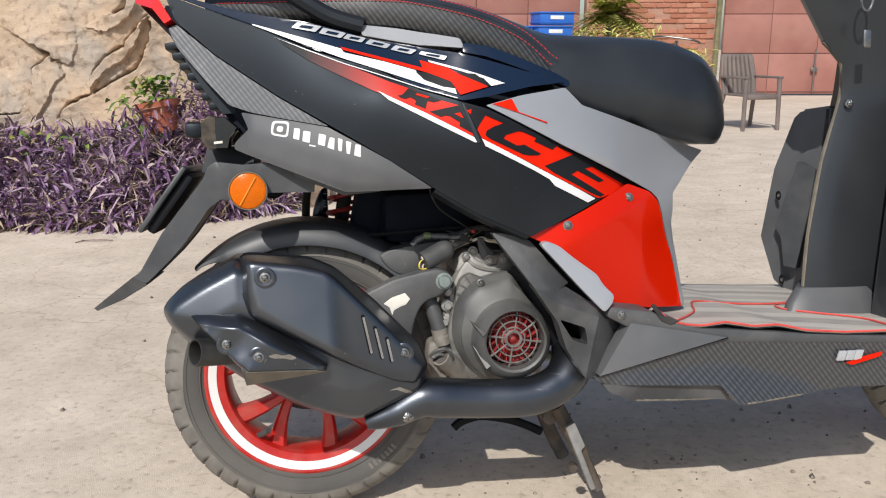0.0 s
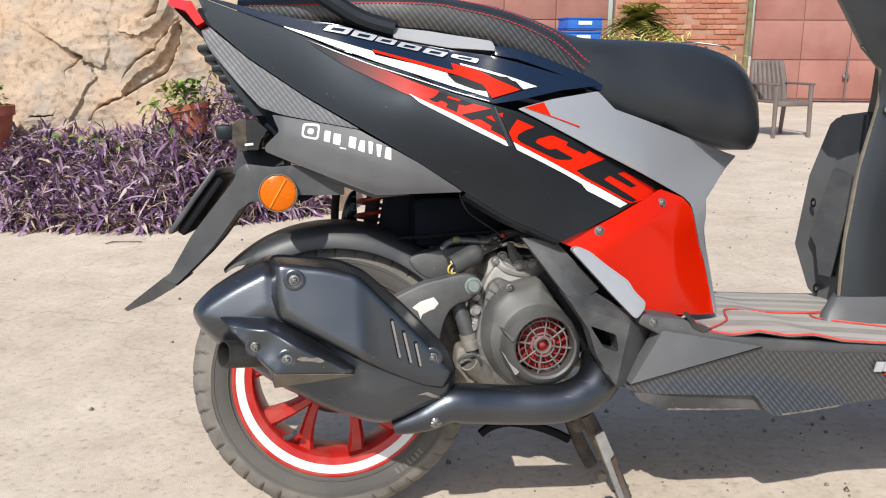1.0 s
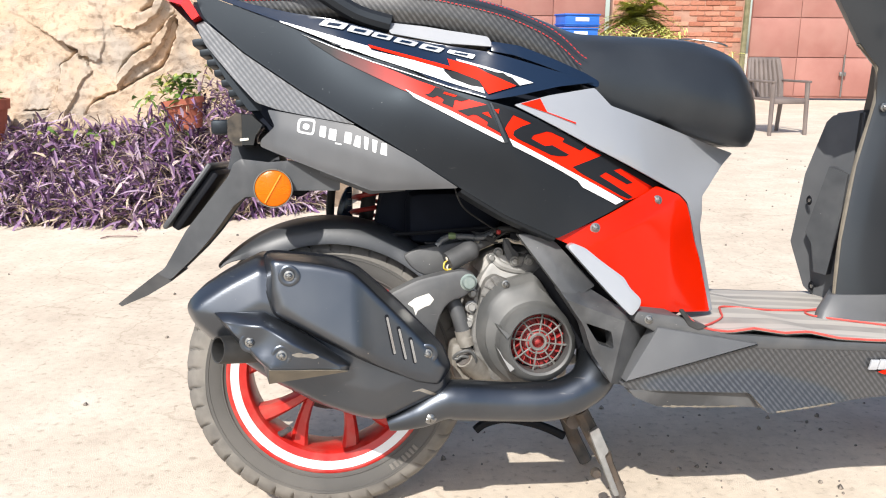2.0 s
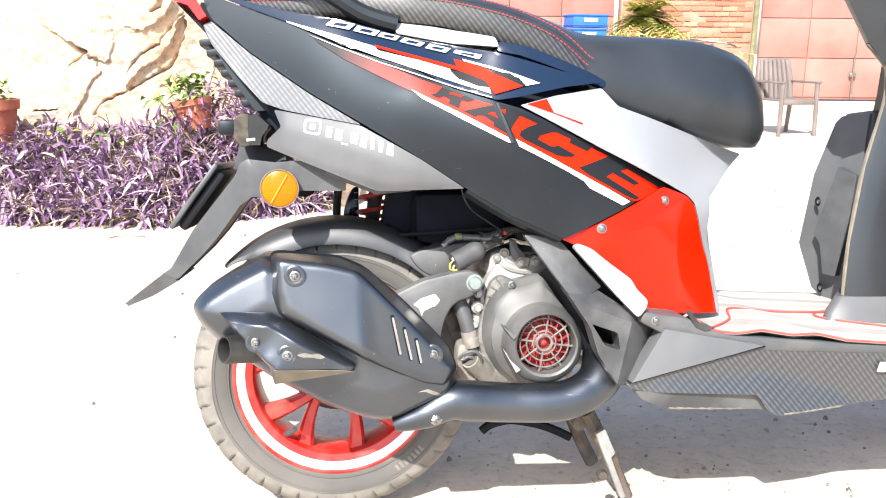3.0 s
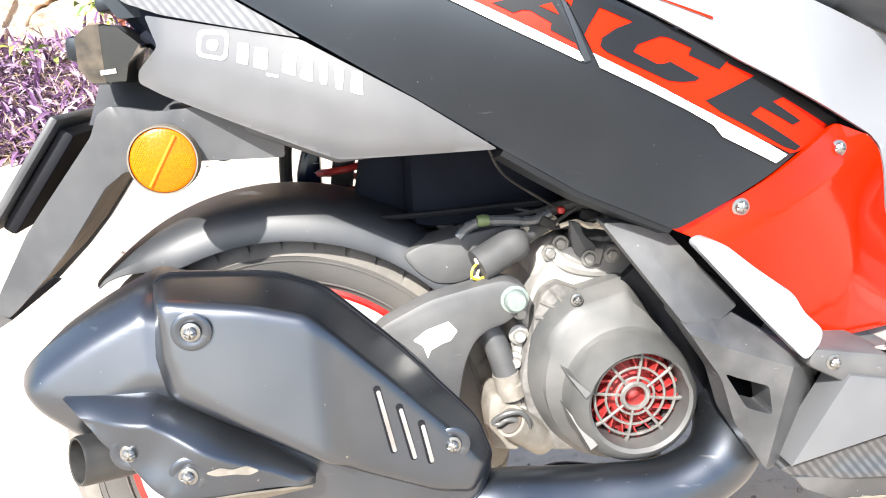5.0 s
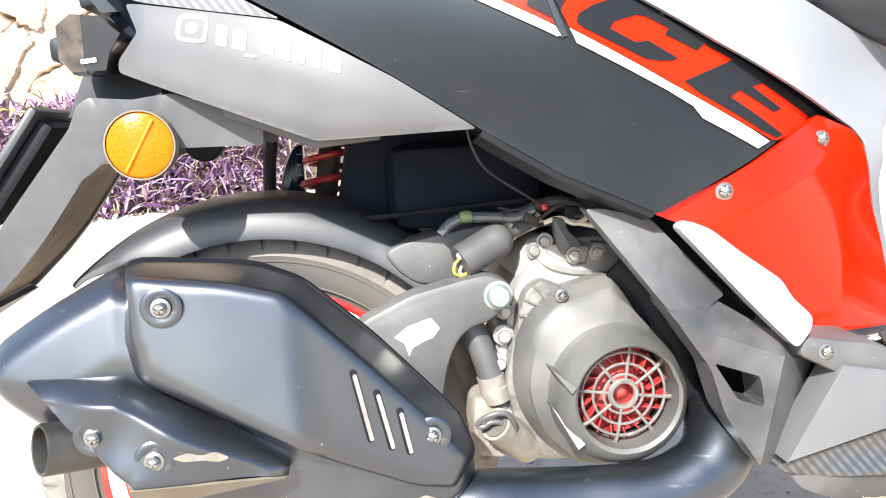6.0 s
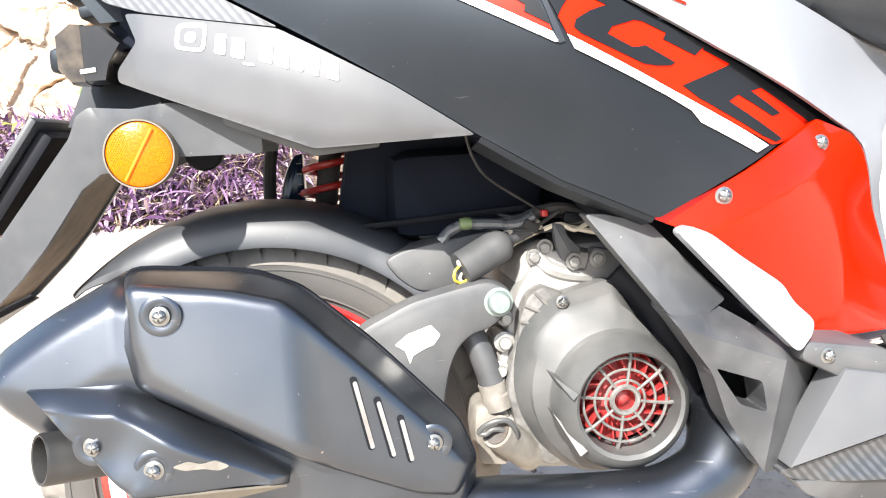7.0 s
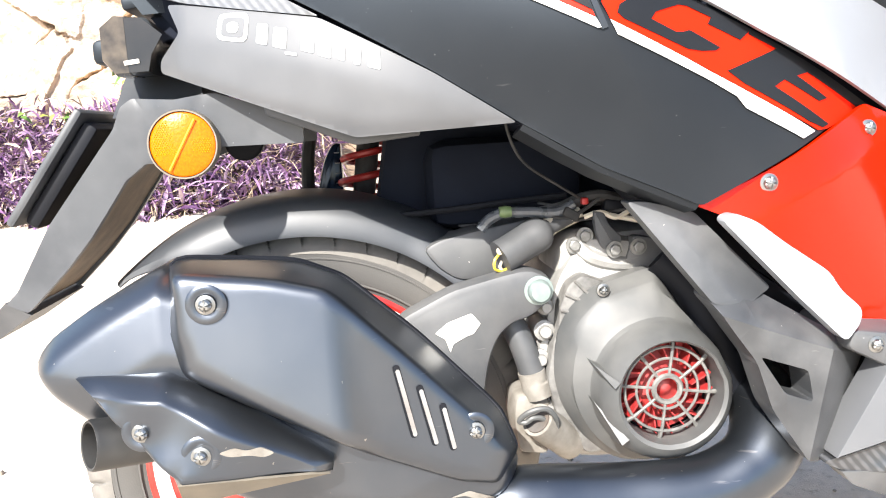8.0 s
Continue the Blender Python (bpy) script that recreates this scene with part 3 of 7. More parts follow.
def bolt(parent, x, y, z, r=0.009, name="bolt", cross=True, washer=True):
    """Domed screw with a cross slot, its head towards the near side."""
    bm = lathe([(0.0, -0.005), (r * 0.55, -0.0045), (r * 0.8, -0.003), (r * 0.86, 0.0), (r * 1.25 if washer else r, 0.0005), (r * 1.25 if washer else r, 0.003), (0, 0.003)], seg=20)
    if cross:
        for v in bm.verts:
            d = math.hypot(v.co.x, v.co.z)
            if v.co.y < -0.003 and d < r * 0.6 and d > 0:
                q = (math.atan2(v.co.z, v.co.x) % (math.pi / 2)) / (math.pi / 2)
                if q < 0.16 or q > 0.84:
                    v.co.y += 0.002
    ob = part(name, bm, M["steel"], parent)
    ob.location = (x, y, z)
    return ob


def hexbolt(parent, x, y, z, r=0.006):
    """Six-sided bolt head on a round washer."""
    bm = lathe([(0, -.0045), (r * .80, -.0045), (r, -.0038), (r, 0)], seg=6)
    lathe([(r * .9, 0), (r * 1.45, 0), (r * 1.45, .002), (0, .002)], bm, seg=18)
    ob = part("bolt", bm, M["hexhead"], parent, "dusty hexagon bolt")
    ob.location = (x, y, z)
    ob.rotation_euler = (0, x * 40, 0)
    return ob


# ---- ground ----
bm = bmesh.new()
bmesh.ops.create_grid(bm, x_segments=40, y_segments=40, size=150)
solid("ground", bm, M["ground"], "pale dusty concrete yard with fine specks and stains", "ground", kind="structure")

# ---- scooter ----
scooter = thing("scooter", pose(-0.2262, 1.3247, 0, -6.9, 0, 9.0), "black, silver and red motor scooter parked on its stand", "scooter")

UPPER = [(-.198, .859), (-.151, .847), (-.105, .832), (-.046, .817), (.018, .805), (.07, .791), (.108, .779), (.237, .752), (.325, .728), (.397, .711), (.337, .703),
         (.268, .688), (.234, .683), (.174, .702), (.117, .733), (.022, .765), (-.06, .803)]
SIDE = [(-.198, .858), (-.06, .801), (.022, .762), (.117, .730), (.174, .700), (.234, .681), (.268, .672), (.332, .643), (.418, .602), (.517, .556), (.453, .532), (.392, .507),
        (.338, .482), (.257, .519), (.192, .559), (.128, .601), (.045, .652), (-.03, .698), (-.121, .762), (-.18, .815)]
CARBON = [(-.181, .811), (-.121, .760), (-.03, .696), (.044, .650), (-.015, .662), (-.07, .674), (-.103, .686), (-.138, .724), (-.18, .775), (-.194, .806)]
GREY = [(-.086, .675), (.043, .649), (.128, .600), (.191, .558), (.065, .5545), (-.014, .586), (-.099, .620), (-.097, .63), (-.074, .649)]
SILVER = [(.268, .676), (.321, .69), (.397, .703), (.425, .677), (.502, .657), (.605, .63), (.708, .604), (.642, .561), (.610, .535), (.608, .49), (.617, .444), (.634, .345), (.626, .343), (.608, .43),
          (.575, .527), (.56, .54), (.519, .559), (.39, .616)]
RED = [(.337, .481), (.514, .555), (.556, .54), (.573, .525), (.606, .43), (.625, .344), (.548, .354), (.476, .364), (.463, .385), (.432, .424), (.365, .469)]
FIN = [(.351, .4700), (.360, .4755), (.378, .468), (.402, .448), (.436, .423), (.444, .408), (.461, .391), (.458, .380), (.445, .366), (.410, .403)]

pair("upper_side_panel", lambda: panel(UPPER, 0.003, step=.006), M["gloss"], scooter, "dark blue-black glossy upper panel")
pair("side_panel", lambda: panel(SIDE, 0.002, step=.006, fold=0.11, cuts=[(.262, .615, .312, .515)]), M["black"], scooter, "satin black side panel")
def flange():
    """Lower edge of the side panel, turned inwards."""
    line = [Vector(p) for p in ((.196, .5565), (.225, .538), (.257, .519), (.30, .499), (.336, .483))]
    bm, rows = bmesh.new(), []
    for p in line:
        h = half(p.x, p.y) - .11 * max(0, p.x - (.262 + (.615 - p.y) * .5))
        rows.append([bm.verts.new(v) for v in ((p.x, -h - .001, p.y), (p.x - .002, -h + .002, p.y - .0045), (p.x - .004, -h + .030, p.y - .010), (p.x, -h + .032, p.y - .004))])
    for a, b in zip(rows, rows[1:]):
        for k in range(4):
            bm.faces.new((a[k - 1], a[k], b[k], b[k - 1]))
    bm.faces.new(rows[0])
    bm.faces.new(rows[-1])
    return bm


pair("side_panel_lip", flange, M["black"], scooter, "grained inner lip")
pair("tail_panel", lambda: panel(CARBON, -0.004, 0.008), M["carbon_grey"], scooter, "grey panel with carbon weave film")
def grey_depth(x, z):
    """Upper face looks up a little, the lower edge and the tail end turn under."""
    low = float(np.interp(x, [-.10, -.014, .078, .191], [.628, .593, .566, .562])) - z
    end = -.074 - x
    up = z - (.649 - (x + .074) * .343)
    return half(x, z) + .008 - .28 * .5 * (up + math.hypot(up, .006)) - .35 * .5 * (low + math.hypot(low, .0016)) - .75 * .5 * (end + math.hypot(end, .0016))


pair("lower_tail_panel", lambda: relief(GREY, grey_depth, 0.012, .005, 0.003), M["grey"], scooter, "satin grey lower tail panel")
part("panel_lip", slab([(-.008, .5775), (.064, .5480), (.118, .5525), (.118, .558), (.065, .557), (-.008, .587)], -.178, -.150, .0012, .003), M["raw"], scooter, "dark inner lip under the tail panel")


def red_fold(x, z):
    """Front third of the red panel turns away along an upright fold."""
    over = x - (.540 - (.55 - z) * .06)
    return .24 * .5 * (over + math.hypot(over, .006)) * (1 - smooth((z - .46) / .06))


def silver_depth(x, z):
    """The panel breaks along a crease and rolls away at its front edge."""
    over = x - (.404 + (.6955 - z) * .71)
    front = x - float(np.interp(z, [.34, .444, .49, .535, .562, .608, .66], [.623, .607, .598, .588, .605, .662, .72]))
    return half(x, z) - .10 * max(0.0, over) * smooth((z - .54) / .05) - .22 * (.5 * (front + math.hypot(front, .008))) * (1 - smooth((z - .48) / .04)) - red_fold(x, z)


pair("underseat_panel", lambda: relief(SILVER, silver_depth, 0.006, cuts=[(.404, .6955, .4576, .62)]), M["silver"], scooter, "silver panel under the seat")
def red_depth(x, z):
    """Band along the top edge tilts up and back from a crease."""
    over = ((z - .4502) * .924 - (x - .35) * .383)
    return half(x, z) - red_fold(x, z) - .30 * .5 * (over + math.hypot(over, .002))


pair("front_side_panel", lambda: relief(RED, red_depth, 0.006, .010, cuts=[(.540, .55, .528, .345), (.35, .4502, .55, .5331)]), M["red"], scooter, "bright red glossy panel")
pair("fin", lambda: relief(FIN, lambda x, z: .238 + .17 * (.475 - z), 0.016, 0.02, 0.004, 0.006), M["silver"], scooter, "silver fin")


# added inner body that closes the shell, coloured like the shade inside it
def inner_body():
    st = [(-.17, .05, .74, .83), (-.08, .10, .63, .82), (.05, .13, .585, .80), (.2, .15, .56, .76), (.34, .17, .50, .71), (.46, .17, .44, .67), (.56, .12, .36, .62), (.60, .09, .33, .58)]
    bm, rings = bmesh.new(), []
    for x, w, b, t in st:
        rings.append([bm.verts.new(p) for p in ((x, -w, b), (x, w, b), (x, w, t), (x, -w, t))])
    for a, b in zip(rings, rings[1:]):
        for i in range(4):
            bm.faces.new((a[i - 1], a[i], b[i], b[i - 1]))
    bm.faces.new(rings[0])
    bm.faces.new(rings[-1])
    bmesh.ops.bevel(bm, geom=bm.edges[:], offset=0.012, segments=2, affect="EDGES")
    return bm


part("storage_box", inner_body(), M["cavity"], scooter, "dark underseat box added to close the shell")


# seat
def seat_at(x):
    xs = [-.14, -.05, .05, .113, .167, .235, .271, .305, .341, .37, .396, .43, .50, .58, .622, .652, .690, .718, .733, .740]
    top = [.862, .868, .866, .864, .859, .850, .842, .832, .819, .810, .804, .801, .800, .798, .794, .784, .765, .728, .692, .655]
    low = [.83, .815, .81, .800, .793, .776, .765, .75, .738, .724, .703, .682, .662, .639, .629, .622, .6145, .614, .625, .645]
    stitch = [.846, .842, .840, .838, .835, .82, .81, .797, .780, .758, .732, .745, .73, .71, .70, .695, .68, .665, .655, .645]
    wide = [.06, .10, .135, .152, .158, .165, .167, .167, .166, .163, .159, .155, .149, .142, .136, .129, .111, .085, .06, .02]
    reach = .016 + .020 * smooth((x - .42) / .06) * (1 - smooth((x - .62) / .06))
    near = [x + reach * d for d in (-1, -.75, -.5, -.25, 0, .25, .5, .75, 1)]
    return [float(np.mean(np.interp(near, xs, v))) for v in (top, low, stitch, wide)]


def seat_ring(x):
    t, b, s, w = seat_at(x)
    hgt = t - s
    tuck = smooth((x - .46) / .16)
    half_ring = [(w * (0.95 - .25 * tuck), b), (w * (0.99 - .14 * tuck), b + 0.2 * (s - b)), (w * 1.0, b + 0.65 * (s - b)), (w * 0.985, s), (w * 0.95, s + 0.3 * hgt), (w * 0.86, s + 0.62 * hgt), (w * 0.68, s + 0.86 * hgt), (w * 0.4, s + 0.97 * hgt)]
    return [(-y, z) for y, z in half_ring] + [(0, t)] + [(y, z) for y, z in half_ring[::-1]]


def seat_mesh(x0, x1, keep, n=60, ends=True):
    bm, rings = bmesh.new(), []
    for i in range(n + 1):
        f = i / n
        x = x0 + (x1 - x0) * f
        rings.append([bm.verts.new((x, y, z)) for y, z in seat_ring(x)])
    m = len(rings[0])
    for a, b in zip(rings, rings[1:]):
        for k in range(m - 1):
            if keep(k, m):
                bm.faces.new((a[k], a[k + 1], b[k + 1], b[k]))
        if keep(-1, m):
            bm.faces.new((a[-1], a[0], b[0], b[-1]))
    if ends:
        bm.faces.new(rings[0])
        bm.faces.new(rings[-1])
    return bm


seat = part("seat", seat_mesh(-.14, .7395, lambda k, m: True, 110), M["seat"], scooter, "long black vinyl seat with red stitching", 50)


def seat_side():
    bm = bmesh.new()
    rings = []
    for i in range(50):
        x = -.13 + .522 * i / 49
        t, b, s, w = seat_at(x)
        s = s - max(0, (x - 0.33)) * 0.1
        rows = [(w * 1.005, s), (w * 1.018, s - 0.3 * (s - b)), (w * 1.018, b + 0.35 * (s - b)), (w * 0.99, b + 0.1 * (s - b)), (w * 0.92, b - 0.001)]
        rings.append([bm.verts.new((x, -y - 0.001, z)) for y, z in rows])
    for a, b in zip(rings, rings[1:]):
        for k in range(4):
            bm.faces.new((a[k], a[k + 1], b[k + 1], b[k]))
    return bm


sd = seat_side()
part("side_cover", mirrored(sd), M["seat_side"], seat, "black ribbed side cover")
part("side_cover", sd, M["seat_side"], seat, "black ribbed side cover")
for dz, dx in ((0.0, 0.0), (0.012, 0.010)):
    bm = bmesh.new()
    for i in range(86):
        pair_of = []
        for x in (-.12 + (.512 + dx) * i / 86, -.12 + (.512 + dx) * (i + .62) / 86):
            t, b, s, w = seat_at(x - dx * 0.6)
            pair_of.append((x, -w * (1.02 - 2.0 * dz) - 0.001, s + dz))
        tube(pair_of, 0.0007, bm, sides=5)
    part("seam", bm, M["stitch"], seat, "red double stitching")


# strip under the seat, grab rail
part("seat_trim", panel([(0.2412, 0.7684), (0.2819, 0.7621), (0.3339, 0.7436), (0.3853, 0.7236), (0.4068, 0.7127), (0.4043, 0.7033), (0.3694, 0.7151), (0.3268, 0.7301), (0.2727, 0.7478), (0.2395, 0.7538)], 0.0, 0.03, round_edge=.003), M["gloss"], scooter, "dark blue-black trim below the seat")
part("seat_strip", panel([(.096, .803), (.149, .795), (.238, .7755), (.244, .760), (.182, .767), (.098, .785)], 0.0, 0.01), M["strip"], scooter, "silver strip below the seat")
part("grab_rail", tube(curve([(.10, -.15, .80), (.05, -.15, .815), (.0, -.15, .845), (-.06, -.14, .885), (-.16, -.11, .905), (-.24, -.06, .91), (-.26, 0, .912), (-.24, .06, .91), (-.16, .11, .905), (-.06, .14, .885), (.0, .15, .845), (.05, .15, .815), (.10, .15, .80)]), 0.014, sides=10), M["black"], scooter, "black grab rail")


# wheels
def wheel(at, name, label):
    w = new(name)
    w.parent = scooter
    w.location = at
    tagged(w, label)
    prof = [(.164, -.044), (.171, -.048), (.185, -.055), (.203, -.057), (.217, -.054), (.2245, -.048), (.2290, -.042), (.2340, -.034), (.2372, -.024), (.2392, -.012), (.24, 0)]
    prof = prof + [(r, -y) for r, y in prof[-2::-1]]
    fine = []
    for a, b in zip(prof, prof[1:]):
        fine += [a, ((a[0] + b[0]) / 2, (a[1] + b[1]) / 2)]
    fine.append(prof[-1])

    def tread(q, r, y):
        if r < 0.2065:
            return r + 0.0007 * math.sin(q * 3 + 1) * math.sin(q * 7)
        a = q / (2 * math.pi) * 42
        u = (a + abs(y) * 13 + (0.5 if y > 0 else 0)) % 1
        bite = smooth((r - .2065) / .012)
        deep = (0.0060 if u < 0.08 else 0.0030 * (u > 0.94)) * bite if abs(y) > 0.010 else 0
        ring = 0.006 if 0.006 < abs(y) < 0.011 else 0
        return r - max(deep, ring) - 0.0018 * bite * abs(u - .55)

    k0 = next(i for i, (r, y) in enumerate(fine) if r > .2025)
    k1 = len(fine) - 1 - k0
    part("sidewall", lathe(fine[:k0 + 1], seg=160), M["tyre"], w, "dusty black tyre sidewall", 40)
    part("sidewall", lathe(fine[k1:], seg=160), M["tyre"], w, "dusty black tyre sidewall", 40)
    part("tread", lathe(fine[k0:k1 + 1], seg=1008, shape=tread), M["tread"], w, "worn tyre tread grey with dust", 40)
    for rr, hh in ((.1765, .0004), (.1985, .0007)):
        yy = float(np.interp(rr, [.160, .168, .185, .203], [.046, .050, .055, .057]))
        part("bead_line", tube([(rr * math.cos(q), -yy, rr * math.sin(q)) for q in (2 * math.pi * k / 120 for k in range(120))], .0011, closed=True, sides=6), M["tyre"], w)
    for k in range(7):
        q = -1.02 + k * .045
        part("raised_mark", box(.0055, .0016, .012, (.190 * math.cos(q), -.0560, .190 * math.sin(q)), .0006, turn=pose(0, 0, 0, 0, -math.degrees(q) + 90, 0)), M["tread"], w)
    edge = [(.1345, 0.0), (.1350, -.030), (.1375, -.0405), (.1390, -.0425), (.1600, -.0480), (.1670, -.0502), (.1708, -.0488), (.1715, -.044)]
    rim_p = edge + [(.1640, -.038), (.1640, .038)] + [(r, -y) for r, y in edge[::-1]]
    rim = part("rim", lathe(rim_p, seg=96, closed=False), M["wheel_red"], w, "dusty red painted alloy rim")
    part("rim_tape", lathe([(.1640, -.0490), (.1638, -.0500), (.1600, -.0487), (.1508, -.0463), (.1506, -.0456)], seg=96), M["white_ink"], w, "white rim tape")
    for k in range(5):
        q0 = 2 * math.pi * (k + 0.17) / 5
        own = bmesh.new()
        for s in (-1, 1):
            rows = []
            for f in (0, .25, .5, .75, 1.0):
                r = .05 + .095 * f
                q = q0 + s * (0.05 + 0.27 * f ** 0.8)
                rows.append((r * math.cos(q), r * math.sin(q), .0085 + .009 * f ** 2, -.024 - .008 * f, q))
            rings = []
            for x, z, wd, y, q in rows:
                tx, tz = -math.sin(q), math.cos(q)
                rings.append([own.verts.new(p) for p in ((x - tx * wd, y + .006, z - tz * wd), (x - tx * wd * .6, y, z - tz * wd * .6), (x + tx * wd * .6, y, z + tz * wd * .6), (x + tx * wd, y + .006, z + tz * wd), (x + tx * wd, y + .03, z + tz * wd), (x - tx * wd, y + .03, z - tz * wd))])
            for a, b in zip(rings, rings[1:]):
                for i in range(6):
                    own.faces.new((a[i - 1], a[i], b[i], b[i - 1]))
            own.faces.new(rings[0])
            own.faces.new(rings[-1])
        part("spoke", own, M["wheel_red"], w)
    part("hub", lathe([(0, -.05), (.022, -.05), (.026, -.044), (.055, -.036), (.06, -.028), (.062, .03), (.085, .035), (.088, .06), (0, .06)], seg=40), M["iron"], w, "dark drum hub")
    part("valve", tube([(-.088, -.03, -.105), (-.080, -.045, -.097), (-.070, -.058, -.087)], [.006, .005, .0045]), M["boot"], w, "black valve stem")
    return w


wheel((-.0015, -.009, .2415), "rear_wheel", "rear wheel with red alloy rim and white tape")
wheel((1.285, 0, .24), "front_wheel", "front wheel with red alloy rim")


# rear mudguard over the tyre
def mudguard():
    sec = [(-.080, .2215), (-.0855, .2220), (-.086, .2255), (-.0835, .240), (-.0775, .2490), (-.066, .2555), (-.05, .2590), (-.025, .2610), (0, .2615)]
    sec = sec + [(-y, r) for y, r in sec[-2::-1]]
    bm, rings = bmesh.new(), []
    n = 40
    for i in range(n + 1):
        q = radians(133 - (133 - 42) * i / n)
        f = max(0, (i - 31) / 9)
        tip = smooth((9 - i) / 9)
        ring = []
        for y, r in sec:
            rr = r + (0.259 - r) * 0.80 * tip
            ring.append(bm.verts.new((-.0015 + math.cos(q) * rr, y * (1 + 0.12 * f) * (1 - .20 * tip), .242 + math.sin(q) * rr)))
        rings.append(ring)
    for a, b in zip(rings, rings[1:]):
        for k in range(len(sec) - 1):
            bm.faces.new((a[k], a[k + 1], b[k + 1], b[k]))
    return bm


guard = part("mudguard", mudguard(), M["guard"], scooter, "dark grey rear mudguard", 28)
guard.modifiers.new("thickness", "SOLIDIFY").thickness = 0.003
part("mudguard_arm", slab([(.118, .444), (.134, .452), (.161, .457), (.19, .462), (.23, .468), (.24, .455), (.215, .438), (.188, .416), (.172, .411), (.150, .412), (.133, .424)], -.096, -.05, .003, .008), M["dusty"], guard, "dusty mudguard arm")

# silencer
MUF = [(-.204, .392), (-.196, .366), (-.161, .328), (-.087, .266), (-.022, .229), (.078, .208), (.175, .250), (.183, .28), (.160, .312), (.118, .366), (.075, .402), (.03, .428), (.0, .438), (-.080, .456), (-.097, .463), (-.150, .437), (-.190, .411)]
silencer = new("silencer")
silencer.parent = scooter
tagged(silencer, "black angular silencer with heat shield")
MUF_R = rounded(MUF, .02)


def can(x, z):
    """Flat upper and lower faces that meet in a ridge, with a rounded rim."""
    d = rim_distance(x, z, MUF_R)
    over = .388 - (x + .2) * .07 - z
    low = .5 * (over + math.hypot(over, .005))
    return .207 + .028 * (1 - (1 - min(1, d / .020)) ** 2) + .014 * min(1, d / .055) - .30 * low * smooth((.06 - x) / .12)


part("silencer_body", relief(MUF, can, .07, .004, .0, .02), M["exhaust"], silencer, "dusty matt black can", 40)
part("silencer_back", slab(inset(MUF, .016), -.13, -.08, .03, .03), M["exhaust"], silencer)
SHIELD_FRONT = [(-.077, -.272, .465), (-.005, -.272, .455), (.036, -.270, .445), (.090, -.258, .388), (.147, -.252, .324), (.162, -.250, .300), (.150, -.250, .286), (.125, -.254, .290), (.048, -.268, .326), (-.029, -.274, .370), (-.063, -.275, .394), (-.073, -.274, .42)]
SHIELD_BACK = [(-.091, -.204, .469), (.006, -.182, .456), (.044, -.17, .437), (.102, -.187, .387), (.167, -.212, .321), (.177, -.235, .294), (.158, -.247, .272), (.127, -.25, .278), (.047, -.262, .317), (-.033, -.267, .363), (-.075, -.267, .388), (-.085, -.25, .418)]


def shell(front, back, deep, cuts=(), edge=.004, segments=2):
    """Pressed cover: a front outline joined to a wider back outline, and a skirt behind it."""
    bm = bmesh.new()
    f = [bm.verts.new(p) for p in front]
    b = [bm.verts.new(p) for p in back]
    c = [bm.verts.new((x, y + deep, z)) for x, y, z in back]
    for u, v in ((f, b), (b, c)):
        for i in range(len(u)):
            bm.faces.new((u[i - 1], u[i], v[i], v[i - 1]))
    face = bm.faces.new(f)
    for x0, z0, x1, z1 in cuts:
        geom = [face] + list(face.edges) + list(face.verts)
        bmesh.ops.bisect_plane(bm, geom=geom, plane_co=(x0, 0, z0), plane_no=Vector((z0 - z1, 0, x1 - x0)).normalized(), dist=1e-5)
    edges = [e for e in bm.edges if len(e.link_faces) == 2 and (e.calc_face_angle(0) > 0.12 or all(v in f for v in e.verts))]
    bmesh.ops.bevel(bm, geom=edges, offset=edge, segments=segments, affect="EDGES", profile=0.5, clamp_overlap=True)
    return bm


def on_front(x, z, ring):
    """Depth of a cover's front at a point, by its nearest corners."""
    w = [(1 / ((x - a) ** 2 + (z - c) ** 2 + 1e-6), b) for a, b, c in ring]
    return -sum(k * b for k, b in w) / sum(k for k, b in w)


def dense(ring, n, melt):
    """Outline in space with more points and melted corners."""
    pts = []
    for i in range(len(ring)):
        a, b = Vector(ring[i]), Vector(ring[(i + 1) % len(ring)])
        pts += [a.lerp(b, k / n) for k in range(n)]
    for _ in range(melt):
        pts = [(pts[k - 1] + 2 * pts[k] + pts[(k + 1) % len(pts)]) / 4 for k in range(len(pts))]
    return pts


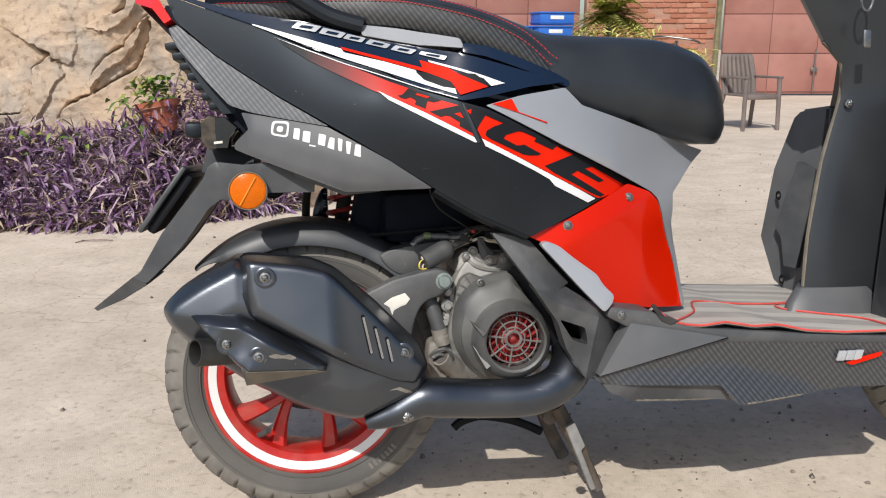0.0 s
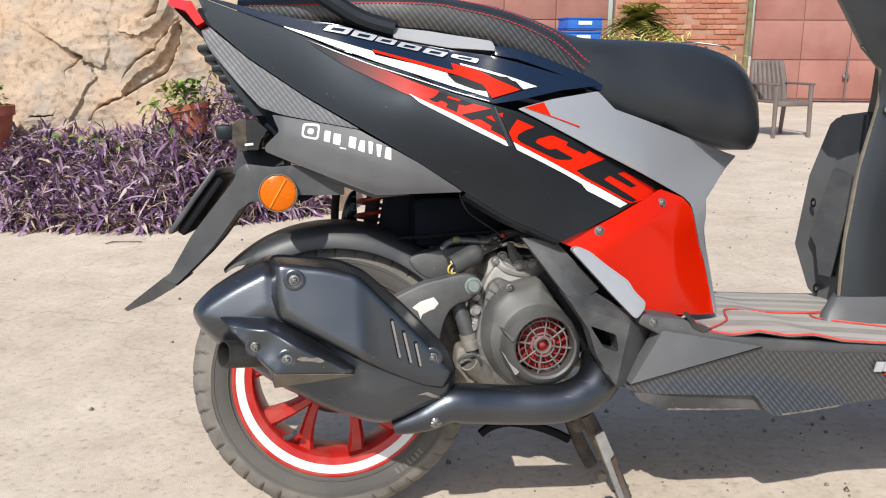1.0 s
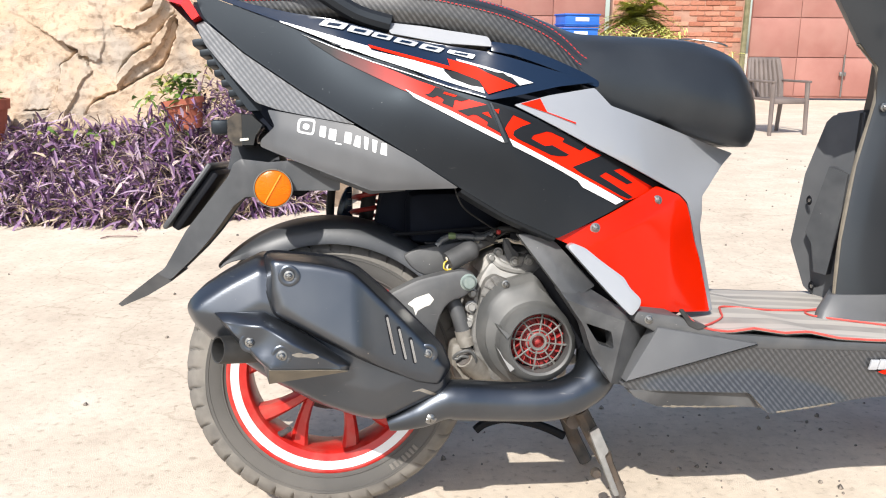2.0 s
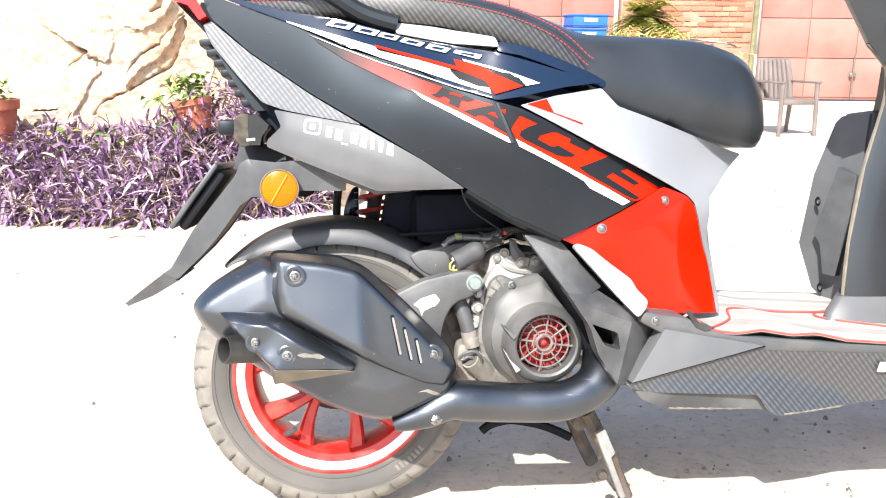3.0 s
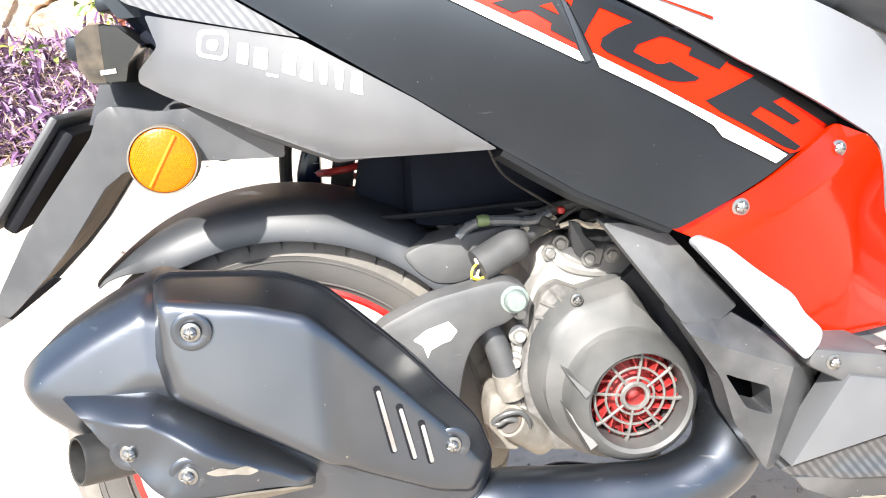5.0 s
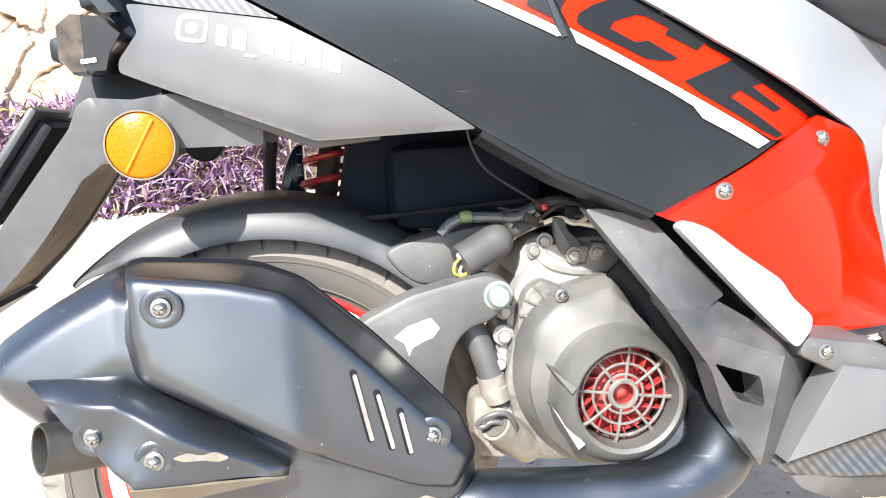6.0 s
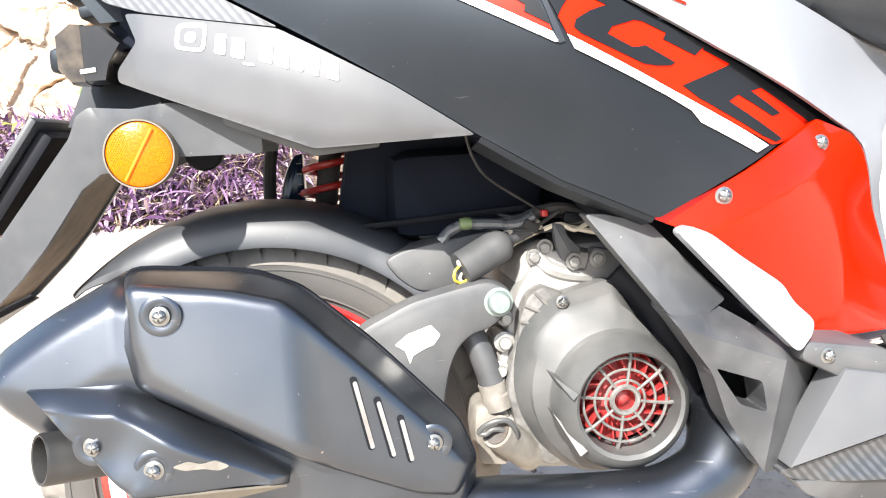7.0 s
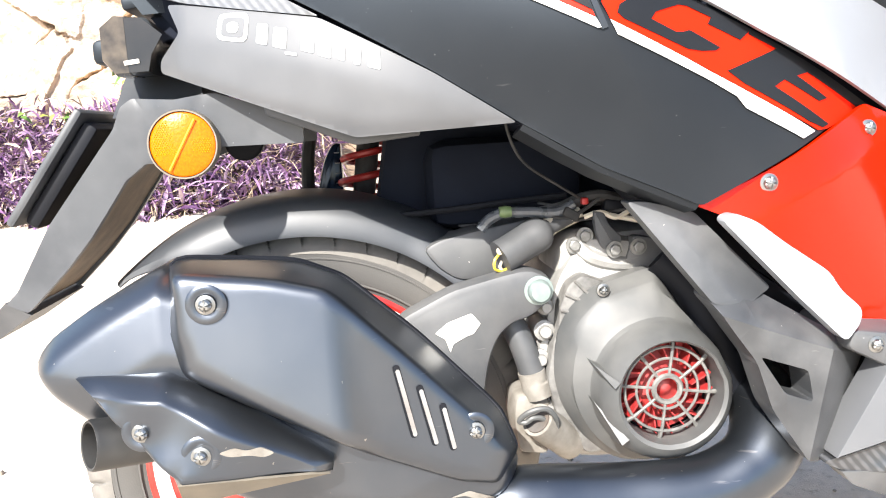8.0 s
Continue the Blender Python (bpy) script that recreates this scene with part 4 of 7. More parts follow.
def cover(front, back, depth, spine, deep, soft_in, soft_out, n=8, melt=3):
    """Pressed cover with soft rounded folds: outlines of front and back, depth(x, z) of the front, spine its middle line."""
    f, b = dense(front, n, melt), dense(back, n, melt)
    s0, s1 = Vector(spine[0]), Vector(spine[1])
    bm = bmesh.new()
    loops = []
    for p, q in zip(f, b):
        p2 = Vector((p.x, p.z))
        k = max(0, min(1, (p2 - s0).dot(s1 - s0) / (s1 - s0).length_squared))
        mid = s0.lerp(s1, k)
        at = lambda u: Vector((p.x + (mid.x - p.x) * u, 0, p.z + (mid.y - p.z) * u))
        def lay(u):
            v = at(u)
            v.y = -depth(v.x, v.z)
            return v
        run = (mid - p2).length
        u1 = min(.6, soft_in / run)
        corner, inner = lay(0), lay(u1)
        outer = corner.lerp(q, min(.85, soft_out / max(1e-6, (q - corner).length)))
        row = [q + Vector((0, deep, 0)), q]
        for g in (0, .17, .34, .5, .66, .83, 1):
            row.append((1 - g) ** 2 * outer + 2 * g * (1 - g) * corner + g * g * inner)
        loops.append([bm.verts.new(v) for v in row])
    for c, d in zip(loops, loops[1:] + loops[:1]):
        for k in range(len(c) - 1):
            bm.faces.new((c[k], d[k], d[k + 1], c[k + 1]))
    bm.faces.new([c[-1] for c in loops])
    bm.faces.ensure_lookup_table()
    middle = [bm.faces[-1]]
    ring = set(c[-1] for c in loops)
    before = set(bm.verts)
    for ax in (0, 2):
        lo, hi = min(v.co[ax] for v in ring), max(v.co[ax] for v in ring)
        for k in range(1, int((hi - lo) / .006) + 1):
            no = Vector((0, 0, 0))
            no[ax] = 1
            geom = middle + list({e for f in middle for e in f.edges}) + list({v for f in middle for v in f.verts})
            got = bmesh.ops.bisect_plane(bm, geom=geom, plane_co=no * (lo + (k - .5) * .006), plane_no=no, dist=1e-6)
            middle = [g for g in got["geom"] if isinstance(g, bmesh.types.BMFace)]
    for v in {v for f in middle for v in f.verts} - before:
        v.co.y = -depth(v.co.x, v.co.z)
    return bm


def shield(x, z):
    over = x - (.036 + (.443 - z) * .10)
    soft = .5 * (over + math.hypot(over, .010))
    return .2755 - .0060 * smooth((over + .006) / .020) - .16 * soft - .16 * (z - .40) * (1 - smooth((over + .01) / .03))


heat = part("heat_shield", cover(SHIELD_FRONT, SHIELD_BACK, shield, ((-.04, .425), (.125, .305)), .02, .010, .010, 10, 3), M["exhaust"], silencer, "black heat shield with three slots", 85)
part("shield_gap", tube([p + Vector((0, .007, 0)) for p in dense(SHIELD_BACK, 10, 3)], .0025, closed=True, sides=6), M["void"], silencer)
for x0, z0, x1, z1 in ((.082, .382, .092, .323), (.099, .364, .108, .314), (.116, .347, .122, .308)):
    # slot shade and its lit inner wall are laid on as two colours
    for k, (da, db, ink, name) in enumerate(((.0026, .0030, "void", "slot"), (.0006, .0028, "stand_grey", "slot_edge"))):
        up, lo = .0012 + .0005 * k, .004
        half_w, mid = (da + db) / 2, (db - da) / 2
        top, foot = z0 - .0035 * k - half_w, z1 + .0012 * k + half_w
        ring = [(x0 + mid + half_w * math.cos(q), top + half_w * math.sin(q)) for q in (math.pi - math.pi * i / 6 for i in range(7))]
        ring += [(x1 + mid + half_w * math.cos(q), foot + half_w * math.sin(q)) for q in (-math.pi * i / 6 for i in range(7))]
        bm = bmesh.new()
        a = [bm.verts.new((x, -shield(x, z) - up, z)) for x, z in ring]
        b = [bm.verts.new((x, -shield(x, z) + lo, z)) for x, z in ring]
        bm.faces.new(a)
        for i in range(len(a)):
            bm.faces.new((a[i - 1], a[i], b[i], b[i - 1]))
        part(name, bm, M[ink], silencer)
CAP_BACK = [(-.158, -.25, .389), (-.090, -.262, .388), (-.050, -.268, .367), (.029, -.262, .310), (.028, -.262, .303), (-.084, -.268, .289), (-.091, -.268, .315), (-.126, -.258, .347)]
CAP_FRONT = [(-.142, -.264, .377), (-.090, -.281, .374), (-.050, -.288, .350), (.016, -.270, .310), (.015, -.271, .3065), (-.078, -.292, .3155), (-.085, -.288, .319), (-.114, -.274, .347)]
end_cover = lambda x, z: on_front(x, z, CAP_FRONT)
part("end_cover", cover(CAP_FRONT, CAP_BACK, end_cover, ((-.108, .356), (-.04, .330)), .03, .0025, .003, 8, 0), M["exhaust"], silencer, "black end cover with scraped paint", 85)
part("scrape", relief([(-.052, .334), (-.040, .337), (-.032, .333), (-.022, .334), (-.012, .327), (-.020, .325), (-.030, .329), (-.044, .330)], lambda x, z: end_cover(x, z) + .0006, .002, .01, 0, .003), M["alloy"], silencer, "bare scraped patch")
# lip in beige: dust and the sunlit ground's reflection share the colour
lip = bmesh.new()
lip.faces.new([lip.verts.new(v) for v in ((-.0815, -.2925, .3140), (.012, -.2725, .3055), (.026, -.2650, .3015), (-.0835, -.2710, .2895))])
lip.faces.new([lip.verts.new(v) for v in ((-.0815, -.2900, .3150), (-.0835, -.2690, .2905), (.026, -.2630, .3025), (.012, -.2705, .3065))])
bmesh.ops.bridge_loops(lip, edges=lip.edges[:])
part("lower_lip", lip, M["edge_dust_glow"], silencer, "beige lower lip of the end cover, dust plus reflected ground")
for pts in ([(.118, .262), (.130, .2625), (.147, .2545), (.160, .2475), (.163, .2500), (.150, .2590), (.134, .2665)], [(.166, .2535), (.176, .2520), (.172, .2575)]):
    part("scrape", relief(pts, lambda x, z: can(x, z) + .0007, .002, .006, 0, .002), M["alloy"], silencer, "bare scraped patch")
part("outlet", lathe([(.0, .012), (.0165, .012), (.0172, -.026), (.0190, -.0265), (.0200, -.024), (.0205, .05), (0, .05)], seg=28, axis="x"), M["exhaust_dirty"], silencer, "sooty outlet pipe").matrix_basis = pose(-.134, -.234, .332, 0, 8, 36)
for x, y, z in ((-.052, -.2745, .442), (.141, -.2545, .320), (-.107, -.2765, .351), (-.064, -.288, .333)):
    b = bolt(silencer, x, y, z, .0058)
    part("dimple", lathe([(.0150, .0022), (.0138, .0014), (.0118, .0009), (.0100, .0012), (.0080, .0018)], seg=28), M["exhaust"], silencer).location = (x, y, z)
pipe_line = curve([(.085, -.215, .205), (.13, -.215, .219), (.17, -.212, .237), (.20, -.21, .236), (.27, -.205, .229), (.34, -.205, .228), (.385, -.20, .242), (.412, -.185, .262), (.425, -.15, .285), (.43, -.10, .30)], 8)
rads = np.interp(range(len(pipe_line)), [0, 8, 16, 24, 32, 48, 56, 64, 72], [.010, .022, .029, .031, .030, .031, .034, .033, .026])
part("exhaust_pipe", tube(pipe_line, [float(v) for v in rads], sides=24), M["exhaust_pipe"], silencer, "thick black exhaust pipe", 60)
bolt(silencer, .146, -.236, .219, .008)

# engine
engine = new("engine")
engine.parent = scooter
tagged(engine, "dusty air-cooled engine")
GX, GZ = .3205, .3165
part("crankcase", slab([(.205, .30), (.225, .36), (.24, .41), (.27, .45), (.33, .44), (.38, .40), (.40, .33), (.385, .26), (.33, .225), (.255, .228), (.22, .25)], -.115, .10, .01, .02), M["alu"], engine, "dusty cast aluminium case")
part("head_casting", slab([(.243, .408), (.246, .433), (.258, .449), (.275, .452), (.290, .445), (.328, .440), (.355, .413), (.309, .400)], -.108, -.02, .008, .008), M["casting"], engine, "pale cast aluminium head")
for x, z, r in ((.226, .362, .010), (.221, .335, .009), (.226, .285, .010), (.243, .256, .011), (.262, .246, .010), (.228, .385, .008), (.392, .27, .010), (.372, .25, .012), (.35, .238, .012)):
    part("boss", lathe([(0, -.128), (r * .55, -.128), (r * .6, -.122), (r, -.120), (r, -.09), (0, -.09)], seg=14, centre=(x, 0, z)), M["alu"], engine)
part("head_rib", tube(curve([(.262, -.106, .442), (.275, -.112, .428), (.30, -.112, .420), (.33, -.108, .418)]), .008, sides=10), M["alu"], engine)
part("flange", slab([(.224, .318), (.231, .352), (.236, .361), (.239, .386), (.248, .407), (.262, .4155), (.277, .409), (.30, .40), (.25, .34), (.25, .29), (.30, .245), (.26, .24), (.233, .272)], -.133, -.10, .004, .006), M["grille"], engine, "dusty grey flange")
for a, b in (((.2395, .383), (.262, .378)), ((.2445, .398), (.266, .388)), ((.254, .410), (.268, .395))):
    part("flange_rib", tube([(a[0], -.134, a[1]), (b[0], -.1365, b[1])], [.0013, .0017], sides=6), M["grille"], engine)
part("cylinder", box(.12, .14, .10, (.345, -.02, .40), .015), M["alu"], engine, "finned cylinder")
SHR = [(.230, .321), (.233, .353), (.242, .379), (.267, .403), (.296, .410), (.327, .418), (.340, .404), (.362, .362), (.387, .318), (.388, .292), (.374, .262), (.345, .238), (.304, .230), (.280, .238), (.253, .263), (.236, .293)]
so = rounded(SHR, .012)


def shroud():
    """Dished cover with a bevelled rim and a lopsided collar round the fan."""
    k0 = min(range(len(so)), key=lambda k: abs(math.atan2(so[k][1] - GZ, so[k][0] - GX)))
    sh = so[k0:] + so[:k0]
    area = sum(sh[i - 1][0] * sh[i][1] - sh[i][0] * sh[i - 1][1] for i in range(len(sh)))
    if area < 0:
        sh = [sh[0]] + sh[:0:-1]
    qs = [math.atan2(z - GZ, x - GX) for x, z in sh]
    ring = lambda r, dz=0.0: [(GX + r * math.cos(q), GZ + dz + r * math.sin(q)) for q in qs]
    blend = lambda f: [(x * (1 - f) + rx * f, z * (1 - f) + rz * f) for (x, z), (rx, rz) in zip(sh, ring(.0625, -.004))]
    rim = inset(sh, .010)
    lv = [(sh, -.10), (sh, -.134), (inset(sh, .0012), -.1365), (inset(sh, .0088), -.1495), (rim, -.1510), (blend(.45), -.1565), (blend(.80), -.1615), (blend(.95), -.1645), (ring(.0622, -.0045), -.1690), (ring(.0612, -.005), -.178), (ring(.0600, -.005), -.1850), (ring(.0582, -.0048), -.1900), (ring(.0530, -.003), -.1985), (ring(.0490, -.001), -.2028), (ring(.0462), -.2005), (ring(.0455), -.165)]
    return pillow(lv, None, close=False)


part("fan_shroud", shroud(), M["shroud"], engine, "dusty black fan cover", 22)
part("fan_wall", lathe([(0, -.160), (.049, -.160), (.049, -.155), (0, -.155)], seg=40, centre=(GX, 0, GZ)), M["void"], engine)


part("fan_disc", lathe([(0, -.181), (.010, -.172), (.012, -.170), (.018, -.168), (.043, -.165), (.043, -.162), (0, -.162)], seg=36, centre=(GX, 0, GZ)), M["fan_red"], engine, "red cooling fan")
bm = bmesh.new()
c2, s2 = math.cos(.25), math.sin(.25)
pts = [(.022, -.166, 0), (.042 * c2, -.166, .042 * s2), (.042 * c2, -.184, .042 * s2), (.024, -.182, 0)]
vs = [bm.verts.new(p) for p in pts]
ws = [bm.verts.new((x, y, z + .0014)) for x, y, z in pts]
bm.faces.new(vs)
bm.faces.new(ws[::-1])
for i in range(4):
    bm.faces.new((vs[i - 1], ws[i - 1], ws[i], vs[i]))
blade = part("fan_blade", bm, M["fan_red"], engine)
blade.location = (GX, 0, GZ)
for k in range(1, 18):
    b = blade.copy()
    scene.collection.objects.link(b)
    b.rotation_euler = (0, 2 * math.pi * k / 18, 0)
GRILLE = Matrix.Translation((GX, -.186, GZ))
for r, t in ((.0120, .0026), (.0182, .0013), (.0280, .0013), (.0385, .0014)):
    part("grille_ring", tube([(r * math.cos(q), 0, r * math.sin(q)) for q in (2 * math.pi * k / 48 for k in range(48))], t, closed=True, sides=6), M["grille"], engine, "round grey fan grille").matrix_basis = GRILLE
for k in range(8):
    q = radians(36 + 45 * k)
    at = lambda r, y: (r * math.cos(q), y, r * math.sin(q))
    part("grille_bar", tube([at(.0125, 0), at(.030, -.0004), at(.0385, 0), at(.0455, .003)], [.0014, .0015, .0017, .0022], sides=6), M["grille"], engine).matrix_basis = GRILLE


def fin_wedge(tip, foot, wide, low, high):
    """Three-cornered stiffener that climbs from the cover's face to the collar."""
    (ax, az), (bx, bz) = tip, foot
    n = Vector((bz - az, ax - bx)).normalized() * wide
    bm = bmesh.new()
    base = [bm.verts.new(v) for v in ((ax, -.156, az), (bx - n.x, -.180, bz - n.y), (bx + n.x, -.180, bz + n.y))]
    top = [bm.verts.new(v) for v in ((ax + .001, low, az - .001), (bx - n.x * .5, high, bz - n.y * .5), (bx + n.x * .5, high, bz + n.y * .5))]
    bm.faces.new(top)
    for i in range(3):
        bm.faces.new((base[i - 1], base[i], top[i], top[i - 1]))
    return bm


part("rib", fin_wedge((.2555, .3440), (.2710, .3290), .0068, -.180, -.2040), M["shroud"], engine)
part("rib", fin_wedge((.2545, .3100), (.2770, .2765), .0078, -.180, -.2010), M["shroud"], engine)
bolt(engine, .276, -.1515, .4025, .0048)
hexbolt(engine, .260, -.114, .440, .0056)
hexbolt(engine, .271, -.112, .448, .0056)
hexbolt(engine, .267, -.12, .262, .0056)
hexbolt(engine, .365, -.13, .262, .0056)
part("coil_clip", slab([(.277, .472), (.279, .452), (.285, .436), (.300, .429), (.304, .446), (.292, .458), (.288, .470)], -.122, -.114, .002, .003), M["raw"], engine, "black steel clip")
hexbolt(engine, .296, -.124, .4345, .0056)
part("bracket_plate", slab([(.306, .418), (.316, .446), (.336, .442), (.352, .416), (.34, .406)], -.118, -.105, .002, .005), M["dusty"], engine)
hexbolt(engine, .320, -.12, .435, .0056)
part("wire", tube(curve([(.27, -.115, .466), (.285, -.118, .470), (.300, -.118, .464), (.318, -.114, .470), (.34, -.11, .466)]), .0025, sides=6), M["pale_wire"], engine)
# hanger between engine and silencer
hanger = part("hanger_bracket", slab([(.085, .385), (.095, .393), (.138, .413), (.189, .424), (.211, .427), (.229, .418), (.233, .404), (.222, .389), (.208, .380), (.194, .377), (.181, .367), (.172, .349), (.167, .33), (.162, .30), (.13, .33)], -.145, -.122, .007, .010), M["dusty"], engine, "dusty black hanger bracket")
part("hex_bolt", lathe([(0, -.010), (.0085, -.0095), (.0105, -.007), (.0108, 0), (.0135, .0005), (.0135, .003), (0, .003)], seg=24), M["bolt_green"], engine, "greenish plated bolt").location = (.218, -.146, .406)
part("label", slab([(.121, .374), (.133, .383), (.155, .390), (.163, .380), (.156, .371), (.149, .369), (.137, .363), (.134, .355), (.130, .368)], -.1462, -.144, .0004, .0015), M["sticker"], engine, "torn white paper label")
part("hose", tube(curve([(.186, -.10, .40), (.196, -.112, .372), (.2045, -.118, .350), (.2125, -.121, .322)]), .0125, sides=16), M["dusty"], engine, "muddy grey rubber hose")
part("filler_block", slab([(.1945, .302), (.220, .304), (.2275, .294), (.2235, .242), (.196, .246), (.1915, .278)], -.128, -.08, .004, .006), M["alloy"], engine, "dusty beige cast block")
part("filler_neck", tube([(.2100, -.1475, .2850), (.2165, -.1420, .2785), (.2300, -.1310, .2650), (.2470, -.1170, .2480)], [.0158, .0165, .0168, .0172], sides=22), M["alloy"], engine, "dusty alloy filler neck")
part("filler_cap", tube([(.2092, -.1482, .2858), (.2112, -.1465, .2838)], [.0125, .0135], sides=20), M["iron"], engine, "dark round filler cap")
part("cap_handle", tube(curve([(.1925, -.152, .2870), (.1985, -.156, .2945), (.2090, -.158, .2985), (.2185, -.158, .2975), (.2255, -.156, .2890), (.2275, -.152, .2790), (.2240, -.149, .2700), (.2190, -.150, .2760), (.2150, -.153, .2870), (.2050, -.154, .2895), (.1985, -.153, .2855)], 5, closed=True), .0026, sides=8, closed=True), M["shroud"], engine, "grey plastic cap handle")
part("hose_joint", tube([(.2115, -.121, .3245), (.2140, -.121, .3130), (.2150, -.121, .3115), (.2180, -.121, .2990)], [.0135, .0132, .0142, .0142], sides=18), M["alloy"], engine, "pale dusty hose sleeve")

# rubber boot with wires
boot = part("rubber_boot", tube(curve([(.187, -.128, .436), (.198, -.125, .441), (.215, -.12, .449), (.229, -.117, .4555), (.238, -.113, .459), (.262, -.105, .467)], 4), [.0165] * 9 + [.0168, .0168, .0165, .0155, .013, .0105, .0085, .0075, .007, .007, .007, .007], sides=18), M["boot"], scooter, "grey rubber boot")
part("boot_neck", tube(curve([(.236, -.112, .4585), (.25, -.108, .463), (.268, -.103, .469)], 4), [.0095, .0085, .0078, .0075, .0075, .0075, .0075, .0075, .0075], sides=12), M["pale_wire"], boot, "dusty brown sleeve")
part("wire", tube(curve([(.188, -.13, .441), (.181, -.135, .436), (.180, -.135, .428), (.186, -.13, .424), (.194, -.128, .426)]), .0013, sides=6), M["wire"], boot, "yellow wire")
part("plug", box(.007, .012, .007, (.187, -.130, .443), .002), M["pale_wire"], boot)
part("wire", tube(curve([(.188, -.126, .432), (.186, -.13, .427), (.192, -.125, .421)]), .0016, sides=6), M["pale_wire"], boot)
part("cable", tube(curve([(.199, -.12, .560), (.205, -.12, .538), (.218, -.12, .518), (.252, -.12, .494), (.268, -.11, .484)]), .0014, sides=6), M["rubber"], scooter, "thin black cable")
part("cable", tube(curve([(.10, -.06, .475), (.15, -.07, .478), (.20, -.08, .482), (.26, -.09, .486)]), .0032, sides=8), M["void"], scooter)
part("breather_hose", tube(curve([(.172, -.11, .461), (.181, -.11, .470), (.196, -.11, .475), (.22, -.11, .474), (.245, -.11, .472), (.262, -.11, .479)]), .0052, sides=10), M["cloudy"], scooter, "cloudy plastic hose")
part("hose_cap", lathe([(0, -.006), (.005, -.0055), (.006, 0), (.005, .0055), (0, .006)], seg=14, axis="x", centre=(.196, -.113, .4765)), M["lime"], scooter, "small green cap")
part("wire_loom", tube(curve([(.252, -.10, .474), (.270, -.104, .482), (.290, -.106, .484), (.312, -.104, .477), (.330, -.10, .470)]), .0062, sides=10), M["rubber"], scooter, "taped black wire loom")
part("connector", box(.007, .010, .007, (.272, -.110, .481), .002), M["spring"], scooter, "dull red connector")
part("connector", box(.016, .012, .009, (.258, -.112, .470), .002, turn=pose(0, 0, 0, 0, 30, 0)), M["rubber"], scooter, "black connector")
part("connector", box(.020, .012, .012, (.300, -.108, .474), .003, turn=pose(0, 0, 0, 0, 12, 0)), M["void"], scooter, "black connector")
part("cable_strip", tube([(.294, -.116, .4665), (.324, -.116, .4590)], .0026, sides=6), M["pale_wire"], scooter, "pale cable strip")
rnd = random.Random(12)
for k in range(9):
    x0, z0, y0 = .205 + .012 * k + rnd.uniform(-.01, .01), .468 + rnd.uniform(-.006, .012), -.095 + rnd.uniform(-.02, .015)
    x1 = x0 + rnd.uniform(.05, .09)
    mid = ((x0 + x1) / 2, y0 - rnd.uniform(0, .015), z0 + rnd.uniform(-.008, .016))
    part("wire", tube(curve([(x0, y0, z0), mid, (x1, y0 + rnd.uniform(-.01, .01), z0 + rnd.uniform(-.012, .010))], 5), rnd.uniform(.0012, .0026), sides=6), M["rubber"], scooter)

part("bracket_eye", lathe([(.004, -.040), (.010, -.040), (.0115, -.038), (.0115, -.034), (.004, -.034)], seg=20, centre=(.168, 0, .464), closed=True), M["rubber"], scooter, "black bracket eye")
# filler box, added so that the cavity reads as even shade
part("air_box", box(.16, .10, .09, (.21, .0, .50), .02), M["cavity"], scooter, "dark filler box in the shaded cavity")

# rear shock absorber on the far side
shock = new("shock_absorber")
shock.parent = scooter
tagged(shock, "rear shock absorber with red spring")
ax0, ax1 = Vector((.045, .085, .36)), Vector((.085, .085, .62))
part("damper", tube([ax0, ax1], .013, sides=14), M["rubber"], shock)
coil = []
for i in range(200):
    f = i / 199
    q = f * 7.5 * 2 * math.pi
    p = ax0.lerp(ax1, 0.2 + 0.75 * f)
    coil.append((p.x + .027 * math.cos(q), p.y + .027 * math.sin(q), p.z))
part("spring", tube(coil, .0042, sides=8), M["spring"], shock, "red coil spring")
res = part("reservoir", slab([(.010, .470), (.0135, .503), (.0205, .528), (.0300, .5455), (.042, .549), (.042, .470)], .100, .130, .004, .008), M["gloss"], shock, "dark blue flat canister")
for z in (.537, .525, .513, .502):
    part("tick", box(.006, .0012, .0013, (.0365, .0996, z), .0003), M["strip"], res)
part("spring_plate", loft([[(.113, .050, .555), (.121, .050, .555), (.121, .085, .555), (.113, .085, .555)], [(.106, .050, .500), (.114, .050, .500), (.114, .085, .500), (.106, .085, .500)], [(.098, .050, .478), (.104, .050, .476), (.104, .085, .476), (.098, .085, .478)]]), M["dusty"], shock, "dusty grey bracket beside the spring")
part("brake_hose", tube(curve([(.012, .10, .60), (.009, .10, .565), (.003, .10, .53), (.001, .10, .49), (.004, .10, .46)]), .0075, sides=10), M["rubber"], scooter, "thick black brake hose")
part("left_case", box(.34, .07, .15, (.12, .13, .24), .03), M["raw"], engine, "dark transmission case")

# black brace below the red panel
FIN_TOP = [(.283, .487), (.300, .486), (.342, .474), (.400, .408), (.372, .396), (.346, .400)]
BRACE = [(.342, .405), (.366, .410), (.390, .405), (.434, .377), (.458, .365), (.495, .346), (.439, .257), (.418, .263), (.389, .310), (.376, .352), (.360, .376)]


def brace_depth(x, z):
    """Front face with a shoulder that looks up, a right side that turns away and a chamfer towards the engine."""
    top = z - (.388 - (x - .36) * .38)
    side = x - (.434 + (z - .34) * .22)
    left = (.385 + (.36 - z) * .32) - x
    return .249 - 1.1 * max(0, top) - .80 * max(0, side) - .45 * max(0, left)


part("brace", relief(FIN_TOP, lambda x, z: .207 + .28 * max(0, .485 - z) - .25 * max(0, x - (.330 + (.45 - z) * .75)), .022, .012, .003, .004, cuts=[(.330, .45, .3675, .40)]), M["brace"], scooter, "dusty black angular brace", 40)
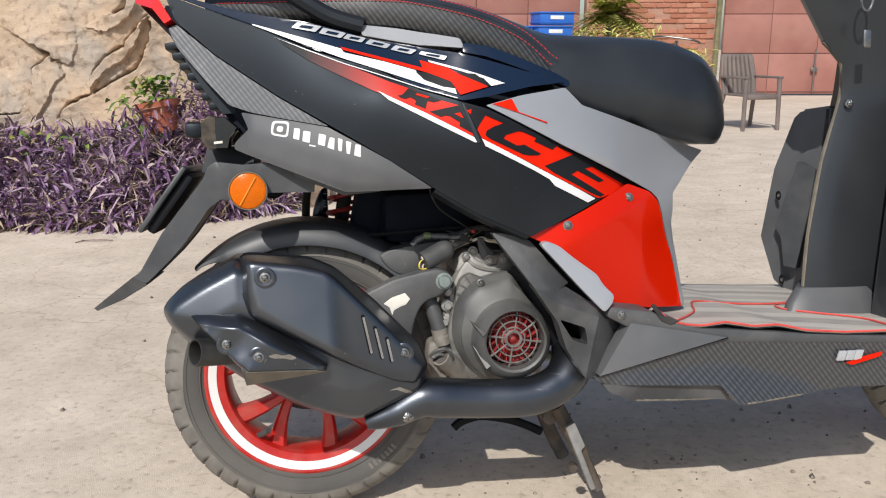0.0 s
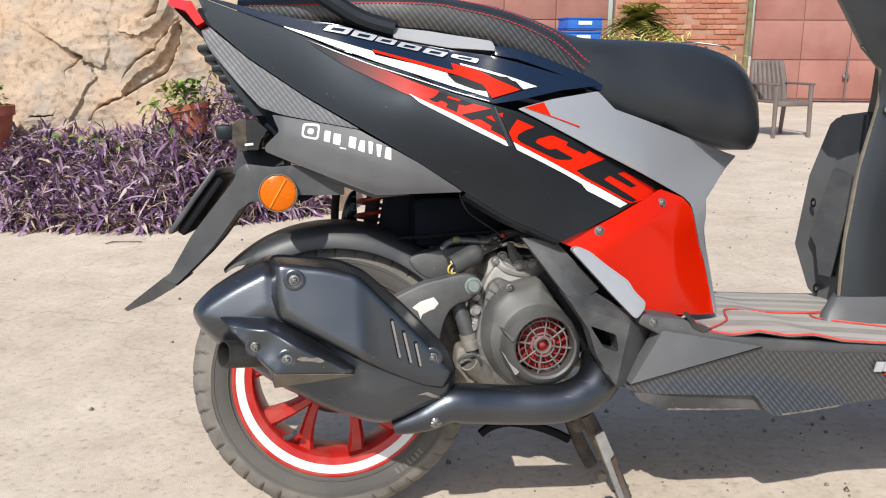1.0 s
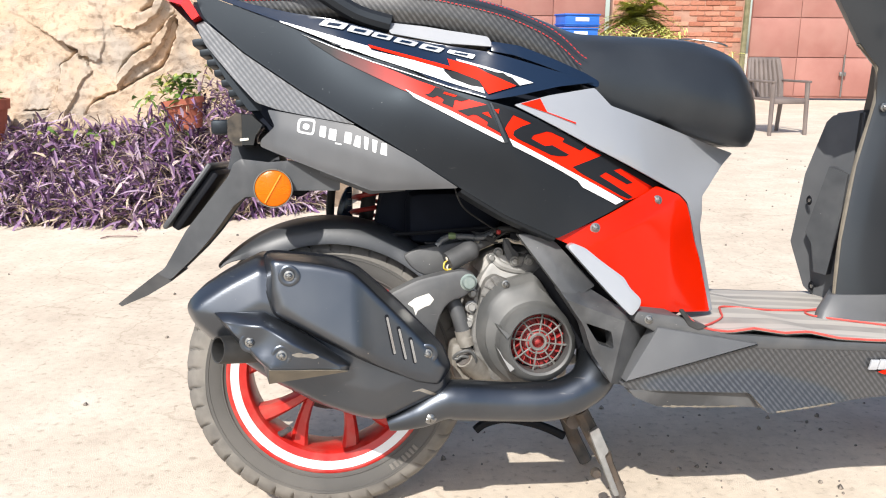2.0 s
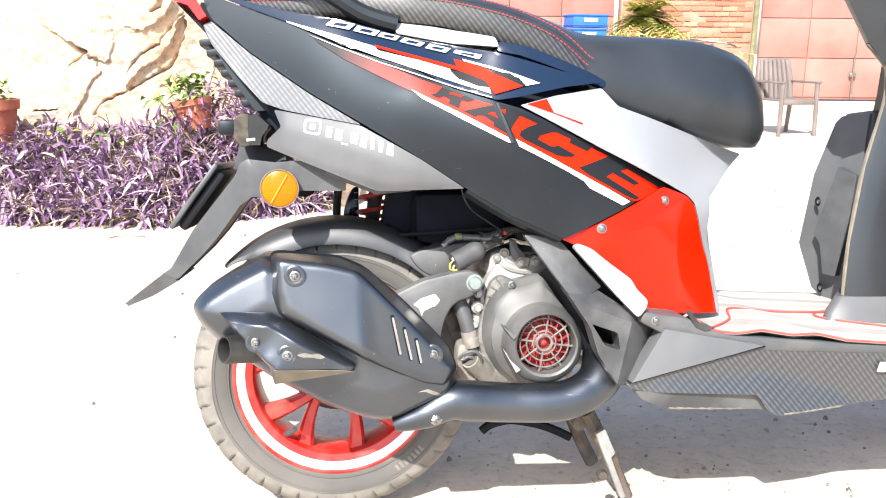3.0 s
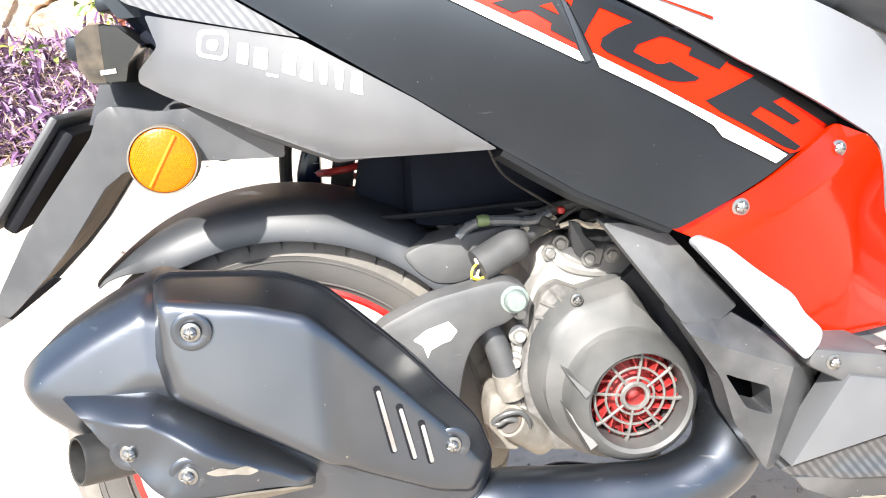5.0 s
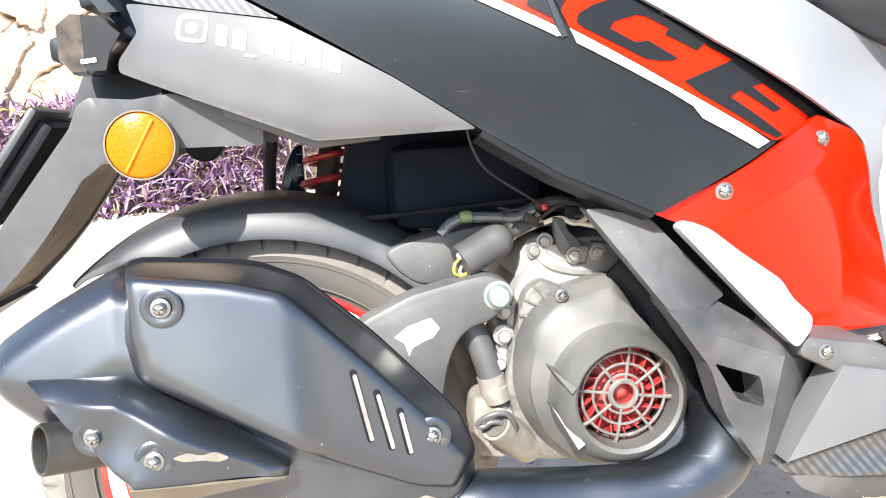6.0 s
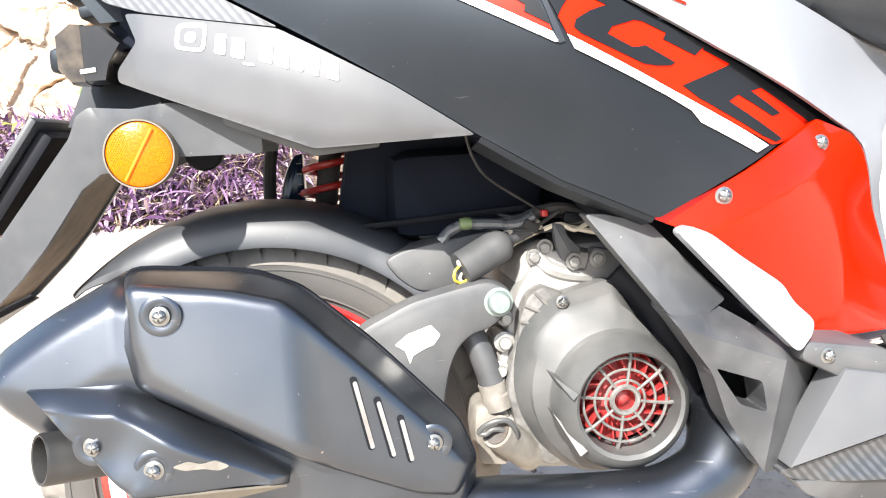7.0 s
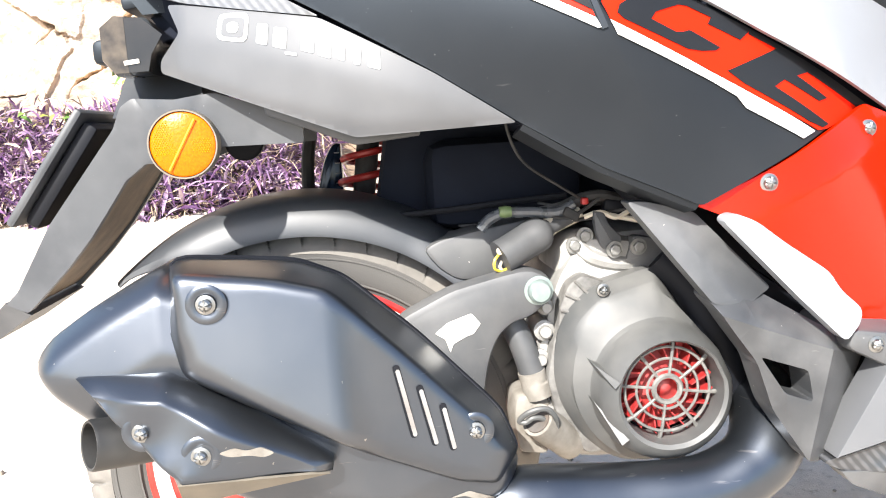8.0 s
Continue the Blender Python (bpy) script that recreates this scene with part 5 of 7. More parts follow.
part("brace", relief(BRACE, brace_depth, .035, .012, .003, .006, holes=[[(.378, .357), (.417, .343), (.421, .316), (.397, .325)]], cuts=[(.36, .388, .46, .350), (.434, .34, .4164, .26), (.385, .36, .417, .26)]), M["brace"], scooter, "dusty black angular brace", 30)
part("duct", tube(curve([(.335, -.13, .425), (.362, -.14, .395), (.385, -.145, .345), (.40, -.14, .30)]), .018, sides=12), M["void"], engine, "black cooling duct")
# plate added behind the opening, shade-dark so nothing shows through
part("inner_mudguard", slab([(.07, .44), (.10, .60), (.42, .60), (.47, .40), (.40, .38), (.25, .43)], .0, .06, .01, .02), M["cavity"], scooter, "dark inner mudguard plate added to close the cavity")

# added backing: its black stands in for the shade in this gap
part("inner_panel", slab([(.29, .50), (.36, .49), (.47, .40), (.50, .352), (.46, .34), (.41, .36), (.36, .42)], -.165, -.12, .004, .006), M["void"], scooter, "black backing added to darken the gap behind the brace")
bolt(scooter, .474, -.2505, .360, .0055)

# floor
floor = new("footboard")
floor.parent = scooter
tagged(floor, "flat footboard with carbon film on its side")
LOWER = [(.436, .262), (.62, .309), (.648, .315), (.96, .296), (.985, .26), (.955, .222), (.783, .212), (.68, .200), (.645, .222), (.456, .240)]
SKIRT = [(.430, .262), (.62, .309), (.648, .315), (.96, .296), (.985, .26), (.955, .222), (.852, .225), (.747, .217), (.660, .212), (.632, .243), (.500, .250), (.450, .252)]
UNDER = [(.445, .253), (.500, .2505), (.632, .2435), (.660, .2125), (.640, .2160), (.493, .2230), (.456, .240)]


def skirt_depth(x, z):
    """Upper face upright, the face below the crease leans out towards its foot."""
    below = float(np.interp(x, [.43, .50, .65, .76, .81], [.263, .2686, .2736, .2443, .2200])) - z
    return .2475 + .36 * .5 * (below + math.hypot(below, .003)) * smooth((x - .44) / .06)


WEDGE = [(.438, .266), (.488, .348), (.648, .317)]
part("side_skirt", relief(SKIRT, skirt_depth, .04, .008, .003, .004), M["carbon_dark"], floor, "side skirt with dark carbon film", 50)
part("skirt_foot", relief(UNDER, lambda x, z: .2500 - .22 * (.252 - z), .03, .012, .002, .003), M["brace"], floor, "plain black foot of the skirt", 50)
for row in ([(.500, .2232), (.540, .2212), (.580, .2190), (.625, .2178)], [(.672, .2140), (.700, .2150), (.735, .2172), (.775, .2195)]):
    part("scuff", tube(curve([(x, -(.2500 - .22 * (.252 - z) if x < .64 else skirt_depth(x, z)) - .0004, z) for x, z in row], 6), [.0008, .0018, .0009, .0022, .0010, .0016, .0007] * 2 + [.0018, .0010, .0020, .0008, .0005], sides=6), M["edge_dust_glow"], floor, "pale scuff along the lower edge")
part("side_skirt", slab(LOWER, .254, .21, .006, .01), M["carbon_dark"], floor, "side skirt with dark carbon film")
part("wedge_panel", slab(WEDGE, -.2535, -.22, .0015, .003), M["grey"], floor, "smooth grey wedge panel")
part("sill", slab([(.455, .374), (.525, .362), (.555, .345), (.60, .334), (.69, .325), (.78, .316), (.97, .302), (.97, .290), (.648, .308), (.488, .338), (.45, .358)], -.2495, .25, .004, .006), M["sill"], floor, "dark grey plastic floor edge")
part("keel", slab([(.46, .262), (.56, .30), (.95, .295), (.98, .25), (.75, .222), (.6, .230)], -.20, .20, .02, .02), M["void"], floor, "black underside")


def mat_mesh(n=48, m=26):
    bm = bmesh.new()
    rows = []
    for i in range(n + 1):
        x = .525 + .505 * i / n
        row = []
        for j in range(m + 1):
            y = -.248 + .47 * j / m
            edge = smooth((-.20 - y) / .048)
            low = float(np.interp(x, [.525, .60, .65, .73, .78, .9, 1.03], [.345, .336, .335, .330, .320, .313, .308]))
            high = float(np.interp(x, [.525, .548, .571, .602, .642, .69, .73, .78, .846, .913, 1.03], [.371, .350, .341, .337, .341, .332, .333, .321, .315, .314, .309]))
            z = low + edge * (high - low)
            row.append(bm.verts.new((x, y, z)))
        rows.append(row)
    for a, b in zip(rows, rows[1:]):
        for j in range(m):
            bm.faces.new((a[j], a[j + 1], b[j + 1], b[j]))
    return bm, rows


bm, rows = mat_mesh()
rim_line = [r[0].co.copy() for r in rows] + [v.co.copy() for v in rows[-1]]
mat_ob = part("floor_mat", bm, M["mat"], floor, "dusty patterned rubber floor mat with red piping")
mat_ob.modifiers.new("thickness", "SOLIDIFY").thickness = 0.003
part("mat_corner", slab([(.520, .373), (.526, .375), (.541, .356), (.566, .3465), (.552, .341), (.536, .348)], -.2515, -.2485, .001, .003), M["rubber"], mat_ob, "black underside of the curled mat corner")
under, _ = mat_mesh()
bmesh.ops.translate(under, verts=under.verts, vec=(0, -.0012, -.0042))
part("mat_underside", under, M["rubber"], mat_ob, "black rubber underside")
part("piping", tube(rim_line, .0019, sides=6), M["piping"], floor, "red piping")
on_mat = lambda x, y: (x, y, float(np.interp(x, [.525, .60, .65, .73, .78, .9, 1.03], [.345, .336, .335, .330, .320, .313, .308])) + .0022)
for row in ([(.560, -.236), (.578, -.218), (.615, -.175), (.642, -.139), (.664, -.085), (.690, -.044), (.776, -.026), (.852, -.018), (.905, .008)], [(.948, -.246), (.950, -.205), (.940, -.150), (.888, -.106), (.850, -.078), (.843, -.050), (.862, -.020), (.896, -.007)]):
    part("piping", tube(curve([on_mat(x, y) for x, y in row]), .0018, sides=6), M["piping"], floor, "red piping")

# leg shield and steering column
apron = new("leg_shield")
apron.parent = scooter
tagged(apron, "black inner leg shield with glove compartment")


def column_row(z, x, w, d):
    x, d = x + .055, d - .04
    s = 1.0 * w
    near = [(x + d, -w * .75, z), (x + .75 * d, -w * .98, z), (x + .5 * d, -w * 1.1, z), (x + .3 * d, -w * 1.13, z), (x + .1 * d - .3 * s, -w * 1.10, z), (x + .05 * d - .7 * s, -w * 1.02, z), (x + .03 * d - s, -w * .95, z), (x - s * 1.06, -w * .88, z), (x - s * 1.04, -w * .72, z)]
    return near + [(x - .5 * s, 0, z), (x + .1 * s, w * .8, z), (x + .3 * d, w, z), (x + d, w * .93, z)]


part("column_cover", loft([column_row(.30, .915, .075, .20), column_row(.36, .910, .072, .20), column_row(.45, .915, .07, .22), column_row(.58, .935, .068, .2), column_row(.69, .965, .068, .18), column_row(.75, .968, .072, .19), column_row(.79, .935, .08, .26), column_row(.87, .893, .09, .33), column_row(.93, .875, .10, .36)]), M["column"], apron, "black column cover", 50)
# pale bar on the edge: dust, with the sunlit face in its colour
part("edge_strip", tube(curve([(x + .055 - w * 1.035, -w * .80, z) for z, x, w in ((.355, .910, .072), (.45, .915, .07), (.58, .935, .068), (.69, .965, .068), (.75, .968, .072), (.79, .935, .08))]), .005, sides=8), M["edge_dust_glow"], apron, "dusty column edge with its sunlit look put into the beige")
part("key_ring", tube([(.938 + .011 * math.cos(q), -.135, .852 + .022 * math.sin(q)) for q in (2 * math.pi * k / 20 for k in range(20))], .0022, sides=6, closed=True), M["steel"], apron, "steel key ring")
part("charm", box(.014, .005, .03, (.943, -.132, .785), .002), M["steel"], apron, "metal key charm")
bolt(apron, .955, -.075, .681, .006)
for z, x in ((.506, .972), (.329, .985)):
    part("dimple", lathe([(.010, .001), (.0085, -.0006), (.006, .001), (0, .0015)], seg=18, axis="x"), M["void"], apron).location = (x - .003, .172, z)
    part("screw", lathe([(0, -.004), (.004, -.003), (.0045, .001), (0, .001)], seg=14, axis="x"), M["steel"], apron).location = (x - .002, .168, z)
part("column_foot", loft([column_row(.300, .885, .095, .15), column_row(.33, .890, .088, .14), column_row(.355, .900, .075, .12)]), M["grey"], apron, "grey collar at its foot", 45)
for s in (1, -1):
    pts = [(.30, .99, .10), (.301, .997, .18), (.322, .973, .195), (.419, .945, .205), (.56, .975, .20), (.668, 1.010, .195), (.682, 1.018, .18), (.686, 1.03, .10)]
    bm = bmesh.new()
    a = [bm.verts.new((x, s * y, z)) for z, x, y in pts]
    b = [bm.verts.new((x + .10, s * y * .97, z)) for z, x, y in pts]
    bm.faces.new(a)
    bm.faces.new(b[::-1])
    for i in range(len(a)):
        bm.faces.new((a[i - 1], a[i], b[i], b[i - 1]))
    bmesh.ops.bevel(bm, geom=bm.edges[:], offset=.006, segments=2, affect="EDGES")
    part("wing", bm, M["grey"], apron, "black leg shield wing")
# dark inset in the outline of the column's shadow on the wing
dark_inset = bmesh.new()
SHADE_OUTLINE = [(.990, .140, .575), (.961, .167, .442), (.967, .153, .420), (.968, .141, .363), (.980, .118, .36), (.998, .112, .446), (1.010, .108, .56)]
near_ring = [dark_inset.verts.new(v) for v in SHADE_OUTLINE]
deep_ring = [dark_inset.verts.new((x + .02, y + .012, z)) for x, y, z in SHADE_OUTLINE]
dark_inset.faces.new(near_ring)
dark_inset.faces.new(deep_ring[::-1])
for i in range(len(SHADE_OUTLINE)):
    dark_inset.faces.new((near_ring[i - 1], near_ring[i], deep_ring[i], deep_ring[i - 1]))
part("knee_pocket", dark_inset, M["raw"], apron, "dark inset standing for the column's shadow on the leg shield")
part("front_shell", loft([[(1.06, -.2, .30), (1.06, .2, .30), (1.12, .14, .28), (1.12, -.14, .28)], [(1.06, -.2, .5), (1.06, .2, .5), (1.22, .12, .52), (1.22, -.12, .52)], [(1.09, -.18, .72), (1.09, .18, .72), (1.24, .10, .74), (1.24, -.10, .74)], [(1.10, -.16, .92), (1.10, .16, .92), (1.2, .08, .9), (1.2, -.08, .9)]]), M["column"], apron, "black inner front shell", 60)
fork = part("fork", tube([(1.12, -.07, .60), (1.285, -.085, .24)], .018, sides=14), M["raw"], scooter, "black fork leg")
part("fork", tube([(1.12, .07, .60), (1.285, .085, .24)], .018, sides=14), M["raw"], scooter, "black fork leg")

# tail: lamps, plate bracket, reflector
tail = new("tail_lamp")
tail.parent = scooter
tagged(tail, "red tail lamp at the pointed tail end")
part("lens", loft([[(-.250, -.03, .862), (-.250, .03, .862), (-.25, .03, .852), (-.25, -.03, .852)], [(-.205, -.088, .849), (-.205, .088, .849), (-.215, .085, .835), (-.215, -.085, .835)], [(-.186, -.098, .817), (-.186, .098, .817), (-.198, .09, .812), (-.198, -.09, .812)]]), M["lamp_red"], tail, "red lens", 30)
part("tail_underside", loft([[(-.245, -.02, .85), (-.245, .02, .85), (-.19, .02, .85), (-.19, -.02, .85)], [(-.192, -.075, .795), (-.192, .075, .795), (-.1, .075, .80), (-.1, -.075, .80)], [(-.150, -.085, .72), (-.150, .085, .72), (-.05, .085, .74), (-.05, -.085, .74)], [(-.118, -.09, .675), (-.118, .09, .675), (.0, .09, .68), (.0, -.09, .68)]]), M["black"], scooter, "ribbed black tail underside", 30)
for i in range(7):
    f = i / 6
    part("tail_slat", box(.040, .15, .011, (-.182 + .062 * f, 0, .782 - .092 * f), .0025, turn=pose(0, 0, 0, 0, -8, 0)), M["black"], scooter)
for s in (-1, 1):
    ind = new("indicator")
    ind.parent = scooter
    tagged(ind, "small black turn signal with smoked lens")
    front = [(-.126, .6205), (-.108, .6205), (-.104, .636), (-.0925, .653), (-.110, .6685), (-.126, .6700)]
    glass = [(-.1255, .6200), (-.138, .6200), (-.1485, .633), (-.1480, .6615), (-.135, .6715), (-.1255, .6705)]
    for outline, name, ink, words in ((front, "indicator_body", "smoke", "glossy black lamp body"), (glass, "lens", "smoked", "smoked brown lens")):
        mid = (-.12, .645)
        at = lambda f, y: [(mid[0] + (x - mid[0]) * f, s * y, mid[1] + (z - mid[1]) * f) for x, z in outline]
        bm = loft([at(.72, .05), at(.97, .078), at(1.0, .10), at(1.0, .118), at(.93, .1275)])
        bmesh.ops.bevel(bm, geom=[e for e in bm.edges if e.calc_face_angle(0) > .3], offset=.0022, segments=2, affect="EDGES", clamp_overlap=True)
        part(name, bm, M[ink], ind, words, 40)
    part("marking", box(.013, .0012, .0038, (-.122, s * .1288, .6305), .0004, turn=pose(0, 0, 0, 0, -6, 0)), M["sticker"], ind, "small pale marking")
    part("tip", box(.03, .05, .024, (-.172, s * -.01 + .012, .652), .006), M["black"], ind)
BRACKET = [(-.150, .575), (-.142, .594), (-.131, .601), (-.087, .594), (-.051, .586), (.02, .562), (.02, .553), (-.054, .554), (-.091, .541), (-.125, .543), (-.144, .529), (-.165, .500), (-.18, .480), (-.205, .452), (-.243, .416), (-.262, .425), (-.250, .436), (-.216, .493)]
bracket = new("plate_bracket")
bracket.parent = scooter
tagged(bracket, "long dark plate bracket with mud flap")
near_arm = [(x, z + .013 * smooth((x + .10) / .05) * (z > .558)) for x, z in BRACKET]
part("arm", relief(near_arm, lambda x, z: .110 + .046 * smooth((x + .130) / .07), .010, .008, .002, .003), M["raw"], bracket)
part("arm", slab(BRACKET, .036, .026, .0018, .003), M["raw"], bracket)
part("stem", loft([[(-.148, -.055, .625), (-.148, .055, .625), (-.08, .055, .625), (-.08, -.055, .625)], [(-.152, -.10, .585), (-.152, .10, .585), (-.07, .10, .585), (-.07, -.10, .585)]]), M["raw"], bracket, "neck under the tail")
def back_sheet():
    """Inner sheet that joins the two arms, dull with mud."""
    line = [(-.098, .546), (-.126, .547), (-.143, .533), (-.166, .503), (-.181, .483), (-.207, .455), (-.246, .420)]
    bm, rows = bmesh.new(), []
    for x, z in line:
        rows.append([bm.verts.new(v) for v in ((x, -.104, z), (x, .027, z), (x - .005, .027, z + .005), (x - .005, -.104, z + .005))])
    for a, b in zip(rows, rows[1:]):
        for k in range(4):
            bm.faces.new((a[k - 1], a[k], b[k], b[k - 1]))
    bm.faces.new(rows[0])
    bm.faces.new(rows[-1])
    return bm


part("back_sheet", back_sheet(), M["mud"], bracket, "muddy inner sheet", 50)
part("mud_flap", loft([[(-.262, -.110, .427), (-.262, .034, .427), (-.241, .034, .414), (-.241, -.110, .414)], [(-.300, -.080, .399), (-.300, .030, .399), (-.284, .030, .388), (-.284, -.084, .388)], [(-.341, -.040, .368), (-.341, .020, .368), (-.335, .020, .364), (-.335, -.042, .364)]]), M["raw"], bracket, "pointed mud flap", 30)
plate = part("plate_holder", box(.008, .225, .122, (-.213, 0, .545), .003, turn=pose(0, 0, 0, 0, 36.5, 0)), M["raw"], bracket, "dark plate holder")
part("plate_frame", box(.014, .205, .108, (-.2025, 0, .5375), .004, turn=pose(0, 0, 0, 0, 36.5, 0)), M["void"], plate, "black plate recess")
part("grommet", lathe([(0, -.036), (.017, -.036), (.019, -.034), (.019, -.02), (0, -.02)], seg=28, centre=(-.048, 0, .557)), M["void"], bracket, "round black grommet behind the arm")
refl = new("side_reflector")
refl.parent = scooter
tagged(refl, "round amber side reflector")
RX, RZ = -.078, .558
part("disc", lathe([(0, -.172), (.024, -.1715), (.0265, -.170), (.0275, -.166), (.0275, -.160), (0, -.160)], seg=40, centre=(RX, 0, RZ)), M["orange"], refl, "amber disc")
part("rim", lathe([(.0272, -.1715), (.0284, -.1715), (.0288, -.169), (.0288, -.155), (.0272, -.155)], seg=40, centre=(RX, 0, RZ), closed=True), M["edge_dust_glow"], refl, "dusty rim")
part("stem", tube([(RX, -.158, RZ), (RX, -.11, RZ)], .012), M["raw"], refl)

# stands
part("centre_stand", tube(curve([(0.406, -0.13, 0.184), (0.427, -0.13, 0.143), (0.454, -0.13, 0.091), (0.478, -0.13, 0.035)]), [.013] * 12 + [.010] * 7, sides=8), M["iron"], scooter, "scuffed black stand leg")
part("stand_plate", slab([(0.416, 0.154), (0.432, 0.161), (0.45, 0.119), (0.443, 0.112), (0.469, 0.043), (0.46, 0.041)], -.150, -.138, .0015, .003), M["stand_grey"], scooter, "worn grey stand plate")
part("stand_knob", lathe([(0, -.010), (.007, -.009), (.009, 0), (.007, .006), (0, .008)], seg=16, centre=(0.43, -0.14, 0.081)), M["iron"], scooter)
part("centre_stand", tube(curve([(0.438, 0.08, 0.108), (0.456, 0.08, 0.063), (0.48, 0.08, 0.015)]), .013, sides=8), M["iron"], scooter, "rusty stand leg")
part("stand_bar", tube([(.395, -.13, .165), (.395, .13, .165)], .012), M["iron"], scooter)
part("stand_lever", tube(curve([(0.261, 0.06, 0.093), (0.274, 0.06, 0.103), (0.294, 0.06, 0.11), (0.319, 0.06, 0.112), (0.364, 0.06, 0.103), (0.399, 0.06, 0.09), (0.43, 0.06, 0.074)]), .0085, sides=8), M["void"], scooter, "curved black stand lever")

# ---- surroundings ----
M.update(
    rock=None, soil=surface("dry soil", (0.16, 0.11, 0.075), (0.30, 0.22, 0.15), 0.95, 0.08, 0.01, 0.5),
    leaf=varied("purple leaves", [(0.0, (0.045, 0.018, 0.05)), (0.28, (0.15, 0.07, 0.165)), (0.58, (0.30, 0.18, 0.31)), (0.86, (0.52, 0.40, 0.48)), (1.0, (0.56, 0.45, 0.32))], 0.34),
    green=varied("green leaves", [(0.0, (0.06, 0.13, 0.02)), (0.6, (0.16, 0.26, 0.05)), (1.0, (0.38, 0.36, 0.08))], 0.5),
    terracotta=surface("terracotta", (0.30, 0.085, 0.05), (0.42, 0.13, 0.08), 0.8, 0.05, 0.003, 0.2),
    gate=surface("rusty red sheet steel", (0.28, 0.115, 0.092), (0.37, 0.175, 0.145), 0.75, 0.5, 0.01, 0.2, dust=((0.40, 0.25, 0.2), 0.5)),
    brick=varied("old red brick", [(0.0, (0.38, 0.14, 0.085)), (0.5, (0.47, 0.20, 0.13)), (1.0, (0.54, 0.28, 0.19))], 0.9, False, 0.4, 0.03),
    mortar=surface("lime mortar", (0.34, 0.27, 0.20), (0.45, 0.36, 0.28), 0.95, 0.1, 0.005, 0.5),
    chair=surface("brown moulded plastic", (0.13, 0.105, 0.095), (0.19, 0.155, 0.14), 0.5, 0.2, 0.004, 0.1),
    straw=varied("straw", [(0.0, (0.24, 0.17, 0.11)), (1.0, (0.52, 0.42, 0.28))], 0.8),
    dry=varied("dry leaves", [(0.0, (0.10, 0.13, 0.03)), (0.5, (0.30, 0.26, 0.08)), (1.0, (0.42, 0.33, 0.16))], 0.7),
    green_post=surface("weathered green post", (0.12, 0.12, 0.06), (0.24, 0.21, 0.12), 0.8, 0.1, 0.005, 0.3),
    leafstem=surface("dry purple stem", (0.12, 0.06, 0.07), (0.22, 0.14, 0.12), 0.8, 0.02, 0.002, 0.2),
    pebble=varied("grey crumbs", [(0.0, (0.10, 0.09, 0.08)), (1.0, (0.34, 0.29, 0.24))], 0.9),
    badge=surface("silver badge film", (0.42, 0.43, 0.45), (0.55, 0.56, 0.58), 0.3, 0.02, 0.001, 0.05, metal=0.3),
    palm=varied("yellow-green palm leaves", [(0.0, (0.30, 0.36, 0.07)), (0.5, (0.56, 0.58, 0.16)), (1.0, (0.74, 0.66, 0.26))], 0.5),
    pier=surface("red-grey mortar", (0.36, 0.19, 0.135), (0.46, 0.27, 0.20), 0.95, 0.1, 0.005, 0.5),
    crate=surface("blue crate plastic", (0.02, 0.12, 0.50), (0.03, 0.16, 0.58), 0.45, 0.2, 0.006, 0.1),
)


def rock_material():
    m, t, p, n, link = nodes("weathered sandstone")
    co = n("ShaderNodeTexCoord")
    ns = []
    for s, d in ((0.9, 6), (4.0, 9), (30.0, 8), (160.0, 4)):
        x = n("ShaderNodeTexNoise")
        x.inputs["Scale"].default_value, x.inputs["Detail"].default_value = s, d
        link(co.outputs["Object"], x.inputs["Vector"])
        ns.append(x)
    r = ramp(n, [(0.3, (0.42, 0.292, 0.190)), (0.5, (0.51, 0.378, 0.266)), (0.7, (0.55, 0.438, 0.335))])
    link(ns[0].outputs["Fac"], r.inputs["Fac"])
    grey = ramp(n, [(0.46, (0, 0, 0)), (0.62, (0.8, 0.8, 0.8))])
    link(ns[1].outputs["Fac"], grey.inputs["Fac"])
    mix = n("ShaderNodeMix")
    mix.data_type = "RGBA"
    link(grey.outputs["Color"], mix.inputs["Factor"])
    link(r.outputs["Color"], mix.inputs["A"])
    mix.inputs["B"].default_value = (0.37, 0.328, 0.282, 1)
    speck = ramp(n, [(0.34, (0.62, 0.58, 0.54)), (0.46, (1, 1, 1)), (0.7, (1.1, 1.1, 1.1))])
    link(ns[2].outputs["Fac"], speck.inputs["Fac"])
    mul = n("ShaderNodeMix")
    mul.data_type, mul.blend_type = "RGBA", "MULTIPLY"
    mul.inputs["Factor"].default_value = 0.8
    link(mix.outputs["Result"], mul.inputs["A"])
    link(speck.outputs["Color"], mul.inputs["B"])
    link(mul.outputs["Result"], p.inputs["Base Color"])
    p.inputs["Roughness"].default_value = 0.9
    add = n("ShaderNodeMath")
    add.operation = "ADD"
    link(ns[2].outputs["Fac"], add.inputs[0])
    link(ns[3].outputs["Fac"], add.inputs[1])
    bp = n("ShaderNodeBump")
    bp.inputs["Strength"].default_value, bp.inputs["Distance"].default_value = 0.45, 0.016
    link(add.outputs[0], bp.inputs["Height"])
    link(bp.outputs["Normal"], p.inputs["Normal"])
    return m


M["rock"] = rock_material()
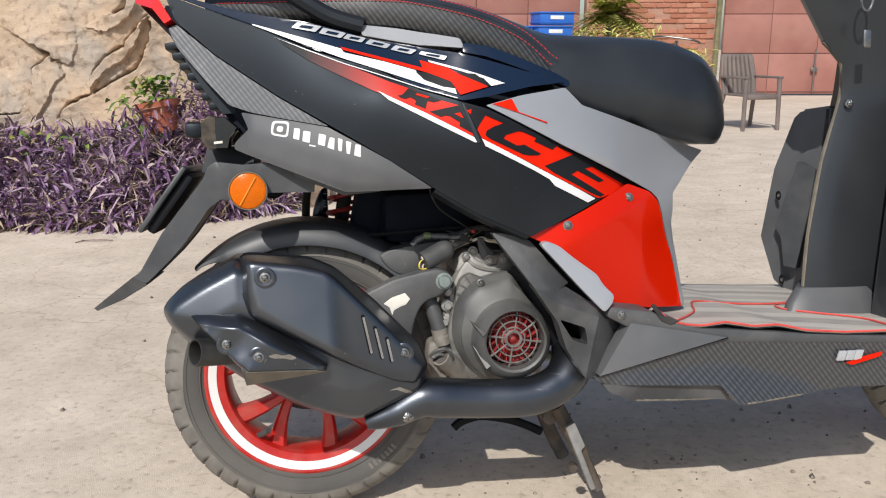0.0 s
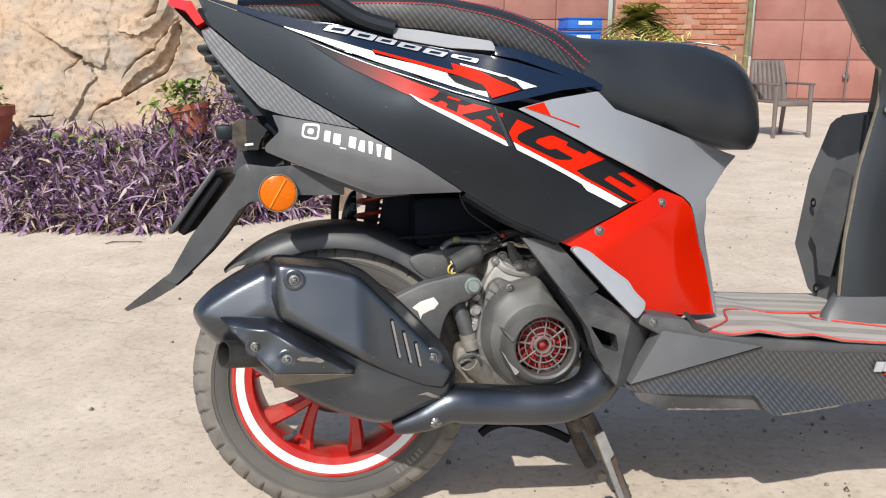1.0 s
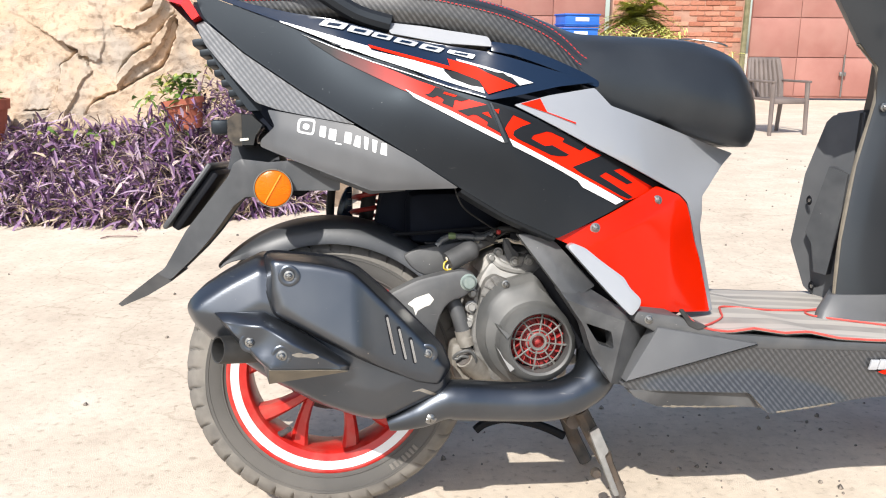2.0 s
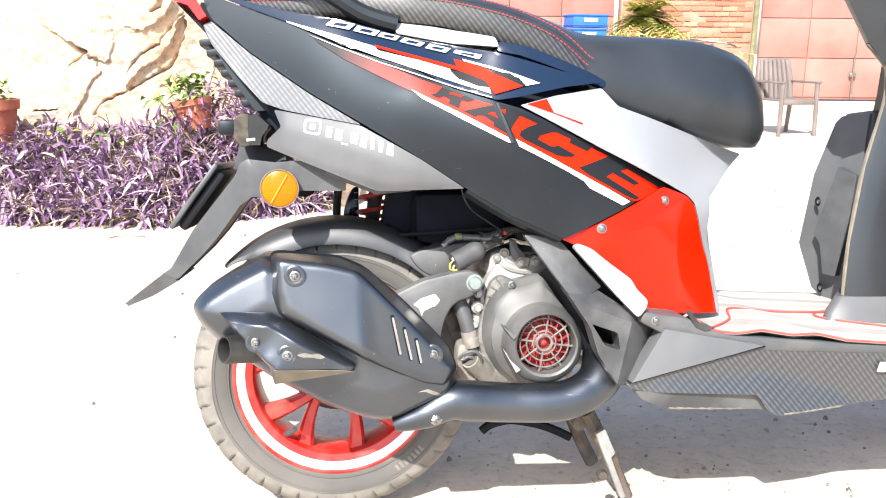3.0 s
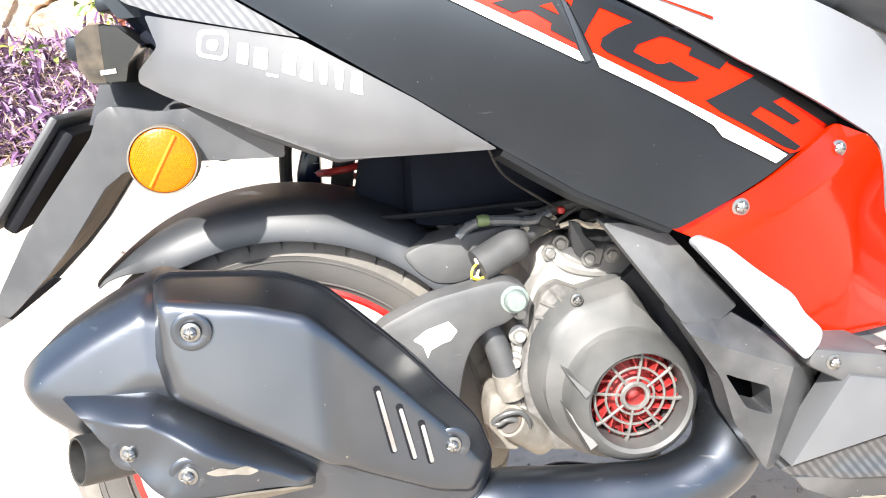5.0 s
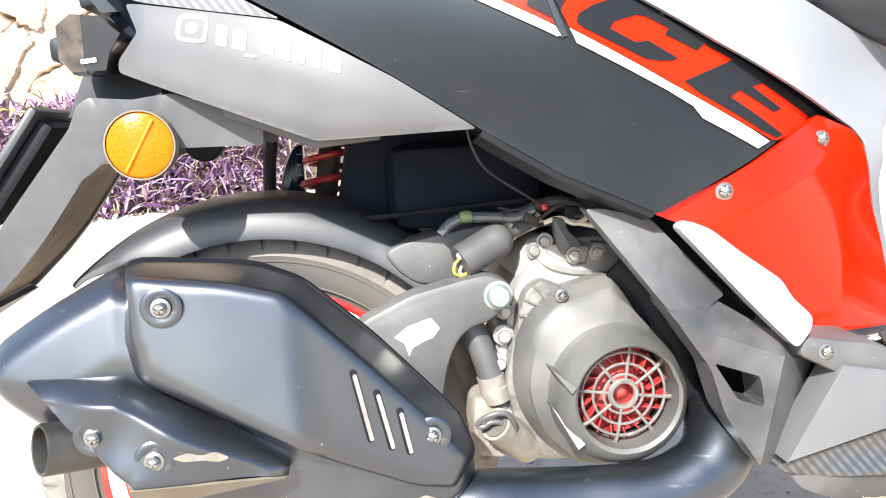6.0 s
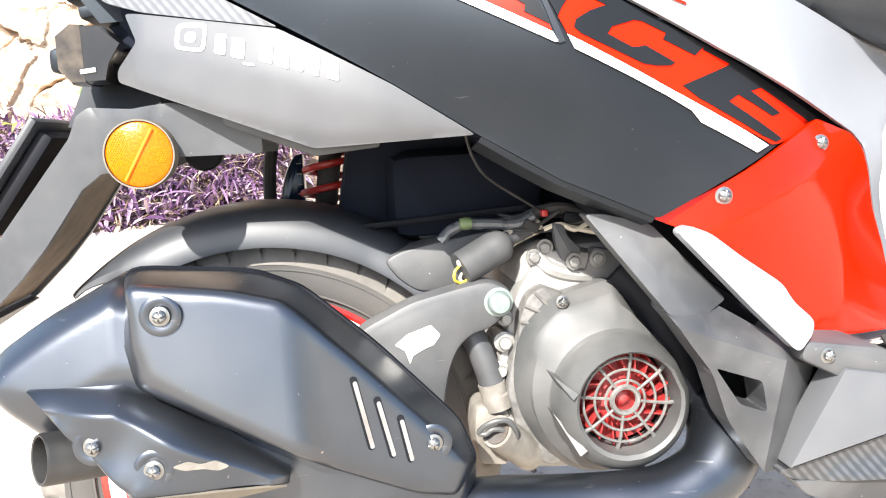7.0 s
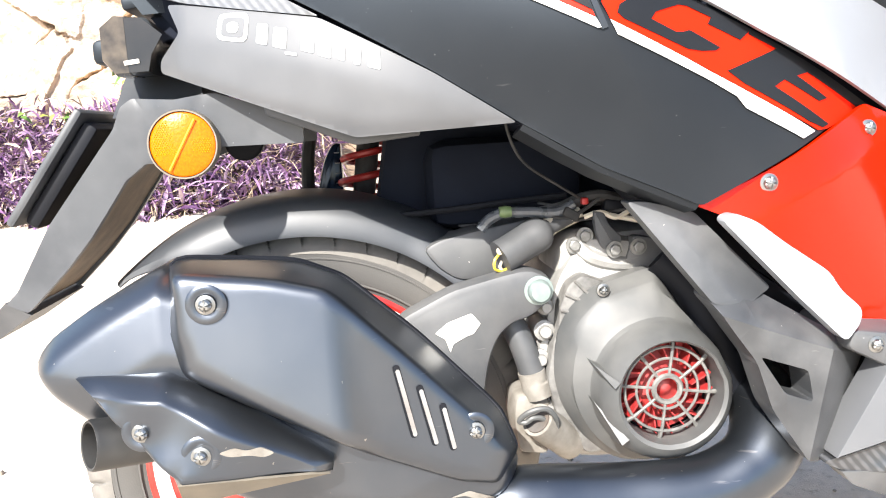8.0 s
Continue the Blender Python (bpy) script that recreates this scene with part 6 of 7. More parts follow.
CRACKS = [[(-2.17, .78), (-2.10, .74), (-2.20, .66), (-2.19, .62), (-2.21, .52), (-2.26, .43), (-2.38, .42)], [(-1.66, 1.02), (-1.68, .97), (-1.73, .95)], [(-1.56, .95), (-1.65, .85), (-1.70, .78), (-1.80, .73), (-1.85, .67), (-1.89, .62), (-1.88, .54)],
          [(-1.55, .90), (-1.58, .77), (-1.63, .68), (-1.70, .63), (-1.87, .54), (-2.01, .48), (-2.06, .41)]]


def crack(x, z):
    """Distance to the nearest crack, with the sign of its side."""
    best, side = 9.0, 1
    for line in CRACKS:
        for (ax, az), (bx, bz) in zip(line, line[1:]):
            dx, dz = bx - ax, bz - az
            f = max(0, min(1, ((x - ax) * dx + (z - az) * dz) / (dx * dx + dz * dz)))
            d = math.hypot(x - ax - f * dx, z - az - f * dz)
            if d < best:
                best, side = d, (1 if dx * (z - az) - dz * (x - ax) > 0 else -1)
    return best, side


def rock_face():
    """Boulder of three stones that part along its long cracks."""
    nx, nz = 500, 320
    verts, faces = [], []
    for j in range(nz + 1):
        z = -0.1 + 1.8 * j / nz
        for i in range(nx + 1):
            x = -3.3 + 2.9 * i / nx
            w = noise.noise(Vector((x * 6, z * 6, 5))) * 0.010 + noise.noise(Vector((x * 25, z * 25, 5))) * 0.012
            c, side = crack(x + w, z + noise.noise(Vector((x * 7, z * 7, 9))) * 0.008 + noise.noise(Vector((x * 30, z * 30, 2))) * 0.010)
            y = 4.28 + 0.22 * z + 0.10 * noise.noise(Vector((x * 0.9, z * 0.9, 0))) + 0.05 * noise.noise(Vector((x * 2.6, z * 2.2, 3))) + 0.010 * noise.noise(Vector((x * 9, z * 9, 1)))
            y += 0.010 * abs(noise.noise(Vector((x * 5, z * 14, 7)))) + 0.003 * noise.noise(Vector((x * 40, z * 40, 2)))
            wide = 0.010 + 0.012 * max(0, noise.noise(Vector((x * 5, z * 5, 4))) + .25)
            y += 0.07 * max(0, 1 - c / wide) ** 0.8 - 0.030 * side * math.exp(-max(0, c - wide) / 0.09)
            y += max(0, x + 0.75) ** 2 * 2.2 + (0.12 * max(0, 0.34 - z) if x < -1.9 else 0)
            verts.append((x, y, z))
    for j in range(nz):
        for i in range(nx):
            a = j * (nx + 1) + i
            faces.append((a, a + 1, a + nx + 2, a + nx + 1))
    base = len(verts)
    verts.extend([(-3.3, 6.5, -0.1), (-0.4, 6.5, -0.1), (-0.4, 6.5, 1.7), (-3.3, 6.5, 1.7)])
    faces.append((base, base + 3, base + 2, base + 1))
    top, edge = base - nx - 1, nx
    faces.append((base + 3, base + 2, top + nx, top))
    rock = thing("rock", pose(0, 0, 0), "tall tan sandstone boulder split by deep cracks", "rock")
    seam_a = ([.40, .43, .52, .62, .66, .74, .78, 1.0], [-2.26, -2.26, -2.21, -2.19, -2.20, -2.10, -2.17, -2.25])
    seam_b = ([.41, .48, .54, .63, .68, .77, .90, 1.1], [-2.06, -2.01, -1.87, -1.70, -1.63, -1.58, -1.55, -1.50])
    groups = [[], [], []]
    for f in faces:
        x = sum(verts[i][0] for i in f) / len(f)
        z = sum(verts[i][2] for i in f) / len(f)
        groups[int(x > np.interp(z, *seam_a)) + int(x > np.interp(z, *seam_b)) if len(f) == 4 and f[0] < base else 1].append(f)
    for chosen in groups:
        used = sorted({i for f in chosen for i in f})
        at = {i: k for k, i in enumerate(used)}
        me = bpy.data.meshes.new("stone")
        me.from_pydata([verts[i] for i in used], [], [tuple(at[i] for i in f) for f in chosen])
        finish(me, M["rock"], 60)
        new("stone", me).parent = rock
    return rock


rock_face()


def bed_front(x):
    """Front edge of the planted bed."""
    return 3.56 + max(0, x + 1.45) ** 1.3 * 0.75


def soil_bed():
    bm = bmesh.new()
    rows = []
    for i in range(40):
        x = -3.2 + 2.6 * i / 39
        row = []
        for j in range(12):
            f = j / 11
            y = bed_front(x) - 0.05 + (4.6 - bed_front(x)) * f
            row.append(bm.verts.new((x, y, -0.01 + 0.16 * min(1, f * 2.2) + 0.02 * noise.noise(Vector((x * 9, y * 9, 0))))))
        rows.append(row)
    for a, b in zip(rows, rows[1:]):
        for j in range(11):
            bm.faces.new((a[j], b[j], b[j + 1], a[j + 1]))
    return bm


solid("soil_bed", soil_bed(), M["soil"], "raised bed of dry brown soil along the rock", "soil", kind="structure")


def leaves(count, spot, length, width, lift, seed, droop=0.5):
    """Many narrow folded leaves on short stems."""
    rnd = random.Random(seed)
    verts, faces = [], []
    for _ in range(count):
        x, y, z, az0 = spot(rnd)
        az = az0 + rnd.uniform(-2.6, 2.6)
        el = rnd.uniform(*lift)
        ln, wd = rnd.uniform(*length), rnd.uniform(*width)
        d = Vector((math.cos(az) * math.cos(el), math.sin(az) * math.cos(el), math.sin(el)))
        s = d.cross(Vector((0, 0, 1)))
        s = s.normalized() if s.length > 1e-4 else Vector((1, 0, 0))
        s = (s + Vector((0, 0, rnd.uniform(-.7, .7)))).normalized()
        up = s.cross(d)
        b = len(verts)
        for f, w in ((0, .35), (.35, 1.0), (.7, .7), (1.0, 0.04)):
            p = Vector((x, y, z)) + d * ln * f - Vector((0, 0, 1)) * droop * ln * f * f
            verts.append(tuple(p - s * wd * w / 2 + up * wd * w * .22))
            verts.append(tuple(p))
            verts.append(tuple(p + s * wd * w / 2 + up * wd * w * .22))
        for k in range(3):
            q = b + 3 * k
            faces.append((q, q + 1, q + 4, q + 3))
            faces.append((q + 1, q + 2, q + 5, q + 4))
    return verts, faces


def leafy(name, data, material, label, category, kind="stuff"):
    me = bpy.data.meshes.new(name)
    me.from_pydata(data[0], [], data[1])
    finish(me, material, 80)
    return tagged(new(name, me), label, category, kind=kind)


def bed_spot(r):
    x = r.uniform(-3.1, -0.75)
    front = bed_front(x)
    f = r.random() ** 1.15
    y = front - 0.05 + (4.40 - front) * f
    top = min(0.38 + 0.22 * smooth((x + 1.75) / .6), 0.10 + (0.55 + 0.9 * smooth((x + 1.75) / .3)) * (y - front)) + 0.05 * noise.noise(Vector((x * 5, y * 5, 2)))
    return x, y, max(.02, r.uniform(0.15, 1.0) * top), -math.pi / 2


leafy("dry_stems", leaves(3400, bed_spot, (.06, .16), (.004, .007), (-.5, 1.2), 9, .2), M["straw"], "pale dry stems among the purple leaves", "plant")
leafy("purple_heart_plants", leaves(10500, bed_spot, (.06, .15), (.008, .021), (-.6, 1.45), 3, .35), M["leaf"], "dense bed of purple-leaved trailing plants with dry stems", "plant")


def flowerpot(m, h=0.16, r0=0.075, r1=0.105, label="terracotta pot with leafy green plant"):
    pot = thing("flowerpot", m, label, "flowerpot")
    part("pot", lathe([(0, 0), (r0, 0), (r1 * .97, h * .8), (r1 * 1.08, h * .8), (r1 * 1.1, h), (r1 * .98, h), (r1 * .9, h * .85), (0, h * .85)], seg=32, axis="z"), M["terracotta"], pot, "terracotta pot")
    def spot(r):
        q, d = r.uniform(0, 6.28), r.uniform(0, .1)
        return d * math.cos(q), d * math.sin(q), h * .85 + r.uniform(0, .12), q
    me = bpy.data.meshes.new("foliage")
    me.from_pydata(*[v for v in (leaves(90, spot, (.03, .08), (.02, .04), (.1, 1.3), 7)[0], [], leaves(90, spot, (.03, .08), (.02, .04), (.1, 1.3), 7)[1])])
    finish(me, M["green"], 80)
    ob = new("foliage", me)
    ob.parent = pot
    return pot


def fresh_spot(r):
    """Green leaves beside and below the tilted pot and here and there in the bed."""
    if r.random() < .55:
        return -1.50 + r.uniform(-.07, .1), 3.92 + r.uniform(-.05, .05), r.uniform(.36, .56), r.uniform(0, 6.28)
    x = r.uniform(-2.1, -1.1)
    return x, bed_front(x) + r.uniform(.25, .45), r.uniform(.26, .40), r.uniform(0, 6.28)


leafy("green_leaves", leaves(80, fresh_spot, (.03, .06), (.016, .028), (-.4, 1.0), 17), M["green"], "fresh yellow-green leaves between the purple plants", "plant")


def vine(pts, seed):
    v = thing("dry_vine", pose(0, 0, 0), "thin dry vine climbing the rock behind the pot", "vine", "dry vines on the rock")
    line = curve(pts, 8)
    part("stem", tube(line, .003, sides=5), M["leafstem"], v)
    rnd = random.Random(seed)
    at = lambda r: (*(lambda p: (p.x + r.uniform(-.03, .03), p.y - .02, p.z + r.uniform(-.02, .02)))(r.choice(line)), r.uniform(0, 6.28))
    data = leaves(26, at, (.025, .06), (.012, .026), (-.9, .9), seed)
    me = bpy.data.meshes.new("leaf_sprays")
    me.from_pydata(data[0], [], data[1])
    finish(me, M["dry"], 80)
    new("leaf_sprays", me).parent = v
    return v


vine([(-1.33, 4.05, .50), (-1.30, 4.12, .66), (-1.24, 4.2, .80), (-1.26, 4.25, .95)], 3)
vine([(-1.22, 4.05, .50), (-1.17, 4.12, .64), (-1.20, 4.2, .78), (-1.12, 4.25, .90)], 4)
vine([(-1.40, 4.05, .50), (-1.47, 4.15, .60), (-1.52, 4.2, .64)], 5)
flowerpot(pose(-1.355, 3.98, .385, 0, -9, 0), .145, .066, .092, label="terracotta pot with yellow-green leaves among the purple plants")
flowerpot(pose(-2.42, 4.08, .27, 0, 0, 40), .24, .09, .12, "terracotta pot with sparse plant beside the rock")

# far side of the yard: gates, brick piers, ledge
GATE_Y = 13.6


def sheet_gate(x0, x1, name, label):
    g = thing(name, pose((x0 + x1) / 2, GATE_Y, 0), label, "gate", kind="structure")
    w = x1 - x0
    cols = max(2, round(w / 0.8))
    for i in range(cols):
        for j in range(5):
            part("panel", box(w / cols - .012, .02, .588, (-w / 2 + (i + .5) * w / cols, 0, .06 + .3 + .6 * j), .004, turn=pose(0, 0, 0, random.uniform(-.4, .4), 0, random.uniform(-.4, .4))), M["gate"], g)
    part("frame", box(w, .03, 3.1, (0, .03, 1.58), .004), M["gate"], g)
    return g


sheet_gate(4.32, 8.8, "sheet_gate", "rust-red sheet steel gate of riveted square panels")
sheet_gate(-1.2, 2.05, "sheet_gate", "dark rust-red sheet steel gate beside brick piers")
wall_m = M["mortar"]
pier = solid("wall_pier", box(2.1, .3, 3.2, (3.2, GATE_Y + .1, 1.6), .01), M["pier"], "old red brick wall with worn mortar between the gates", "wall", kind="structure")
solid("wall_left", box(6, .3, 3.2, (-4.2, GATE_Y + .1, 1.6), .01), wall_m, "plain rendered yard wall", "wall", kind="structure")
solid("wall_right", box(6, .3, 3.2, (11.8, GATE_Y + .1, 1.6), .01), wall_m, "plain rendered yard wall", "wall", kind="structure")
solid("ledge", box(4.4, 1.4, .5, (1.2, 12.4, .25), .03), M["mortar"], "low stone ledge with dry plants", "ledge", kind="structure")


def crate(m):
    c = thing("crate", m, "blue stacking plastic crate", "crate", "stack of blue crates")
    bm = box(.5, .36, .02, (0, 0, .012), .004)
    for sx, sy, cx, cy in ((.5, .018, 0, -.175), (.5, .018, 0, .175), (.018, .34, -.24, 0), (.018, .34, .24, 0)):
        box(sx, sy, .165, (cx, cy, .09), .003, bm)
    part("tub", bm, M["crate"], c)
    bm = bmesh.new()
    for z in (.035, .165):
        box(.53, .39, .016, (0, 0, z), .004, bm) if z < .1 else [box(.53, .03, .02, (0, s * .185, z), .004, bm) for s in (-1, 1)] + [box(.03, .36, .02, (s * .25, 0, z), .004, bm) for s in (-1, 1)]
    part("rim", bm, M["crate"], c)
    part("label", box(.2, .004, .05, (0, -.187, .10), .001), M["white_ink"], c, "white print")
    return c


first = crate(pose(1.43, 12.1, .5, 0, 0, 14))
for k in range(1, 4):
    copy_thing(first, pose(1.43 + .01 * (k % 2), 12.1, .5 + .186 * k, 0, 0, 14 + 2 * (k % 2)))
for k in range(0, 3):
    copy_thing(first, pose(.90, 12.2, .5 + .186 * k, 0, 0, 8))


def plastic_chair(m):
    c = thing("plastic_chair", m, "brown moulded plastic armchair standing in the yard", "chair")
    part("seat", box(.44, .42, .025, (0, 0, .38), .012), M["chair"], c)
    part("apron_rail", box(.46, .03, .05, (0, -.2, .36), .01), M["chair"], c)
    for sx in (-1, 1):
        part("leg", tube([(sx * .225, -.22, 0), (sx * .215, -.20, .56)], [.022, .026], sides=8), M["chair"], c)
        part("leg", tube([(sx * .235, .27, 0), (sx * .2, .19, .39)], [.022, .026], sides=8), M["chair"], c)
        part("armrest", box(.05, .46, .025, (sx * .225, 0, .57), .01), M["chair"], c)
    back = new("backrest")
    back.parent = c
    for i in range(7):
        x = -.17 + .34 * i / 6
        part("slat", tube(curve([(x, .19, .38), (x * 1.06, .215, .52), (x * 1.02, .25, .66), (x * .95, .285, .80)]), .026, sides=6), M["chair"], back)
    part("top_rail", box(.40, .035, .06, (0, .285, .79), .014), M["chair"], back)
    part("side_rail", tube([(-.2, .19, .38), (-.215, .235, .58), (-.19, .285, .80)], .02, sides=8), M["chair"], back)
    part("side_rail", tube([(.2, .19, .38), (.215, .235, .58), (.19, .285, .80)], .02, sides=8), M["chair"], back)
    return c


plastic_chair(pose(2.88, 8.1, 0, 0, 0, 18) @ Matrix.Scale(0.86, 4))


# ---- printed film on the scooter ----
def sticker(name, pts, ink, off=.0006, label="", r=0.0):
    return part(name, relief(pts, lambda x, z: grey_depth(x, z) + off, .001, .008, 0, r), M[ink], decals, label)


def film(name, pts, ink, parent=None, off=0.0036, label="", r=0.0, fold=0.0):
    return part(name, panel(pts, off, .0012, .006, 0, r, fold), M[ink], parent or decals, label)


decals = new("graphics")
decals.parent = scooter
tagged(decals, "red, white and black printed graphics with the word RACE")
M["fade"] = fading_red("fading red print", .01, .155, (0.010, 0.010, 0.012), (0.72, 0.016, 0.004))
film("red_band", [(-.0234, .7777), (.0648, .7425), (.1316, .7124), (.1591, .7021), (.1975, .6859), (.2287, .6761), (.2478, .6318), (.179, .6668), (.1294, .6906), (.1079, .6996), (.0202, .7455), (-.0172, .7711)], "fade")
film("letter_r", [(.158, .7022), (.1975, .6863), (.2035, .6837), (.1929, .6813), (.1871, .683), (.1841, .6833), (.1808, .6724), (.1659, .6791), (.1687, .6834), (.1655, .6864), (.1594, .6892), (.1535, .6869), (.1468, .6886), (.1424, .6918), (.1482, .6927), (.1533, .6969)], "black_ink", off=.0046, label="black letter R")
film("letter_r_eye", [(.1679, .6929), (.1703, .695), (.1877, .6893), (.1841, .6874), (.1702, .6918)], "red_ink", off=.0054)
film("letter_a", [(.1868, .6682), (.2056, .672), (.2235, .6755), (.229, .6763), (.2456, .6366), (.2278, .6467), (.2288, .6518), (.2141, .6613), (.2083, .6622), (.2015, .6604)], "black_ink", off=.0046, label="black letter A")
film("letter_a_eye", [(.2207, .6643), (.2293, .6661), (.2342, .6575)], "red_ink", off=.0054)
film("panel_seam", [(.2330, .6790), (.2356, .6786), (.2575, .6235), (.2525, .6220)], "column", off=.0036)
FOLD = .11
film("red_band", [(0.2354, 0.678), (0.2459, 0.6751), (0.2999, 0.6528), (0.3861, 0.6178), (0.5233, 0.5517), (0.4626, 0.5358), (0.4507, 0.5355), (0.4139, 0.5522), (0.3839, 0.5671), (0.3411, 0.5885), (0.3186, 0.6), (0.2665, 0.6248), (0.2592, 0.6294)], "red_ink", fold=FOLD)
film("letter_a", [(0.2354, 0.6783), (0.246, 0.6754), (0.2668, 0.6668), (0.266, 0.6615), (0.2516, 0.6423), (0.2567, 0.633)], "black_ink", off=.0046, fold=FOLD, label="black letter A")
film("letter_a_eye", [(0.2384, 0.669), (0.2459, 0.6703), (0.244, 0.6632)], "red_ink", off=.0054, fold=FOLD)
film("letter_c", [(0.2668, 0.667), (0.3, 0.6533), (0.3827, 0.619), (0.371, 0.6107), (0.3412, 0.6235), (0.3445, 0.6284), (0.3231, 0.6374), (0.316, 0.6384), (0.296, 0.6334), (0.292, 0.6282), (0.3124, 0.6181), (0.3184, 0.618), (0.3245, 0.6191), (0.3514, 0.6053), (0.3471, 0.6031), (0.3347, 0.6031), (0.3225, 0.605), (0.289, 0.6201), (0.2702, 0.6288), (0.2648, 0.6336), (0.2668, 0.6395), (0.2783, 0.6457), (0.2929, 0.65), (0.266, 0.6615)], "black_ink", off=.0046, fold=FOLD, label="black letter C")
film("letter_e", [(0.3816, 0.6195), (0.5271, 0.5549), (0.5126, 0.5514), (0.4423, 0.5837), (0.4286, 0.5812), (0.4656, 0.5615), (0.454, 0.5594), (0.4139, 0.5785), (0.4029, 0.5733), (0.465, 0.5396), (0.4566, 0.5372), (0.4395, 0.5433), (0.4139, 0.5562), (0.3728, 0.5768), (0.3573, 0.5873), (0.4081, 0.6034), (0.3802, 0.615)], "black_ink", off=.0046, fold=FOLD, label="black letter E")
film("white_stripe", [(.114, .6997), (.1295, .6914), (.1791, .6675), (.2483, .6307), (.2521, .6235), (.2495, .6233), (.1952, .6512), (.1291, .6861)], "white_ink", off=.0040)
film("white_stripe", [(0.2592, 0.6287), (0.3186, 0.5993), (0.3411, 0.5876), (0.3839, 0.5662), (0.4139, 0.5513), (0.4464, 0.5349), (0.4315, 0.5298), (0.4139, 0.5383), (0.3743, 0.5574), (0.3655, 0.5673), (0.3413, 0.5807), (0.3049, 0.5987), (0.2647, 0.6179)], "white_ink", off=.0040, fold=FOLD)
film("upper_white_stripe", [(-.0635, .8052), (.0127, .7806), (.0655, .7640), (.0700, .7578), (.1282, .7424), (.1708, .7290), (.1816, .7144), (.2079, .7035), (.2244, .7008), (.2262, .6922), (.1832, .7069), (.1271, .7272), (.0704, .7478), (.0125, .7708), (-.0636, .8036)], "white_ink", off=.0052)
film("pinstripe", [(-.0318, .7839), (.0124, .7650), (.0701, .7413), (.1266, .7208), (.1827, .7008), (.2270, .6874), (.2268, .6862), (.1826, .6994), (.1265, .7193), (.0700, .7398), (.0123, .7636)], "white_ink", off=.0052)
film("upper_red_stripe", [(.0652, .7666), (.181, .7324), (.1779, .7442), (.2171, .7305), (.2327, .7208), (.272, .7028), (.2311, .6912), (.2194, .7107), (.1877, .7248), (.0681, .762)], "red_ink", off=.0062)
film("upper_black_mark", [(.1708, .7267), (.1877, .7248), (.2194, .7107), (.2244, .7008), (.2079, .7035), (.1816, .7144)], "black_ink", off=.0057)
film("upper_black_mark", [(.2269, .724), (.2545, .7214), (.277, .7035), (.2703, .7029), (.2342, .7207)], "black_ink", off=.0057)
film("upper_white_stripe", [(.1902, .7437), (.2655, .7193), (.2979, .7078), (.277, .7035), (.2667, .7147), (.1913, .7406)], "white_ink", off=.0052)
film("red_flash", [(.278, .6779), (.3074, .6854), (.317, .6662), (.3615, .6515), (.3622, .6493), (.3169, .6652)], "red_ink", off=.0016)
# maker's lettering and the owner's sticker, as plain bars
for bar in ([(.0034, .8051), (.0386, .7983), (.0291, .7893), (-.0061, .797)], [(.0412, .7964), (.0746, .788), (.0661, .7800), (.0342, .7878)], [(.0763, .7869), (.1035, .7801), (.0965, .773), (.0694, .7797)],
            [(.1093, .7783), (.1391, .7692), (.1315, .7630), (.1012, .7713)], [(.1451, .7678), (.1756, .7594), (.1664, .7532), (.1374, .761)], [(.1814, .7578), (.2175, .7483), (.2128, .7423), (.1775, .7533)]):
    film("badge_bar", bar, "badge", off=.0062, r=.002)
    cx, cz = sum(p[0] for p in bar) / 4, sum(p[1] for p in bar) / 4
    film("badge_core", [(cx + (x - cx) * .5, cz + (z - cz) * .4) for x, z in bar], "gloss", off=.0072)
sticker("sticker_logo", [(-.0386, .6609), (-.0127, .659), (-.016, .6349), (-.0415, .6399)], "sticker_ink", off=.0008, label="plain white rounded sticker", r=.006)
sticker("sticker_logo", [(-.0350, .6572), (-.0162, .6556), (-.0190, .6386), (-.0380, .6425)], "grey", off=.0014, r=.004)
sticker("sticker_logo", [(-.0310, .6530), (-.0215, .6520), (-.0235, .6430), (-.0328, .6450)], "sticker_ink", off=.0020, r=.004)
for bar in ([(-.0063, .6493), (.0025, .6479), (.0004, .6312), (-.0085, .6339)], [(.0069, .6451), (.0175, .6431), (.0154, .6267), (.0048, .6298)], [(.0146, .6249), (.024, .6229), (.024, .6207), (.0145, .6227)], [(.0293, .6404), (.0394, .6379), (.0372, .6215), (.0271, .6247)],
            [(.0446, .6347), (.0517, .6333), (.0502, .6162), (.0404, .62)], [(.0562, .6333), (.0630, .6312), (.0610, .6136), (.0560, .6151)], [(.0674, .629), (.0753, .6269), (.0725, .6093), (.0678, .6108)], [(.0808, .6241), (.0885, .6225), (.0880, .6048), (.0783, .6079)]):
    sticker("sticker_bar", bar, "sticker_ink", off=.0008, r=.0016)
for x, w in ((.833, .013), (.848, .013), (.862, .013)):
    part("skirt_badge", slab([(x, .286), (x + w, .2855), (x + w - .005, .270), (x - .005, .2705)], -.2552, -.252, .0004, .001), M["badge"], floor)
part("skirt_badge", slab([(.845, .266), (.878, .275), (.908, .281), (.904, .274), (.88, .268), (.855, .262)], -.2552, -.252, .0004, .001), M["red_ink"], floor)
for x, z in ((.397, .496), (.511, .533)):
    bolt(scooter, x, -red_depth(x, z) - .001, z, .0062)

# ---- amber reflector prisms ----
for a, b in (((-.066, .578), (-.090, .537)),):
    part("prism_bar", tube([(a[0], -.1725, a[1]), (b[0], -.1725, b[1])], .0014, sides=6), M["amber_rib"], refl, "bright prism bar")

bm = bmesh.new()
